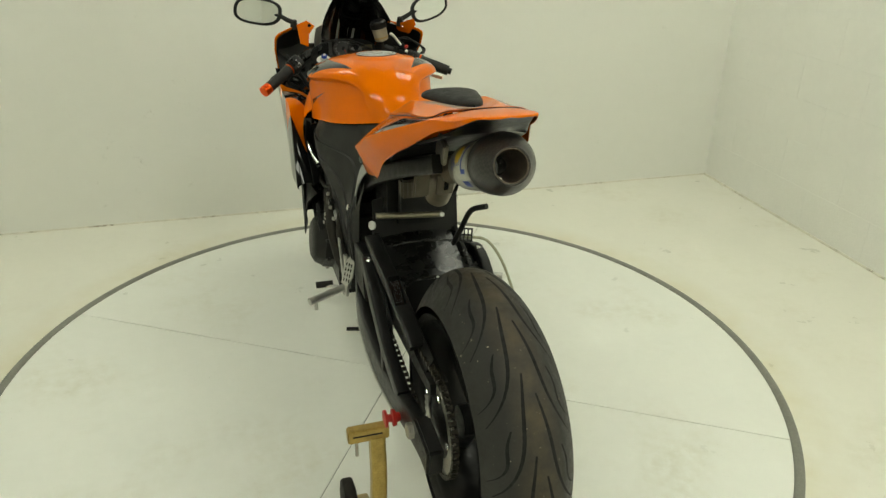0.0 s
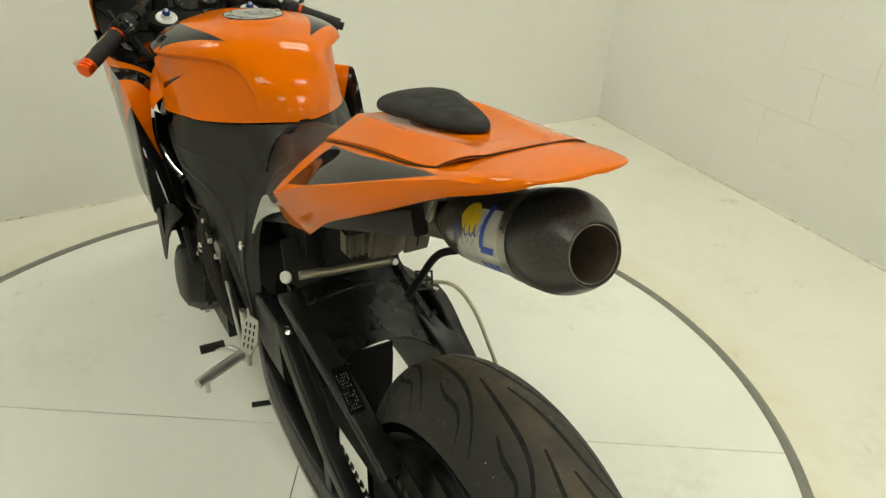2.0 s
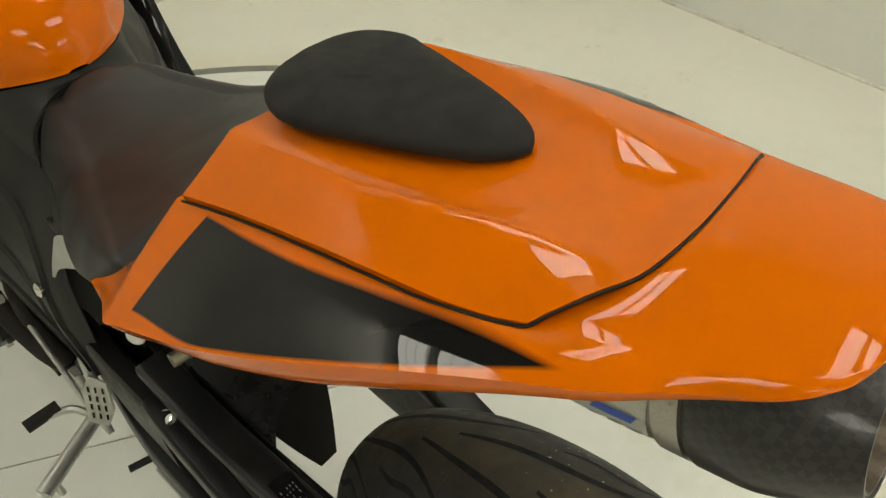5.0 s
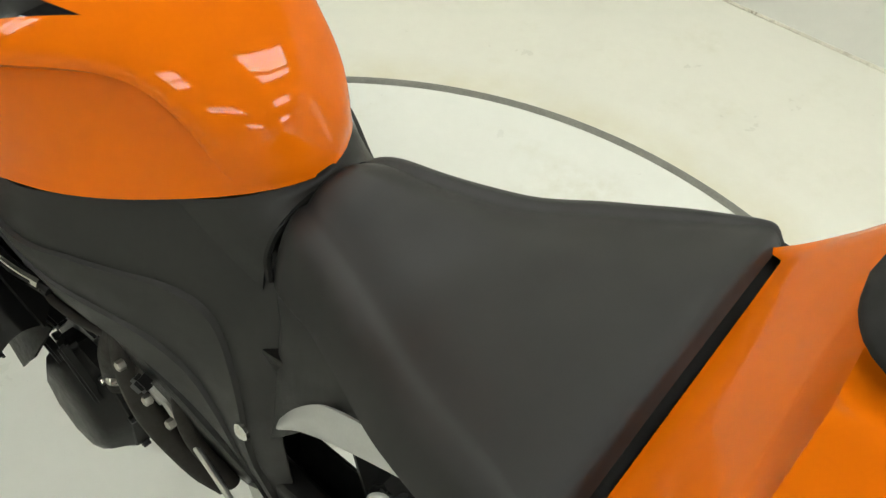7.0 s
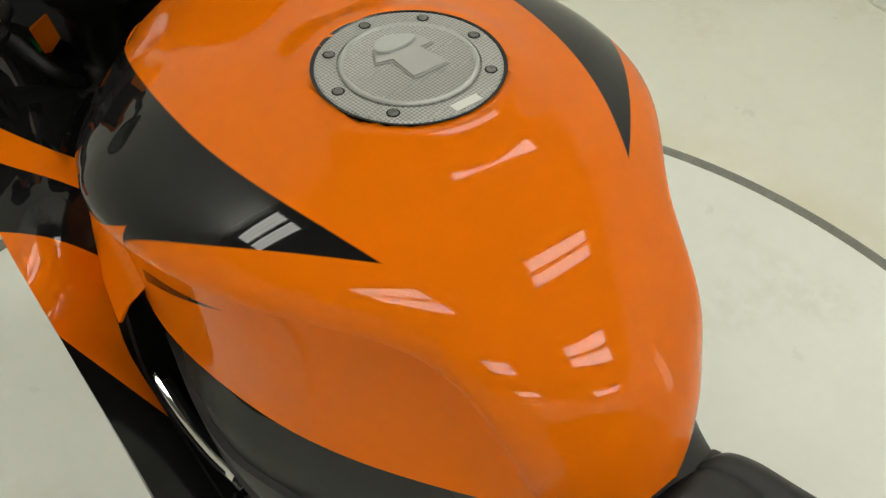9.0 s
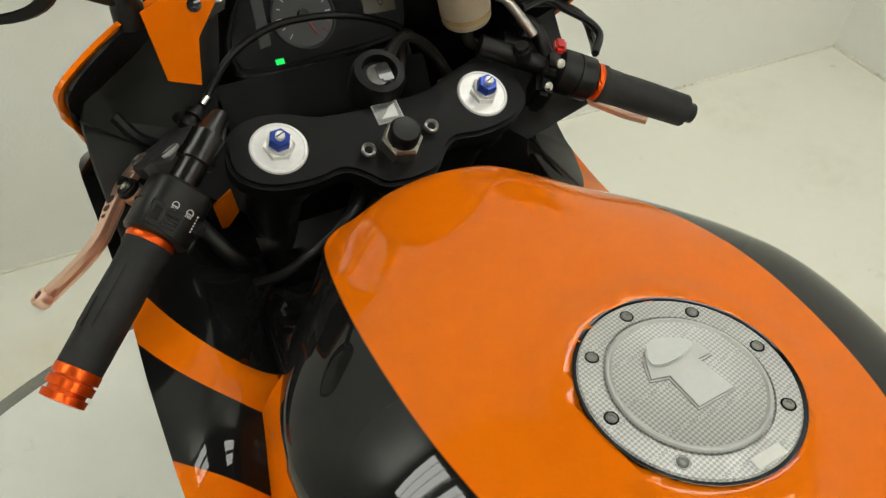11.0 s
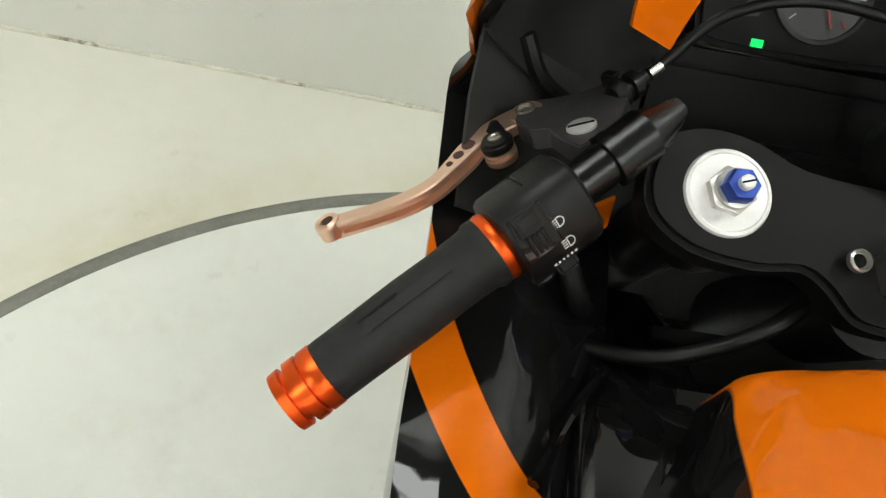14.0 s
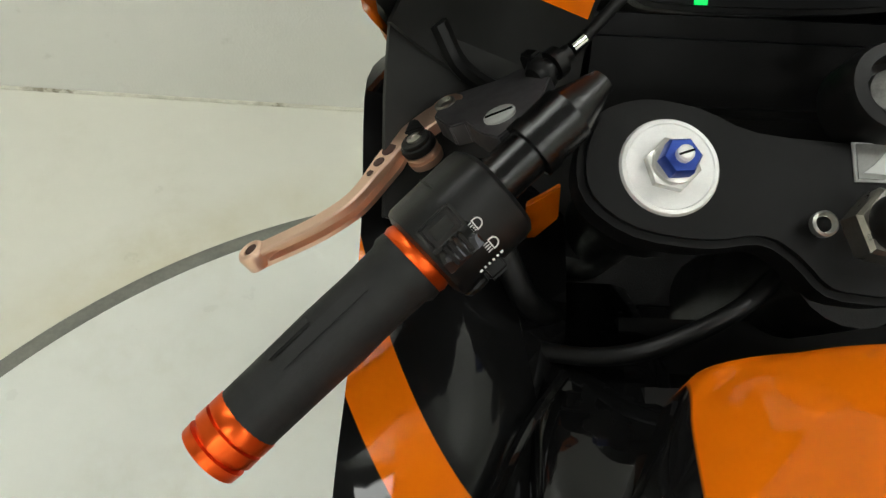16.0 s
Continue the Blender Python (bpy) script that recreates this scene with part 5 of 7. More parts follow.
for side in (-1, 1):
    a, w = (flip(IN, side), flip(WAY, side)) if side < 0 else (Vector((0.232, 1.080, 0.926)), Vector((0.080, -0.040, -0.028)).normalized())
    bar = part("clip_on", tube([a + w * 0.12, a - w * (0.08 if side < 0 else 0.13)], 0.011, 14), satin_black, bike, "black clip-on handlebar")
    part("bar_clamp", lathe(head(side * 0.104, 0.038, -0.030) - AX * 0.035, AX, [(0, 0.036), (0.033, 0.036)], 24), satin_black, bike, "black clip-on clamp")
    prof = [(0.003, 0.0196), (0.008, 0.0199), (0.011, 0.0182), (0.03, 0.0176), (0.055, 0.0180), (0.080, 0.0176), (0.1085, 0.0173)]
    grip = part("grip", lathe(a, w, prof, 28), grip_rubber, bar, "black rubber grip with raised panels")
    part("grip_flange", lathe(a, w, [(-0.003, 0.0192), (0.0, 0.0200), (0.003, 0.0192)], 28), orange_anodised, bar, "shiny orange grip ring")
    shift = -0.027
    end = [(0.1345, 0.0175), (0.1360, 0.0185), (0.1428, 0.0185), (0.1431, 0.0158), (0.1446, 0.0158), (0.1449, 0.0185), (0.1515, 0.0185), (0.1519, 0.0150), (0.1550, 0.0150), (0.1554, 0.018), (0.161, 0.0175), (0.162, 0.010)]
    if side < 0:
        part("bar_end", lathe(a + w * shift, w, [(d, 0.96 * r) for d, r in end], 32), orange_anodised, bar, "shiny orange anodised bar end")
    else:
        part("bar_end", lathe(a, w, [(0.098, 0.0172), (0.104, 0.0165), (0.106, 0.010)], 28), satin_black, bar, "black bar end")

# ---------------------------------------------------------------- fuel cap
CAP = Vector((-0.006, 0.711, 1.0232))
cap_mat = plain("cap_weave", (0.42, 0.42, 0.40), 0.40, metal=0.35, vary=0.12, scale=60)
chk = node(cap_mat, "ShaderNodeTexChecker", Scale=620.0)
turned = node(cap_mat, "ShaderNodeMapping")
turned.inputs["Rotation"].default_value = (0, 0, 0.6)
wire(cap_mat, place(cap_mat), turned.inputs["Vector"])
wire(cap_mat, turned.outputs["Vector"], chk.inputs["Vector"])
old = bsdf(cap_mat).inputs["Base Color"].links[0].from_socket
wire(cap_mat, mix_colour(cap_mat, math_node(cap_mat, "MULTIPLY", chk.outputs["Fac"], 0.8), old, (0.20, 0.20, 0.19)), bsdf(cap_mat).inputs["Base Color"])
bump(cap_mat, chk.outputs["Fac"], 0.4, 0.0004)
def tipped(bm):
    """Leans a part of the fuel cap forward with the tank's top."""
    bmesh.ops.rotate(bm, cent=CAP, matrix=Matrix.Rotation(radians(-4.0), 3, "X"), verts=bm.verts)
    return bm


part("cap_recess", tipped(lathe(CAP - Vector((0, 0, 0.006)), (0, 0, 1), [(0, 0.0602), (0.0105, 0.0602), (0.0112, 0.0614), (0.0112, 0.0606), (0.0105, 0.0590), (0.006, 0.0590)], 64, caps=False)), gloss_black, bike, "dark gap round the fuel cap")
cap = part("fuel_cap", tipped(lathe(CAP, (0, 0, 1), [(0, 0.0590), (0.0045, 0.0590), (0.0055, 0.0580), (0.0055, 0.0455), (0.0042, 0.0450), (0.0042, 0.0440), (0.0062, 0.0435), (0.0066, 0.0415), (0.0060, 0.0400), (0.0060, 0.002)], 72)), cap_mat, bike, "silver fuel cap cover with a woven pattern")
part("rim", tipped(lathe(CAP, (0, 0, 1), [(0.0060, 0.0440), (0.0072, 0.0432), (0.0074, 0.0418), (0.0062, 0.0405)], 72, caps=False)), silver_plastic, cap, "smooth silver rim")
for k in range(8):
    a = math.radians(135 - 45 * k)
    if k == 5:
        continue
    at = CAP + Vector((0.0512 * math.cos(a), 0.0512 * math.sin(a), 0.0050))
    b = part("cap_bolt", tipped(lathe(at, (0, 0, 1), [(0, 0.0041), (0.0007, 0.0041), (0.0007, 0.0020)], 18)), gloss_black, cap, "dark ring of a recessed bolt")
    part("bolt_head", tipped(lathe(at, (0, 0, 1), [(0, 0.0031), (0.0011, 0.0031), (0.0014, 0.0026), (0.0014, 0.0016), (0.0009, 0.0013)], 14)), worn_barrel, b, "dull grey bolt head")
mark = [(-0.0212, -0.0026), (-0.0103, 0.0), (0.0005, -0.0195), (0.0241, -0.006), (0.0102, 0.0124), (0.018, 0.0169), (0.0123, 0.0251), (0.0015, 0.0290), (-0.013, 0.0280), (-0.022, 0.0117)]
EMBLEM = Matrix.Translation(CAP + Vector((0, 0, 0.0080))) @ Matrix.Rotation(-0.49, 4, "Z")
part("key_flap", tipped(plate(mark, 0.003, EMBLEM, 0.0011)), plain("cap_grey", (0.38, 0.38, 0.36), 0.4, metal=0.35, vary=0.06, scale=60), cap, "raised key flap outline")
pts = flow([(-0.0205, 0.0110, 0), (-0.0190, 0.0200, 0), (-0.0120, 0.0262, 0), (0.0010, 0.0270, 0), (0.0075, 0.0240, 0), (0.0030, 0.0160, 0), (-0.0094, 0.0080, 0), (-0.0180, 0.0070, 0), (-0.0205, 0.0110, 0)], 33)[:-1]
part("flap_lid", tipped(plate([(p.x, p.y) for p in pts], 0.0016, EMBLEM @ Matrix.Translation((0, 0, 0.0014)), 0.0007)), silver_plastic, cap, "smooth silver key lid")
part("cap_tag", tipped(plate([(-0.0100, -0.0034), (0.0100, -0.0034), (0.0100, 0.0034), (-0.0100, 0.0034)], 0.0008, Matrix.Translation(CAP + Vector((0.0035, -0.0535, 0.0062))) @ Matrix.Rotation(0.03, 4, "Z"), 0.0003)), pale_cap, cap, "blank pale tag")

# ---------------------------------------------------------------- side fairings
FAIRING = [
    (0.692, 0.216, 0.640, 0.264, 0.636, 0.264, 0.628), (0.735, 0.220, 0.700, 0.263, 0.716, 0.262, 0.620), (0.790, 0.226, 0.772, 0.262, 0.832, 0.260, 0.610),
    (0.820, 0.213, 0.838, 0.263, 0.858, 0.259, 0.605), (0.880, 0.192, 0.850, 0.265, 0.866, 0.259, 0.600), (0.950, 0.165, 0.842, 0.265, 0.864, 0.256, 0.600),
    (1.020, 0.146, 0.834, 0.263, 0.862, 0.250, 0.600), (1.100, 0.135, 0.826, 0.262, 0.870, 0.242, 0.600), (1.180, 0.130, 0.822, 0.264, 0.900, 0.234, 0.600),
    (1.270, 0.118, 0.800, 0.246, 0.860, 0.212, 0.590), (1.370, 0.090, 0.760, 0.208, 0.810, 0.170, 0.590), (1.460, 0.050, 0.730, 0.145, 0.770, 0.108, 0.600), (1.530, 0.015, 0.720, 0.058, 0.745, 0.040, 0.640),
]
for side in (-1, 1):
    rows = []
    for y, ix, iz, ox, oz, lx, lz in spread(FAIRING, 60):
        if side > 0:
            tuck = step(y, 0.80, 0.90) * (1 - step(y, 1.16, 1.30))
            ox, oz, lx, ix = ox - 0.024 * tuck, oz - 0.046 * tuck, lx - 0.024 * tuck, ix - 0.008 * tuck
        run = [Vector((side * (ix + (ox - ix) * w), y, iz + (oz - iz) * w + 0.016 * math.sin(math.pi * w) * min(1, (ox - ix) / 0.08))) for w in np.linspace(0, 1, 14)]
        run += [Vector((side * (ox + (lx - ox) * w + 0.003 * math.sin(math.pi * min(1, w * 1.5))), y, oz + (lz - oz) * w)) for w in np.linspace(0, 1, 14)[1:]]
        rows.append(run)
    part("side_fairing", thick(sheet(rows), 0.003), fairing_paint, bike, "glossy side fairing in bands of orange and black")
    # matt lining that turns in from the fairing's rear edge, and the narrower cowl below it
    rows = []
    for p, q in zip(flow([(side * 0.2165, 0.690, 0.637), (side * 0.2205, 0.728, 0.692), (side * 0.224, 0.775, 0.756), (side * 0.215, 0.806, 0.815)], 14), flow([(side * 0.196, 0.712, 0.640), (side * 0.200, 0.752, 0.690), (side * 0.203, 0.800, 0.750), (side * 0.200, 0.825, 0.800)], 14)):
        rows.append([p.lerp(q, w) for w in np.linspace(0, 1, 5)])
    part("fairing_lining", thick(sheet(rows), 0.003), satin_black, bike, "black plastic lining behind the fairing's edge")
    rows = []
    for y, x0, z0, x1, z1 in ((0.715, 0.205, 0.600, 0.236, 0.575), (0.76, 0.215, 0.610, 0.240, 0.520), (0.84, 0.225, 0.610, 0.238, 0.420), (0.95, 0.228, 0.610, 0.225, 0.360), (1.08, 0.222, 0.610, 0.200, 0.350)):
        rows.append([Vector((side * (x0 + (x1 - x0) * w), y, z0 + (z1 - z0) * w)) for w in np.linspace(0, 1, 6)])
    part("lower_cowl", thick(sheet(rows), 0.003), yoke_black, bike, "black lower cowl beside the engine")
    part("fairing_trim", tube([(side * 0.148, 1.02, 0.852), (side * 0.172, 0.985, 0.862), (side * 0.195, 0.94, 0.872)], 0.0035, 8), gloss_black, bike, "black trim along the fairing's edge")
    # orange filler between the tank and the fairing
    rows = []
    for y, z0, z1 in ((0.785, 0.828, 0.856), (0.82, 0.842, 0.888), (0.86, 0.852, 0.905), (0.90, 0.856, 0.90)):
        rows.append([Vector((side * x, y, z)) for x, z in ((0.222 - 0.25 * max(0, y - 0.8), z0), (0.212 - 0.25 * max(0, y - 0.8), (z0 + z1) / 2), (0.190 - 0.25 * max(0, y - 0.83), z1))])
    part("tank_side", thick(sheet(rows), 0.003), orange_paint, bike, "glossy orange filler panel beside the tank")

# chrome badge strip on the edge of the side cover
rows, inner_rows = [], []
for i, (p, q) in enumerate(zip(flow([(-0.2160, 0.785, 0.757), (-0.2135, 0.745, 0.737), (-0.2070, 0.708, 0.724), (-0.1985, 0.678, 0.716)], 24), flow([(-0.2170, 0.784, 0.754), (-0.2160, 0.742, 0.727), (-0.2110, 0.704, 0.712), (-0.2035, 0.674, 0.704)], 24))):
    rows.append([p.lerp(q, w) + Vector((-0.0035, 0, 0.001)) * math.sin(math.pi * w) for w in np.linspace(0, 1, 7)])
    if 2 < i < 22:
        inner_rows.append([p.lerp(q, w) + Vector((-0.0052, 0, 0.0016)) * math.sin(math.pi * w) for w in np.linspace(0.32, 0.70, 3)])
strip = part("badge_strip", thick(sheet(rows), 0.002), chrome, bike, "bright outlined badge strip on the cover's edge")
part("strip_inlay", sheet(inner_rows), gloss_black, strip, "dark inlay of the badge strip")
part("strip_backing", tube([(-0.212, 0.775, 0.742), (-0.207, 0.715, 0.716), (-0.196, 0.672, 0.700)], 0.007, 8), satin_black, bike)

# ---------------------------------------------------------------- upper cowl, screen and instruments
UPPER = [
    (1.178, 0.262, 0.965, 1.138, 0.257, 1.016, 1.175, 0.205, 1.035, 1.205, 0.150, 1.045),
    (1.260, 0.245, 0.860, 1.260, 0.242, 0.905, 1.270, 0.195, 0.945, 1.285, 0.145, 0.985),
    (1.360, 0.210, 0.800, 1.360, 0.205, 0.840, 1.360, 0.160, 0.875, 1.370, 0.120, 0.920),
    (1.460, 0.140, 0.760, 1.460, 0.135, 0.790, 1.460, 0.105, 0.820, 1.460, 0.075, 0.865),
    (1.530, 0.055, 0.740, 1.530, 0.050, 0.760, 1.530, 0.040, 0.790, 1.530, 0.030, 0.825),
]
for side in (-1, 1):
    rows = []
    for row in spread(UPPER, 30):
        pts = [(side * row[3 * k + 1], row[3 * k], row[3 * k + 2]) for k in range(4)]
        rows.append(flow(pts, 16))
    part("upper_cowl", thick(sheet(rows), 0.004), orange_paint, bike, "glossy orange upper cowl")
    part("cowl_liner", thick(sheet([[Vector((p.x * 0.972, p.y + 0.005, p.z - 0.007)) for p in run] for run in rows]), 0.003), satin_black, bike, "black liner inside the upper cowl")

smoke = material("smoked_screen", (0.006, 0.006, 0.006), 0.06, coat=0.4)
SCREEN = [(1.190, 0.122, 1.160, 1.046), (1.240, 0.120, 1.148, 1.018), (1.310, 0.114, 1.105, 0.970), (1.390, 0.098, 1.030, 0.915), (1.470, 0.072, 0.940, 0.865), (1.530, 0.032, 0.860, 0.828)]
rows = []
for y, half, top, low in spread(SCREEN, 26):
    rows.append([Vector((half * w, y + 0.045 * (1 - w * w) * max(0, (1.3 - y) / 0.11), low + (top - low) * (1 - abs(w) ** 2.4))) for w in np.linspace(-1, 1, 25)])
screen = part("windscreen", shifted(thick(sheet(rows), 0.003), 0.033), smoke, bike, "dark smoked windscreen")
# opaque pale colour stands for the reflection in the screen's clear rolled edge
edge_sheen = plain("edge_sheen", (0.62, 0.60, 0.55), 0.25, vary=0.08, scale=30)
for side in (-1, 1):
    rows = []
    for y, half, top, low in spread(SCREEN[:4], 14):
        rows.append([Vector((side * (half + 0.024 * w), y + 0.004, low - 0.004 - 0.012 * w)) for w in np.linspace(0, 1, 4)])
    part("screen_edge", shifted(thick(sheet(rows), 0.002), 0.033), edge_sheen, screen, "clear edge of the screen with its reflection put in as pale colour")

# black inner panels between the cowl, the instruments and the forks
for side in (-1, 1):
    rows = []
    for a, b in (((0.250, 1.175, 0.955), (0.130, 1.205, 0.880)), ((0.235, 1.215, 0.968), (0.118, 1.262, 0.888)), ((0.205, 1.245, 0.985), (0.100, 1.305, 0.905)), ((0.165, 1.262, 1.000), (0.085, 1.345, 0.935))):
        rows.append([Vector((side * (a[0] + (b[0] - a[0]) * w), a[1] + (b[1] - a[1]) * w, a[2] + (b[2] - a[2]) * w - 0.022 * math.sin(math.pi * w))) for w in np.linspace(0, 1, 10)])
    if side < 0:
        part("inner_panel", thick(sheet(rows), 0.003), matt_cover, bike, "black plastic inner panel of the cowl")
    rows = []
    for y, a, b in ((1.10, (0.250, 0.880), (0.120, 0.800)), (1.16, (0.252, 0.915), (0.115, 0.830)), (1.19, (0.250, 0.950), (0.125, 0.870))):
        rows.append([Vector((side * (a[0] + (b[0] - a[0]) * w), y + 0.03 * w, a[1] + (b[1] - a[1]) * w)) for w in np.linspace(0, 1, 8)])
    part("lower_panel", thick(sheet(rows), 0.003), matt_cover, bike, "black plastic lower inner panel")
    part("panel_rib", tube([(side * 0.222, 1.195, 0.940), (side * 0.208, 1.185, 0.918), (side * 0.185, 1.185, 0.900), (side * 0.160, 1.195, 0.885)], 0.006, 8), satin_black, bike)
part("headlight_back", block((0.34, 0.05, 0.16), pose(0, 1.40, 0.86), 0.02), engine_black, bike, "black back of the headlights")
part("cross_panel", block((0.26, 0.05, 0.10), pose(0, 1.255, 0.845, -35, 0, 0), 0.015), yoke_black, bike, "black plastic panel below the instruments")

# instruments
DASH = frame_of((0.002, 1.306, 0.932), (1, 0, 0), (0, -0.75, 0.66))
half = [(-0.088, -0.040), (-0.070, -0.046), (0.0, -0.047), (0.088, -0.042), (0.114, -0.030), (0.122, 0.005), (0.112, 0.028), (0.070, 0.044), (0.0, 0.050), (-0.040, 0.046), (-0.068, 0.030), (-0.090, -0.010)]
pts = flow([(x, y, 0) for x, y in half] + [(half[0][0], half[0][1], 0)], 49)[:-1]
dash = part("instrument_panel", plate([(p.x, p.y) for p in pts], 0.03, DASH @ Matrix.Translation((0, 0, -0.004)), 0.004), yoke_black, bike, "black instrument panel")
dial_mat = plain("dial_face", (0.040, 0.040, 0.038), 0.5, vary=0.1, scale=50)
part("tachometer", lathe(DASH @ Vector((-0.001, 0.003, -0.004)), DASH.to_3x3() @ Vector((0, 0, 1)), [(0, 0.037), (0.003, 0.037), (0.004, 0.034), (0.0015, 0.0335), (0.0015, 0.001)], 48), dial_mat, dash, "round dark tachometer dial")
for k in range(13):
    a = math.radians(225 - 22.5 * k)
    c = Vector((-0.001 + 0.0280 * math.cos(a), 0.003 + 0.0280 * math.sin(a), -0.0018))
    part("tick", block((0.006 if k % 2 == 0 else 0.004, 0.0010, 0.0006), DASH @ Matrix.Translation(c) @ Matrix.Rotation(a, 4, "Z"), 0), red_plastic if k > 10 else white_print, dash)
part("needle", block((0.026, 0.0012, 0.0008), DASH @ Matrix.Translation((-0.001 + 0.005, -0.009, 0.0)) @ Matrix.Rotation(math.radians(-67), 4, "Z"), 0), red_plastic, dash, "thin red needle")
part("needle_hub", lathe(DASH @ Vector((-0.001, 0.003, -0.002)), DASH.to_3x3() @ Vector((0, 0, 1)), [(0, 0.007), (0.004, 0.006)], 20), satin_black, dash)
lcd_mat = plain("lcd", (0.055, 0.045, 0.018), 0.35, vary=0.1, scale=60)
part("display", plate([(-0.019, -0.013), (0.021, -0.013), (0.023, 0.014), (-0.017, 0.014)], 0.002, DASH @ Matrix.Translation((0.087, 0.002, -0.0015)), 0.0008), lcd_mat, dash, "amber backlit display")
rows = [[DASH @ Vector((0.091 + k * 0.0034 * math.cos(a), 0.002 + (k * 0.0058 + (1 - k) * 0.002) * math.sin(a), -0.0009)) for k in (1.0, 0.72)] for a in np.linspace(0, 2 * math.pi, 25)]
part("digit_zero", sheet(rows), gloss_black, dash, "black digit nought on the display")
part("side_display", plate([(-0.009, -0.028), (0.004, -0.026), (0.009, 0.026), (-0.004, 0.026)], 0.002, DASH @ Matrix.Translation((-0.049, 0.005, -0.002)), 0.0006), dial_mat, dash, "narrow grey indicator strip")
lit = bpy.data.materials.new("green_light")
lit.use_nodes = True
bsdf(lit).inputs["Base Color"].default_value = (0.0, 0.3, 0.05, 1)
bsdf(lit).inputs["Emission Color"].default_value = (0.02, 0.8, 0.12, 1)
bsdf(lit).inputs["Emission Strength"].default_value = 0.9
part("neutral_light", plate([(-0.0048, -0.003), (0.0048, -0.003), (0.0048, 0.003), (-0.0048, 0.003)], 0.001, DASH @ Matrix.Translation((-0.041, -0.040, -0.0030)), 0.0004), lit, dash, "lit green indicator light")

# orange mirror stays
STAY = [(-0.181, 1.168, 1.046), (-0.147, 1.175, 1.058), (-0.119, 1.178, 1.038), (-0.140, 1.168, 1.014), (-0.146, 1.163, 0.972), (-0.173, 1.160, 0.985)]
WING = [(0.174, 1.200, 1.030), (0.198, 1.166, 1.044), (0.208, 1.155, 1.053), (0.213, 1.122, 1.059), (0.214, 1.098, 1.066), (0.219, 1.083, 1.048), (0.210, 1.134, 1.012), (0.198, 1.166, 1.012), (0.184, 1.190, 1.014)]
for side in (-1, 1):
    bm = bmesh.new()
    f = bm.faces.new([bm.verts.new(q) for q in (STAY if side < 0 else WING)])
    bmesh.ops.triangulate(bm, faces=[f])
    g = bmesh.ops.extrude_face_region(bm, geom=bm.faces[:])
    bmesh.ops.translate(bm, vec=(0, 0.006, -0.003), verts=[q for q in g["geom"] if isinstance(q, bmesh.types.BMVert)])
    bmesh.ops.recalc_face_normals(bm, faces=bm.faces)
    stay = part("mirror_stay", bm, orange_paint, bike, "glossy orange mirror stay")
    at = (-0.138, 1.1735, 1.041) if side < 0 else (WING[1][0] - 0.004, WING[1][1] - 0.001, WING[1][2] - 0.012)
    part("stay_bolt", lathe(at, (0, -0.9, 0.4), [(0, 0.006), (0.002, 0.006), (0.0022, 0.003)], 14), gloss_black if side < 0 else chrome, stay, "dark bolt hole" if side < 0 else "bright bolt")
    # mirror
    foot, knee, c = Vector((side * 0.188, 1.186, 1.040)), Vector((side * 0.238, 1.192, 1.074)), Vector((side * 0.306, 1.210, 1.088))
    mirror = part("mirror", lathe(foot, (0, -0.1, 1), [(-0.012, 0.013), (0.004, 0.013), (0.010, 0.010), (0.016, 0.011), (0.020, 0.007)], 16), satin_black, bike, "black rear-view mirror")
    part("mirror_arm", tube([foot + Vector((0, 0, 0.01)), foot.lerp(knee, 0.5) + Vector((0, 0, 0.004)), knee, c + Vector((-side * 0.02, 0.012, -0.01))], 0.0085, 12, taper=0.007), satin_black, mirror)
    shell = frame_of(c, (side, 0.12, 0.22), (side * 0.30, -0.94, 0.16))
    rows = []
    for d, k in ((-0.003, 0.86), (0.0008, 0.88), (0.0008, 0.97), (0.0, 1.0), (-0.004, 1.03), (-0.014, 0.98), (-0.026, 0.80), (-0.034, 0.45), (-0.036, 0.05)):
        rows.append([shell @ Vector((0.080 * k * math.copysign(abs(math.cos(a)) ** 0.75, math.cos(a)), 0.044 * k * math.copysign(abs(math.sin(a)) ** 0.75, math.sin(a)) + 0.006 * math.cos(a), d)) for a in np.linspace(0, 2 * math.pi, 41)[:-1]])
    part("mirror_shell", sheet(rows, True, False), satin_black, mirror, "rounded black mirror shell")
    rows = [[shell @ Vector((0.0705 * k * math.copysign(abs(math.cos(a)) ** 0.75, math.cos(a)), 0.0365 * k * math.copysign(abs(math.sin(a)) ** 0.75, math.sin(a)) + 0.006 * k * math.cos(a), -0.0006 if k > 0.99 else -0.0012)) for a in np.linspace(0, 2 * math.pi, 41)[:-1]] for k in (1.0, 0.985, 0.02)]
    part("mirror_glass", sheet(rows, True, True), material("mirror_silver", (0.86, 0.88, 0.86), 0.02, 1.0), mirror, "clean mirror glass")

# ---------------------------------------------------------------- left controls
def left(d, up=0.0, out=0.0):
    """A point on the left bar: metres inward from the grip ring, above the bar, ahead of it."""
    a, w = flip(IN, -1), flip(WAY, -1)
    ahead = w.cross(Vector((0, 0, 1))).normalized()
    ahead = ahead if ahead.y > 0 else -ahead
    top = ahead.cross(w).normalized()
    top = top if top.z > 0 else -top
    return a - w * d + ahead * out + top * up, w, ahead, top


c, w, ahead, top = left(0.030)


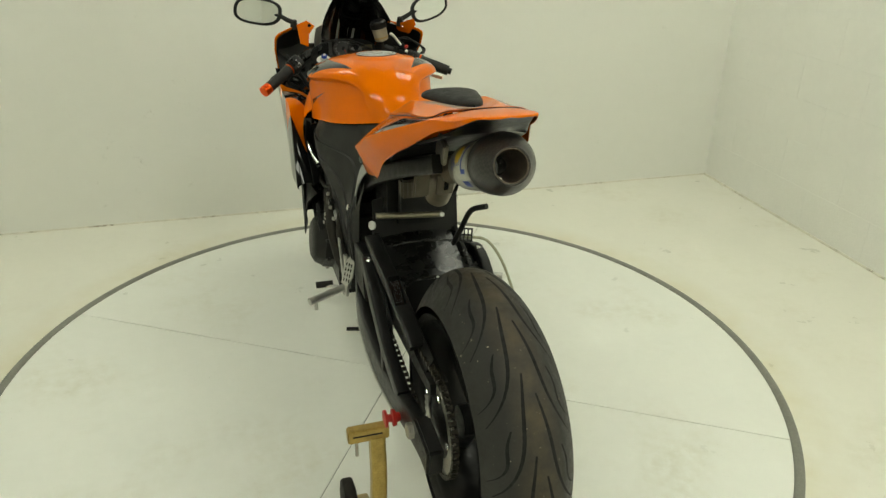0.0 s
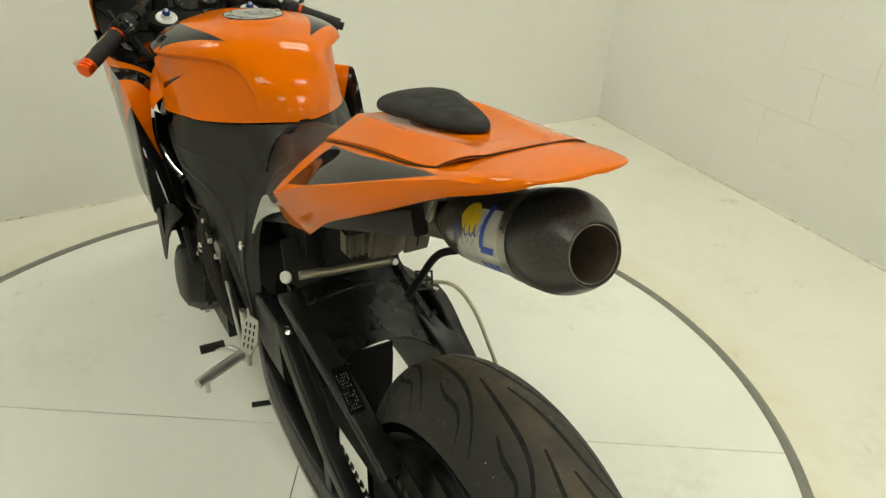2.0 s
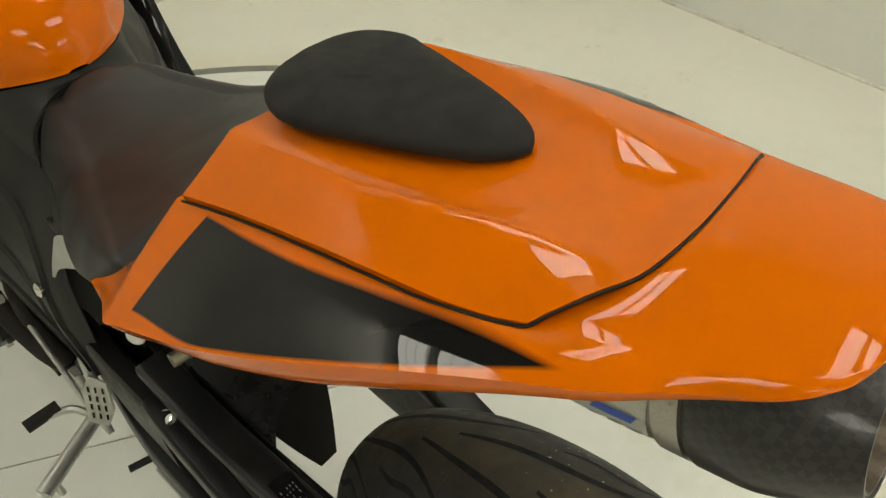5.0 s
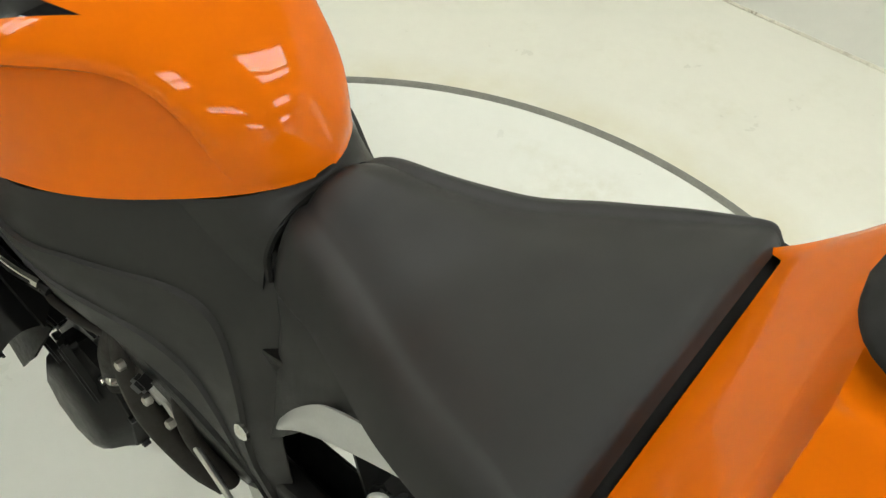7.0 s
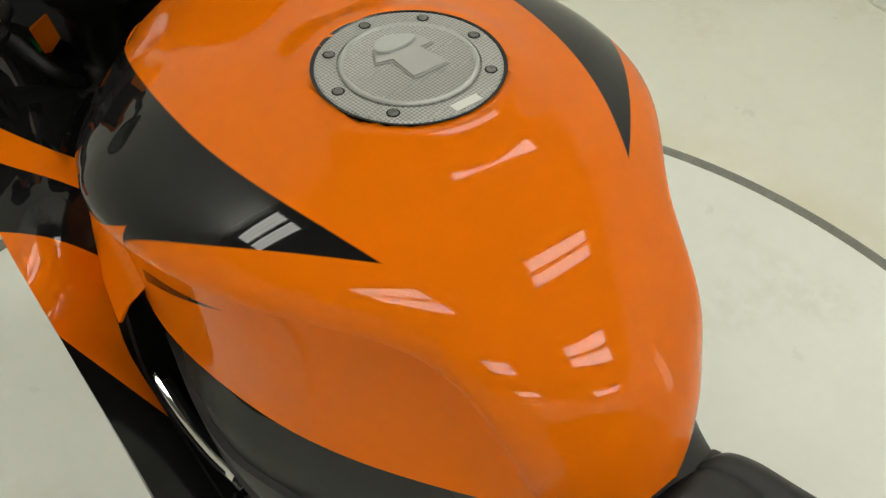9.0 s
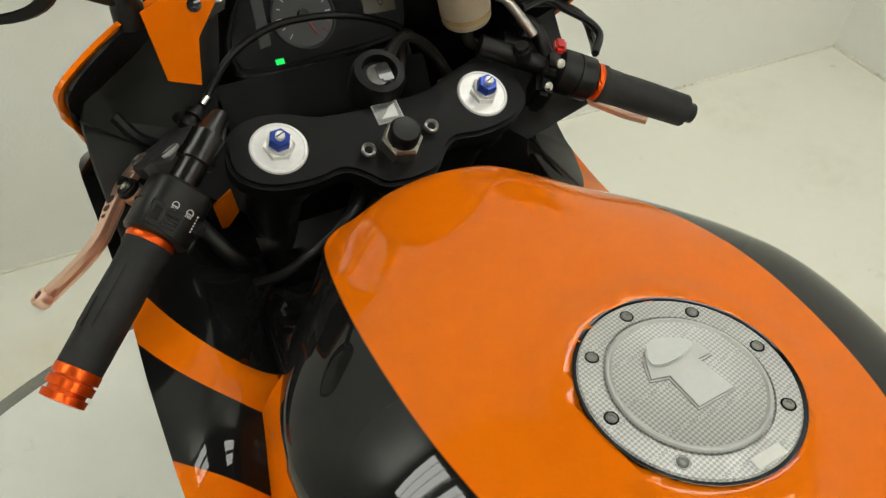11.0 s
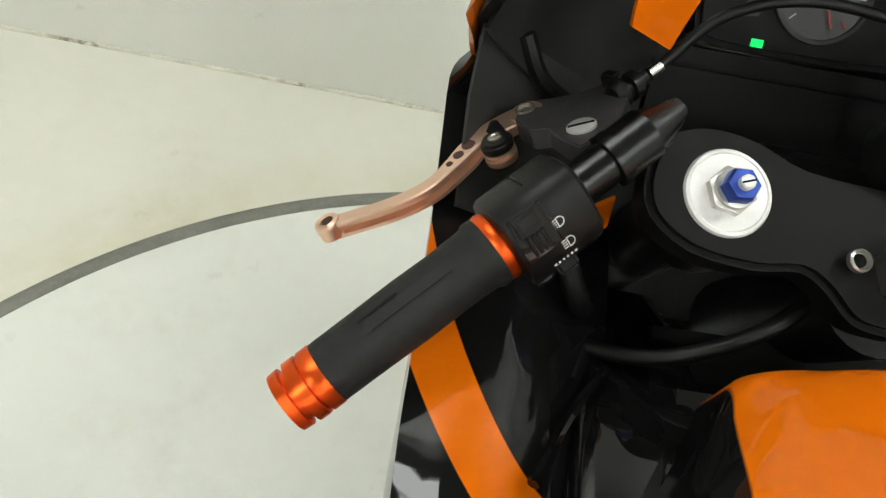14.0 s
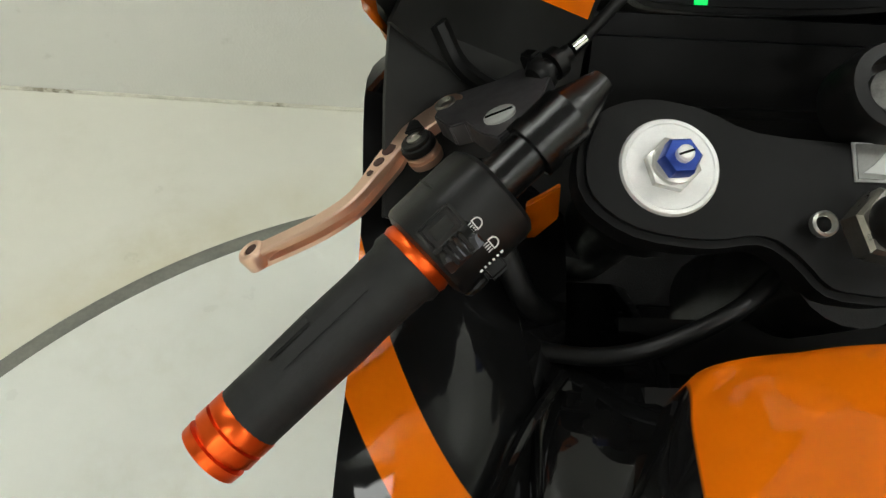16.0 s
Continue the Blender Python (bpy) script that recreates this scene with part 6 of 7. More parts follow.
def slab_of(points, depth):
    """A flat plate with the given corners, extruded by the vector depth."""
    bm = bmesh.new()
    f = bm.faces.new([bm.verts.new(q) for q in points])
    g = bmesh.ops.extrude_face_region(bm, geom=[f])
    bmesh.ops.translate(bm, vec=depth, verts=[q for q in g["geom"] if isinstance(q, bmesh.types.BMVert)])
    bmesh.ops.bevel(bm, geom=bm.edges[:], offset=0.0009, segments=2, affect="EDGES")
    bmesh.ops.recalc_face_normals(bm, faces=bm.faces)
    return bm


# the bar's inner end and the lever perch on it
UPN = Vector((-0.45, 0.33, 0.83)).normalized()
perch = part("lever_perch", lathe(left(0.052)[0], -w, [(0, 0.0125), (0.023, 0.0125), (0.0235, 0.0158), (0.030, 0.0160), (0.0305, 0.0150), (0.050, 0.0152), (0.0505, 0.0142), (0.074, 0.0065), (0.075, 0.003)], 28), cast_black, bike, "black clutch lever perch clamped on the bar")
PLATE = [(-0.218, 1.163, 0.913), (-0.189, 1.162, 0.929), (-0.168, 1.170, 0.937), (-0.163, 1.145, 0.950), (-0.172, 1.117, 0.955), (-0.193, 1.096, 0.953), (-0.201, 1.107, 0.945), (-0.207, 1.122, 0.936), (-0.215, 1.124, 0.930), (-0.223, 1.140, 0.921)]
part("perch_arm", slab_of(PLATE, -UPN * 0.013), plain("perch_grey", (0.040, 0.038, 0.040), 0.42, spec=0.45, vary=0.15, scale=60), perch, "flat black perch arm")
at = Vector((-0.190, 1.117, 0.9465))
part("perch_screw", lathe(at - UPN * 0.001, UPN, [(0, 0.0086), (0.0025, 0.0086), (0.003, 0.0078)], 20), silver_plastic, perch, "bright slotted screw")
part("screw_slot", block((0.0150, 0.0017, 0.0008), frame_of(at + UPN * 0.0021, (0.95, 0.1, 0.4), UPN), 0), gloss_black, perch)
way = (Vector((-0.146, 1.171, 0.949)) - Vector((-0.166, 1.152, 0.944))).normalized()
part("cable_adjuster", lathe(Vector((-0.170, 1.148, 0.943)), way, [(0, 0.007), (0.003, 0.0095), (0.007, 0.0098), (0.008, 0.0062), (0.012, 0.0062), (0.0125, 0.0088), (0.019, 0.0088), (0.0195, 0.0052), (0.026, 0.0050)], 14), satin_black, perch, "black knurled cable adjuster")
part("adjuster_ear", block((0.008, 0.012, 0.010), frame_of((-0.171, 1.160, 0.946), way, UPN), 0.0015), satin_black, perch)
part("cable_ferrule", tube([Vector((-0.146, 1.171, 0.949)) - way * 0.005, Vector((-0.146, 1.171, 0.949)) + way * 0.005], 0.0042, 12), chrome, bike, "bright cable ferrule")
part("clutch_cable", tube([(-0.143, 1.174, 0.950), (-0.105, 1.212, 0.965), (-0.055, 1.226, 0.977), (0.005, 1.222, 0.977), (0.050, 1.222, 0.962), (0.080, 1.230, 0.940), (0.095, 1.245, 0.900)], 0.0036, 10), satin_black, bike, "black clutch cable arching over the instruments")

# clutch lever: a flat drilled head, then a bent blade with a channel along the rider's side
LEVER = [(-0.212, 1.153, 0.921), (-0.226, 1.147, 0.913), (-0.239, 1.140, 0.906), (-0.248, 1.130, 0.902), (-0.256, 1.118, 0.899), (-0.268, 1.106, 0.890), (-0.286, 1.099, 0.878), (-0.306, 1.095, 0.866), (-0.325, 1.091, 0.856)]
pts = flow(LEVER, 48)
pts = [pts[0]] + [(a + 2 * b + c) / 4 for a, b, c in zip(pts, pts[1:], pts[2:])] + [pts[-1]]
FACE = Vector((-0.50, 0.22, 0.84)).normalized()
rows = []
for i, p in enumerate(pts):
    go = (pts[min(i + 1, 47)] - pts[max(i - 1, 0)]).normalized()
    face = (FACE - go * FACE.dot(go)).normalized()
    across = go.cross(face)
    across = across if across.y < 0 else -across
    u = i / 47
    h = 0.0072 + 0.0028 * math.exp(-((u - 0.13) / 0.12) ** 2) - 0.0018 * step(u, 0.35, 0.6)
    d = 0.0070 + 0.0045 * step(u, 0.25, 0.42)
    k = 0.0046 * step(u, 0.28, 0.40) * (1 - step(u, 0.93, 0.97))
    rows.append([p + across * x + face * z for x, z in ((-h, -d), (-h, -0.001), (-h + 0.001, 0), (h - 0.001, 0), (h, -0.001), (h, -0.003), (h - k, -0.0040), (h - k, -d + 0.0038), (h, -d + 0.0026), (h, -d))])
lever = part("clutch_lever", sheet(rows, True, True), champagne, bike, "champagne anodised clutch lever")
end = Vector(LEVER[-1])
part("lever_knob", lathe(end - FACE * 0.0128 + Vector((-0.001, 0, 0)), FACE, [(0, 0.005), (0.002, 0.0082), (0.011, 0.0088), (0.0130, 0.0078), (0.0138, 0.0060), (0.0130, 0.0042), (0.008, 0.0040)], 24), champagne, lever, "rounded lever end with a hole")
hole_mat = material("hole_dark", (0.05, 0.014, 0.008), 0.6)
part("end_hole", lathe(end + FACE * 0.0002, FACE, [(0, 0.0040), (0.0006, 0.0040)], 16), hole_mat, lever, "dark hole")
for i, r in ((17, 0.0046), (21, 0.0036), (24, 0.0024)):
    part("lever_hole", lathe(pts[i] - FACE * 0.0003, FACE, [(0, r), (0.0006, r)], 18), hole_mat, lever, "dark drilled hole")
part("lever_head", lathe(Vector((-0.216, 1.151, 0.9185)) - FACE * 0.007, FACE, [(0, 0.0110), (0.0066, 0.0110), (0.0074, 0.0102)], 24), champagne, lever, "rounded champagne lever head")
part("pivot_bolt", lathe(Vector((-0.216, 1.151, 0.9185)), FACE, [(0, 0.0062), (0.0022, 0.0062), (0.0028, 0.0048), (0.0010, 0.0030)], 18), steel, lever, "steel pivot bolt")
base = Vector((-0.2270, 1.1270, 0.9035))
part("adjuster_ring", lathe(base - FACE * 0.004, FACE, [(0, 0.0098), (0.003, 0.0104), (0.0045, 0.0104), (0.005, 0.0085), (0.0065, 0.0085), (0.007, 0.0102), (0.0085, 0.0102)], 24), champagne, lever, "champagne collar of the reach adjuster")
adj = part("reach_adjuster", lathe(base + FACE * 0.0045, FACE, [(0, 0.009), (0.001, 0.0100), (0.003, 0.0104), (0.005, 0.0100), (0.0055, 0.0088), (0.007, 0.0088), (0.0075, 0.0082)], 24), satin_black, lever, "black reach adjuster knob")
part("adjuster_screw", lathe(base + FACE * 0.0120, FACE, [(0, 0.0044), (0.0012, 0.0044), (0.0015, 0.0026), (0.0006, 0.0020)], 16), steel, adj, "steel adjuster screw")
part("adjuster_tab", slab_of([base + FACE * 0.0125 + Vector(q) for q in ((-0.006, 0.003, 0.001), (0.005, 0.006, 0.003), (0.0005, 0.0165, -0.001), (-0.0035, 0.0155, -0.003))], -FACE * 0.003), satin_black, adj, "small black tab")

# switch box on the left bar: its face looks up and back at the rider
NF = (top * 0.66 - ahead * 0.75).normalized()
VF = (top * 0.75 + ahead * 0.66).normalized()


def face(d, v, n=0.0):
    """A frame on the switch face: metres inward along the bar, up the face, off the face."""
    return frame_of(left(d)[0] + VF * v + NF * (0.0254 + n), -w, NF)


rows = []
for d, k in ((0.003, 0.80), (0.0045, 0.95), (0.007, 1.0), (0.030, 1.0), (0.044, 1.0), (0.049, 0.97), (0.0515, 0.86), (0.052, 0.60)):
    run = []
    for j in range(48):
        q = 2 * math.pi * j / 48
        cs, sn = math.cos(q), math.sin(q)
        run.append(left(d)[0] + VF * (0.0255 * k * math.copysign(abs(cs) ** 0.72, cs) - 0.001) + NF * (0.0254 * k * math.copysign(abs(sn) ** (0.60 if sn > 0 else 0.9), sn)))
    rows.append(run)
box = part("switch_box", sheet(rows, True, True), satin_black, bike, "black handlebar switch box with white symbols")
part("box_seam", lathe(left(0.0265)[0], -w, [(0, 0.0262), (0.0008, 0.0262)], 40), gloss_black, box)
part("rocker_frame", block((0.0205, 0.0270, 0.0012), face(0.0165, 0.0070, 0.0001), 0.0004), gloss_black, box, "black recess round the rocker switch")
part("dip_switch", block((0.0175, 0.0130, 0.0032), face(0.0165, 0.0145, 0.0006), 0.0012, segments=3), satin_black, box, "black rocker switch")
part("switch_hollow", block((0.0110, 0.0070, 0.0006), face(0.0165, 0.0145, 0.0021), 0.0002), gloss_black, box)
for k in range(4):
    part("switch_rib", block((0.0020, 0.0115, 0.0016), face(0.0118 + 0.0030 * k, 0.0010, 0.0012), 0.0004), satin_black, box)
part("turn_switch", block((0.0120, 0.0100, 0.0120), face(0.0235, -0.0225, -0.007) @ Matrix.Rotation(-0.5, 4, "X"), 0.002, segments=3), satin_black, box, "black push button")
part("horn_button", lathe(left(0.013)[0] - VF * 0.022 + NF * 0.008, -VF + NF * 0.3, [(0, 0.008), (0.006, 0.008), (0.008, 0.006)], 18), satin_black, box, "round black horn button")
for v in (0.0036, -0.0091):
    sym = face(0.0300, v, 0.0004)
    bm = bmesh.new()
    pts2 = [Vector((0.0026 * math.cos(q), 0.0026 * math.sin(q), 0)) for q in np.linspace(-math.pi / 2, math.pi / 2, 9)]
    ring2 = [Vector((-0.0012, 0.0026, 0))] + [Vector((-0.0012, -0.0026, 0))] + pts2
    for q, r in zip(ring2, ring2[1:] + ring2[:1]):
        mid, gap = (q + r) / 2, r - q
        block((gap.length + 0.0005, 0.0006, 0.0003), sym @ Matrix.Translation(mid) @ Matrix.Rotation(math.atan2(gap.y, gap.x), 4, "Z"), 0, bm)
    part("lamp_symbol", bm, white_print, box, "white headlamp symbol", smooth=False)
    bm = bmesh.new()
    for k in range(4):
        block((0.0026, 0.0005, 0.0003), sym @ Matrix.Translation((-0.0032, -0.0021 + 0.0014 * k, 0)), 0, bm)
    part("symbol_rays", bm, white_print, box, smooth=False)
bm = bmesh.new()
for k in range(6):
    block((0.0016 if k in (0, 5) else 0.0011, 0.0011, 0.0003), face(0.0175 + 0.0026 * k, -0.0165, -0.0012), 0, bm)
part("print_bars", bm, white_print, box, "tiny unreadable white print", smooth=False)
# raised panels on the grip
gw = flip(WAY, -1)
GR = frame_of(flip(IN, -1) + gw * 0.052 + top * 0.0018, gw, top)
for x0, y0, lng in ((0.0, 0.0, 0.052), (0.016, -0.008, 0.026)):
    part("grip_panel", block((lng, 0.0075, 0.0016), GR @ Matrix.Translation((x0, y0, 0.0160 if y0 == 0 else 0.0146)) @ Matrix.Rotation(-y0 * 60, 4, "X"), 0.0007), grip_rubber, bike, "raised panel moulded in the grip")

# hoses and wiring by the left fork
part("wiring_sleeve", tube([left(0.030, -0.026, 0.0)[0], left(0.045, -0.040, 0.010)[0], (-0.168, 1.060, 0.862), (-0.148, 1.068, 0.832)], 0.0075, 10), satin_black, bike, "black wiring sleeve")
part("front_hose", tube([(-0.165, 1.045, 0.832), (-0.130, 1.032, 0.850), (-0.100, 1.030, 0.868), (-0.060, 1.045, 0.882), (-0.030, 1.070, 0.885)], 0.0055, 10), satin_black, bike, "black rubber hose ahead of the tank")
part("inner_fairing", slab_of([(-0.166, 1.118, 0.872), (-0.144, 1.134, 0.872), (-0.141, 1.130, 0.845), (-0.162, 1.112, 0.840)], Vector((0, 0.004, 0))), orange_paint, bike, "orange inner edge of the fairing behind the fork")
for side in (-1, 1):
    part("air_duct", beam([(side * 0.118, 1.10, 0.74), (side * 0.122, 1.03, 0.79), (side * 0.128, 0.96, 0.815), (side * 0.135, 0.89, 0.82)], 0.085, 0.09, bmesh.new()), gloss_black, bike, "black air duct beside the tank")
    part("inner_shroud", thick(sheet([[Vector((side * x, y, z)) for z in (0.50, 0.65, 0.79)] for x, y in ((0.235, 0.83), (0.19, 0.84), (0.14, 0.86), (0.09, 0.88))]), 0.004), engine_black, bike, "black shroud behind the fairing")

part("airbox_front", block((0.30, 0.21, 0.16), pose(0, 0.985, 0.756, 20, 0, 0), 0.045, segments=5), yoke_black, bike, "black airbox below the tank's front")
# ---------------------------------------------------------------- right controls
RA, RW = Vector((0.232, 1.080, 0.926)), Vector((0.080, -0.040, -0.028)).normalized()
housing = part("throttle_box", lathe(RA - RW * 0.004, -RW, [(0, 0.019), (0.003, 0.0225), (0.020, 0.0230), (0.0205, 0.0215), (0.0225, 0.0215), (0.023, 0.0230), (0.040, 0.0225), (0.046, 0.014)], 32), satin_black, bike, "black throttle housing")
part("kill_switch", block((0.012, 0.016, 0.010), frame_of(Vector((0.187, 1.092, 0.972)), RW, (0, -0.3, 1)), 0.003), red_plastic, housing, "red kill switch")
part("switch_body", block((0.034, 0.030, 0.036), frame_of(Vector((0.190, 1.101, 0.938)), RW, (0, -0.45, 0.9)), 0.007, segments=3), satin_black, housing)
for at in ((0.184, 1.084, 0.958), (0.174, 1.084, 0.934)):
    part("housing_screw", lathe(at, (-0.1, -0.9, 0.4), [(0, 0.0048), (0.003, 0.0048), (0.0035, 0.003)], 12), steel, housing, "small steel screw")
part("cable_elbow", tube([(0.186, 1.108, 0.952), (0.183, 1.122, 0.968), (0.176, 1.132, 0.978), (0.160, 1.138, 0.984)], 0.0075, 12), satin_black, bike, "black cable elbow")
part("cable_socket", lathe((0.158, 1.112, 0.955), (-0.25, -0.1, 1), [(0, 0.009), (0.010, 0.009), (0.011, 0.007), (0.016, 0.007)], 14), satin_black, bike, "black cable socket")
for off in (0.0, 0.010):
    part("throttle_cable", tube([(0.170, 1.140 + off, 0.992), (0.200, 1.144 + off, 0.994 - off), (0.226, 1.141 + off, 0.979), (0.255, 1.134 + off, 0.962), (0.262, 1.120 + off, 0.952 - off), (0.243, 1.100, 0.946)], 0.0042, 8), satin_black, bike, "black throttle cable")
part("master_cylinder", tube([Vector((0.206, 1.118, 0.938)), Vector((0.148, 1.140, 0.955))], 0.0145, 18), satin_black, bike, "black brake master cylinder")
part("perch_clamp", block((0.018, 0.034, 0.040), frame_of(Vector((0.176, 1.098, 0.920)), RW, (0, -0.4, 0.9)), 0.005), satin_black, bike, "black brake lever clamp")
part("brake_lever", tube([(0.190, 1.150, 0.925), (0.215, 1.150, 0.905), (0.250, 1.125, 0.880), (0.29, 1.09, 0.865), (0.315, 1.07, 0.860)], 0.006, 10), champagne, bike, "champagne anodised brake lever")
RES = Vector((0.113, 1.150, 0.985))
UPRIGHT = Vector((-0.24, -0.02, 1)).normalized()
pot_mat = plain("cloudy_plastic", (0.30, 0.265, 0.195), 0.35, vary=0.12, scale=50)
pot = part("reservoir", lathe(RES, UPRIGHT, [(0, 0.016), (0.004, 0.0235), (0.006, 0.0245), (0.048, 0.0260)], 36), pot_mat, bike, "cloudy brake fluid reservoir")
lid = part("lid", lathe(RES + UPRIGHT * 0.046, UPRIGHT, [(0, 0.0275), (0.003, 0.0288), (0.020, 0.0284), (0.025, 0.024), (0.026, 0.010)], 36), satin_black, pot, "black screw lid")
side_way = UPRIGHT.cross(Vector((0, 1, 0))).normalized()
for k in range(24):
    a = 2 * math.pi * k / 24
    out = side_way * math.cos(a) + UPRIGHT.cross(side_way) * math.sin(a)
    part("lid_rib", block((0.0022, 0.0022, 0.015), frame_of(RES + UPRIGHT * 0.0575 + out * 0.0286, side_way, UPRIGHT), 0.0005, segments=1), satin_black, lid)
part("fluid", lathe(RES + UPRIGHT * 0.002, UPRIGHT, [(0, 0.0165), (0.003, 0.0240), (0.014, 0.0252)], 36), plain("fluid_amber", (0.30, 0.20, 0.07), 0.3, vary=0.1, scale=50), pot, "amber brake fluid")
part("reservoir_bracket", tube([(0.140, 1.142, 1.010), (0.150, 1.139, 1.004), (0.165, 1.128, 0.985), (0.174, 1.120, 0.972)], 0.005, 10), alloy, bike, "bright bent bracket")
part("reservoir_hose", tube([RES, RES + Vector((0.004, 0.0, -0.022)), Vector((0.135, 1.15, 0.952)), Vector((0.150, 1.142, 0.955))], 0.006, 10), rubber, bike, "short black fluid hose")
for k, pts in enumerate(([(0.02, 1.16, 0.93), (0.06, 1.19, 0.955), (0.10, 1.20, 0.93), (0.13, 1.18, 0.88)], [(0.05, 1.17, 0.92), (0.08, 1.22, 0.94), (0.12, 1.23, 0.90)])):
    part("wiring_loop", tube(pts, 0.006, 8), rubber, bike, "black wiring loop")

# front wheel and mudguard, hidden behind the fairing
FRONT = Vector((0, 1.30, 0.312))
fw = part("front_wheel", ring_body(FRONT, [(-0.05, 0.218), (-0.05, 0.226), (-0.02, 0.2), (0.02, 0.2), (0.05, 0.226), (0.05, 0.218), (0.02, 0.19), (-0.02, 0.19), (-0.05, 0.218)]), satin_black, bike, "black cast front wheel")
part("tyre", ring_body(FRONT, tyre_profile(0.062, 0.312, 0.222)), rubber, fw, "black front tyre")
bm = bmesh.new()
for i in range(5):
    a = 2 * math.pi * i / 5
    d = Vector((0, math.cos(a), math.sin(a)))
    tube([FRONT + d * 0.02, FRONT + d * 0.2], 0.015, 8, bm)
part("spoke_set", bm, satin_black, fw)
for side in (-1, 1):
    part("fork_leg", tube([head(side * 0.104, 0.038, -0.40), Vector((side * 0.09, 1.29, 0.33))], 0.022, 16), engine_black, bike, "black fork leg")

# ---------------------------------------------------------------- paddock stand
stand = thing("paddock_stand", (-0.2, -0.16, 0), "gold painted rear paddock stand holding the rear wheel up", "paddock stand")
for side in (-1, 1):
    x = -0.215 if side < 0 else 0.180
    part("cradle", block((0.095 if side < 0 else 0.05, 0.026, 0.034), pose(side * 0.235 if side < 0 else 0.190, -0.165, 0.356), 0.003), gold_paint, stand, "gold steel cradle with a slot")
    part("cradle_slot", block((0.070 if side < 0 else 0.03, 0.027, 0.006), pose(side * 0.238 if side < 0 else 0.190, -0.165, 0.358), 0.001), gloss_black, stand)
    part("cradle_pin", lathe((side * 0.262 if side < 0 else 0.200, -0.165, 0.34), (0, 0, -1), [(0, 0.004), (0.045, 0.004)], 8), steel, stand)
    part("upright", beam([(x, -0.165, 0.345), (x, -0.175, 0.24), (x + side * 0.01, -0.215, 0.15), (x + side * 0.02, -0.30, 0.06)], 0.036, 0.036, bmesh.new()), gold_paint, stand, "scuffed gold square upright")
    part("foot_arm", beam([(x + side * 0.01, -0.20, 0.17), (x + side * 0.02, -0.12, 0.09), (x + side * 0.02, -0.06, 0.055)], 0.03, 0.03, bmesh.new()), gold_paint, stand)
    wheel_ob = part("stand_wheel", lathe((x + side * 0.035, -0.05, 0.055), (side, 0, 0), [(0, 0.035), (0.004, 0.052), (0.010, 0.055), (0.026, 0.055), (0.032, 0.052), (0.036, 0.035)], 28), rubber, stand, "black rubber stand wheel")
part("rear_bar", tube([(-0.235, -0.30, 0.045), (-0.24, -0.44, 0.032), (0.0, -0.50, 0.03), (0.24, -0.44, 0.032), (0.235, -0.30, 0.045)], 0.018, 12), gold_paint, stand, "gold steel bar of the stand")
part("red_sleeve", tube([(-0.236, -0.31, 0.047), (-0.24, -0.36, 0.040)], 0.022, 12), red_plastic, stand, "red sleeve on the stand")

# chain guard and the linings that close the view through the bike
part("chain_guard", thick(sheet([[Vector((SPX - 0.014 + 0.02 * v, y, z0 + (z1 - z0) * v)) for v in np.linspace(0, 1, 4)] for y, z0, z1 in ((0.42, 0.44, 0.585), (0.30, 0.45, 0.60), (0.15, 0.475, 0.595), (0.0, 0.495, 0.57), (-0.12, 0.505, 0.56), (-0.20, 0.515, 0.55))]), 0.003), satin_black, bike, "black plastic chain guard")

# ---------------------------------------------------------------- hoses and fittings on the engine's left side
for pts, r in (([(-0.135, 0.60, 0.72), (-0.178, 0.622, 0.63), (-0.180, 0.66, 0.52), (-0.170, 0.70, 0.42)], 0.014), ([(-0.125, 0.575, 0.71), (-0.168, 0.592, 0.62), (-0.172, 0.63, 0.53), (-0.165, 0.66, 0.43)], 0.011)):
    hose = part("engine_hose", tube(pts, r, 14), rubber, bike, "thick black rubber hose by the engine")
    a, b = Vector(pts[1]), Vector(pts[2])
    part("hose_clip", lathe(a.lerp(b, 0.75), (b - a), [(0, r + 0.0005), (0, r + 0.002), (0.008, r + 0.002), (0.008, r + 0.0005)], 20), steel, hose, "steel hose clip")
part("breather_loop", tube([(-0.130, 0.560, 0.665), (-0.168, 0.580, 0.625), (-0.178, 0.590, 0.570), (-0.172, 0.570, 0.525), (-0.160, 0.535, 0.520)], 0.008, 12), rubber, bike, "black breather hose in a loop")
for at, size in (((-0.184, 0.560, 0.628), (0.016, 0.020, 0.026)), ((-0.182, 0.800, 0.520), (0.020, 0.034, 0.030)), ((-0.186, 0.770, 0.610), (0.018, 0.040, 0.024)), ((-0.180, 0.660, 0.625), (0.014, 0.028, 0.020))):
    plug = part("connector", block(size, pose(*at, 35, 0, 10), 0.004), satin_black, bike, "black plastic wiring connector")
for at in ((-0.186, 0.545, 0.618), (-0.182, 0.520, 0.592), (-0.186, 0.580, 0.648), (-0.188, 0.635, 0.560), (-0.183, 0.815, 0.455), (-0.183, 0.79, 0.40)):
    part("engine_bolt", hexagon(at, (-1, 0, 0.25), 0.0062, 0.008), steel, bike, "dull steel bolt")
part("wiring_run", tube([(-0.170, 0.80, 0.66), (-0.190, 0.74, 0.650), (-0.186, 0.68, 0.640), (-0.178, 0.62, 0.655), (-0.160, 0.56, 0.67)], 0.0055, 10), rubber, bike, "black wiring run under the cover")

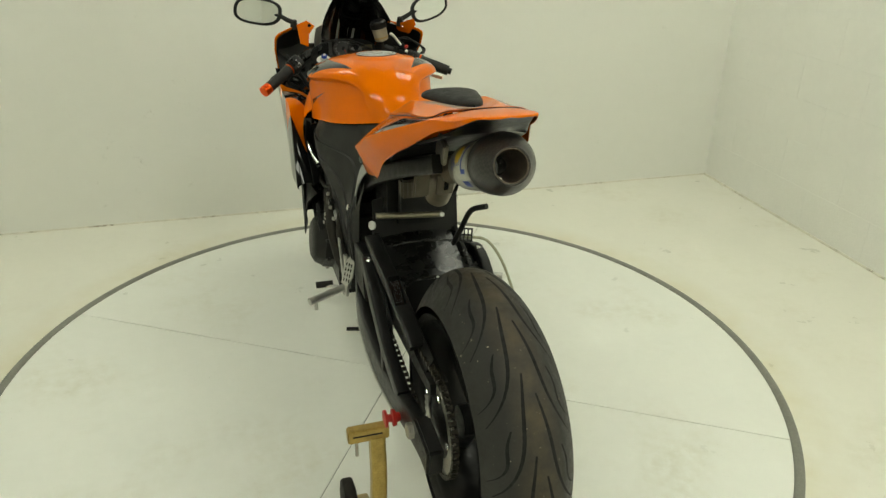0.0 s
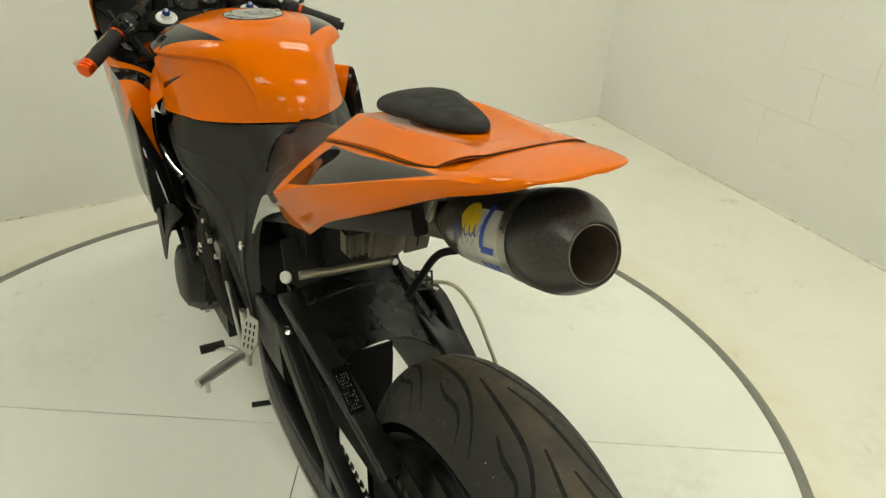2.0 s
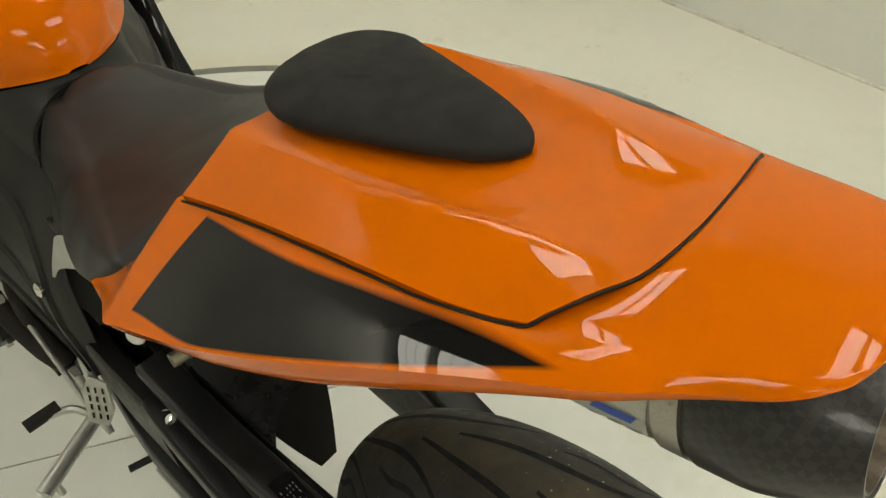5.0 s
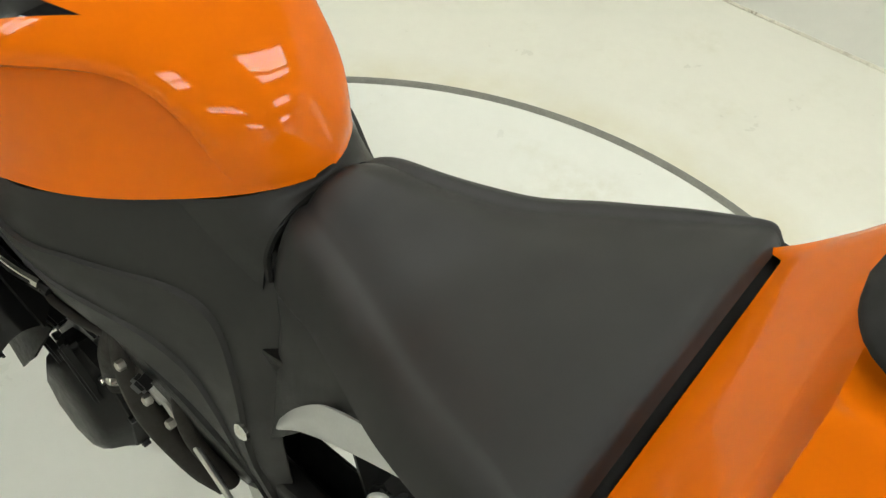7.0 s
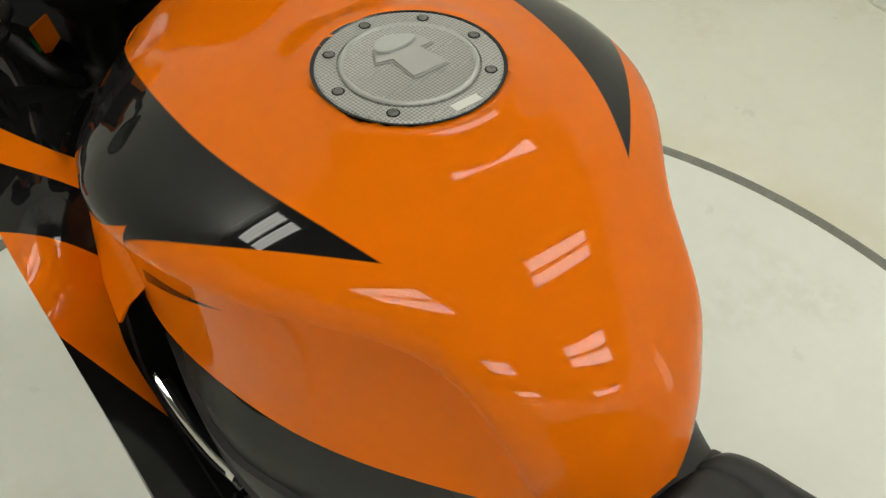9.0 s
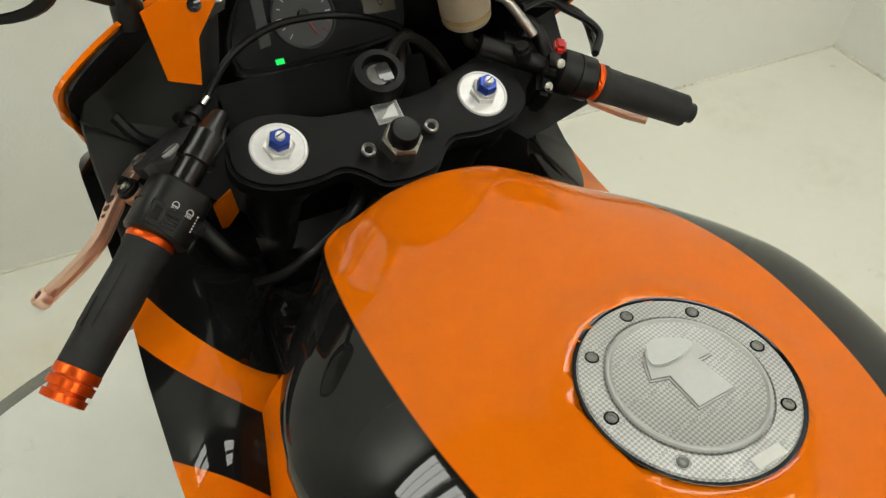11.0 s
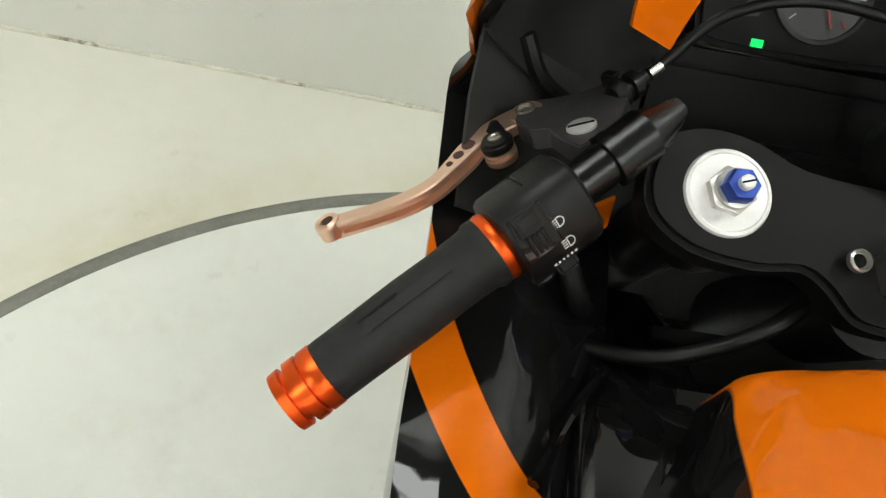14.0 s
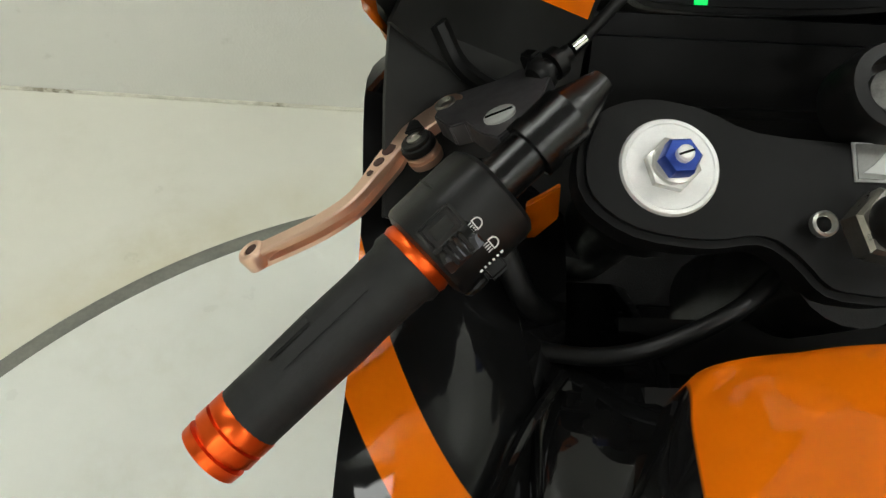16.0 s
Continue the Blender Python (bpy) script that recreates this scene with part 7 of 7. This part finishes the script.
# stay and fittings on the far side, below the silencer
part("exhaust_stay", tube([(0.060, 0.14, 0.655), (0.073, 0.12, 0.703), (0.085, 0.085, 0.765), (0.112, 0.05, 0.788)], 0.007, 12), satin_black, bike, "black steel silencer stay")
clip = part("hose_holder", block((0.030, 0.022, 0.026), pose(0.177, 0.279, 0.562, 0, 0, 15), 0.005), satin_black, bike, "black ribbed hose holder")
for k in range(3):
    part("holder_slot", block((0.005, 0.002, 0.014), pose(0.168 + 0.009 * k, 0.2675, 0.564 - 0.0 * k, 0, 0, 15), 0.0005), white_print, clip)

# black shroud between the forks that closes the gap ahead of the tank
part("fork_shroud", block((0.150, 0.012, 0.15), pose(0.0, 1.195, 0.795, -12, 0, 0), 0.005), engine_black, bike, "black plastic shroud between the forks")

# ---------------------------------------------------------------- blocks of the right-hand wall, pieces last
bead_mat = plain("wall_foot_dirt", (0.70, 0.68, 0.58), 0.7, vary=0.2, scale=14)
old = bsdf(bead_mat).inputs["Base Color"].links[0].from_socket
chips = both(bead_mat, noise_fac(bead_mat, 5, 0.52, 0.60), noise_fac(bead_mat, 45, 0.45, 0.60))
wire(bead_mat, mix_colour(bead_mat, chips, old, (0.26, 0.23, 0.16)), bsdf(bead_mat).inputs["Base Color"])
bm = bmesh.new()
tube([ROOM @ Vector((LEFT, FAR - 0.002, 0.002)), ROOM @ Vector((RIGHT, FAR - 0.002, 0.002))], 0.005, 6, bm)
tube([ROOM @ Vector((RIGHT - 0.002, FAR, 0.002)), ROOM @ Vector((RIGHT - 0.002, NEAR, 0.002))], 0.007, 6, bm)
tagged(part("trim", bm, bead_mat), "dirty sealant line where the walls meet the floor", "trim", kind="structure")

LONG, TALL = 0.40, 0.20
shapes = {}


def block_mesh(length):
    key = round(length, 3)
    if key not in shapes:
        bm = block((0.02, length - 0.0008, TALL - 0.0008), Matrix(), 0.0007, segments=1)
        me = bpy.data.meshes.new("wall_block")
        bm.to_mesh(me)
        bm.free()
        me.materials.append(block_mat)
        shapes[key] = me
    return shapes[key]


for row in range(12):
    y = FAR
    first = LONG if row % 2 == 0 else LONG / 2
    while y > -1.0:
        length = first if y == FAR else LONG
        ob = new("wall_block", block_mesh(length))
        ob.parent = wall_right
        ob.matrix_basis = ROOM @ Matrix.Translation((RIGHT + 0.0112, y - length / 2, TALL * (row + 0.5)))
        y -= length
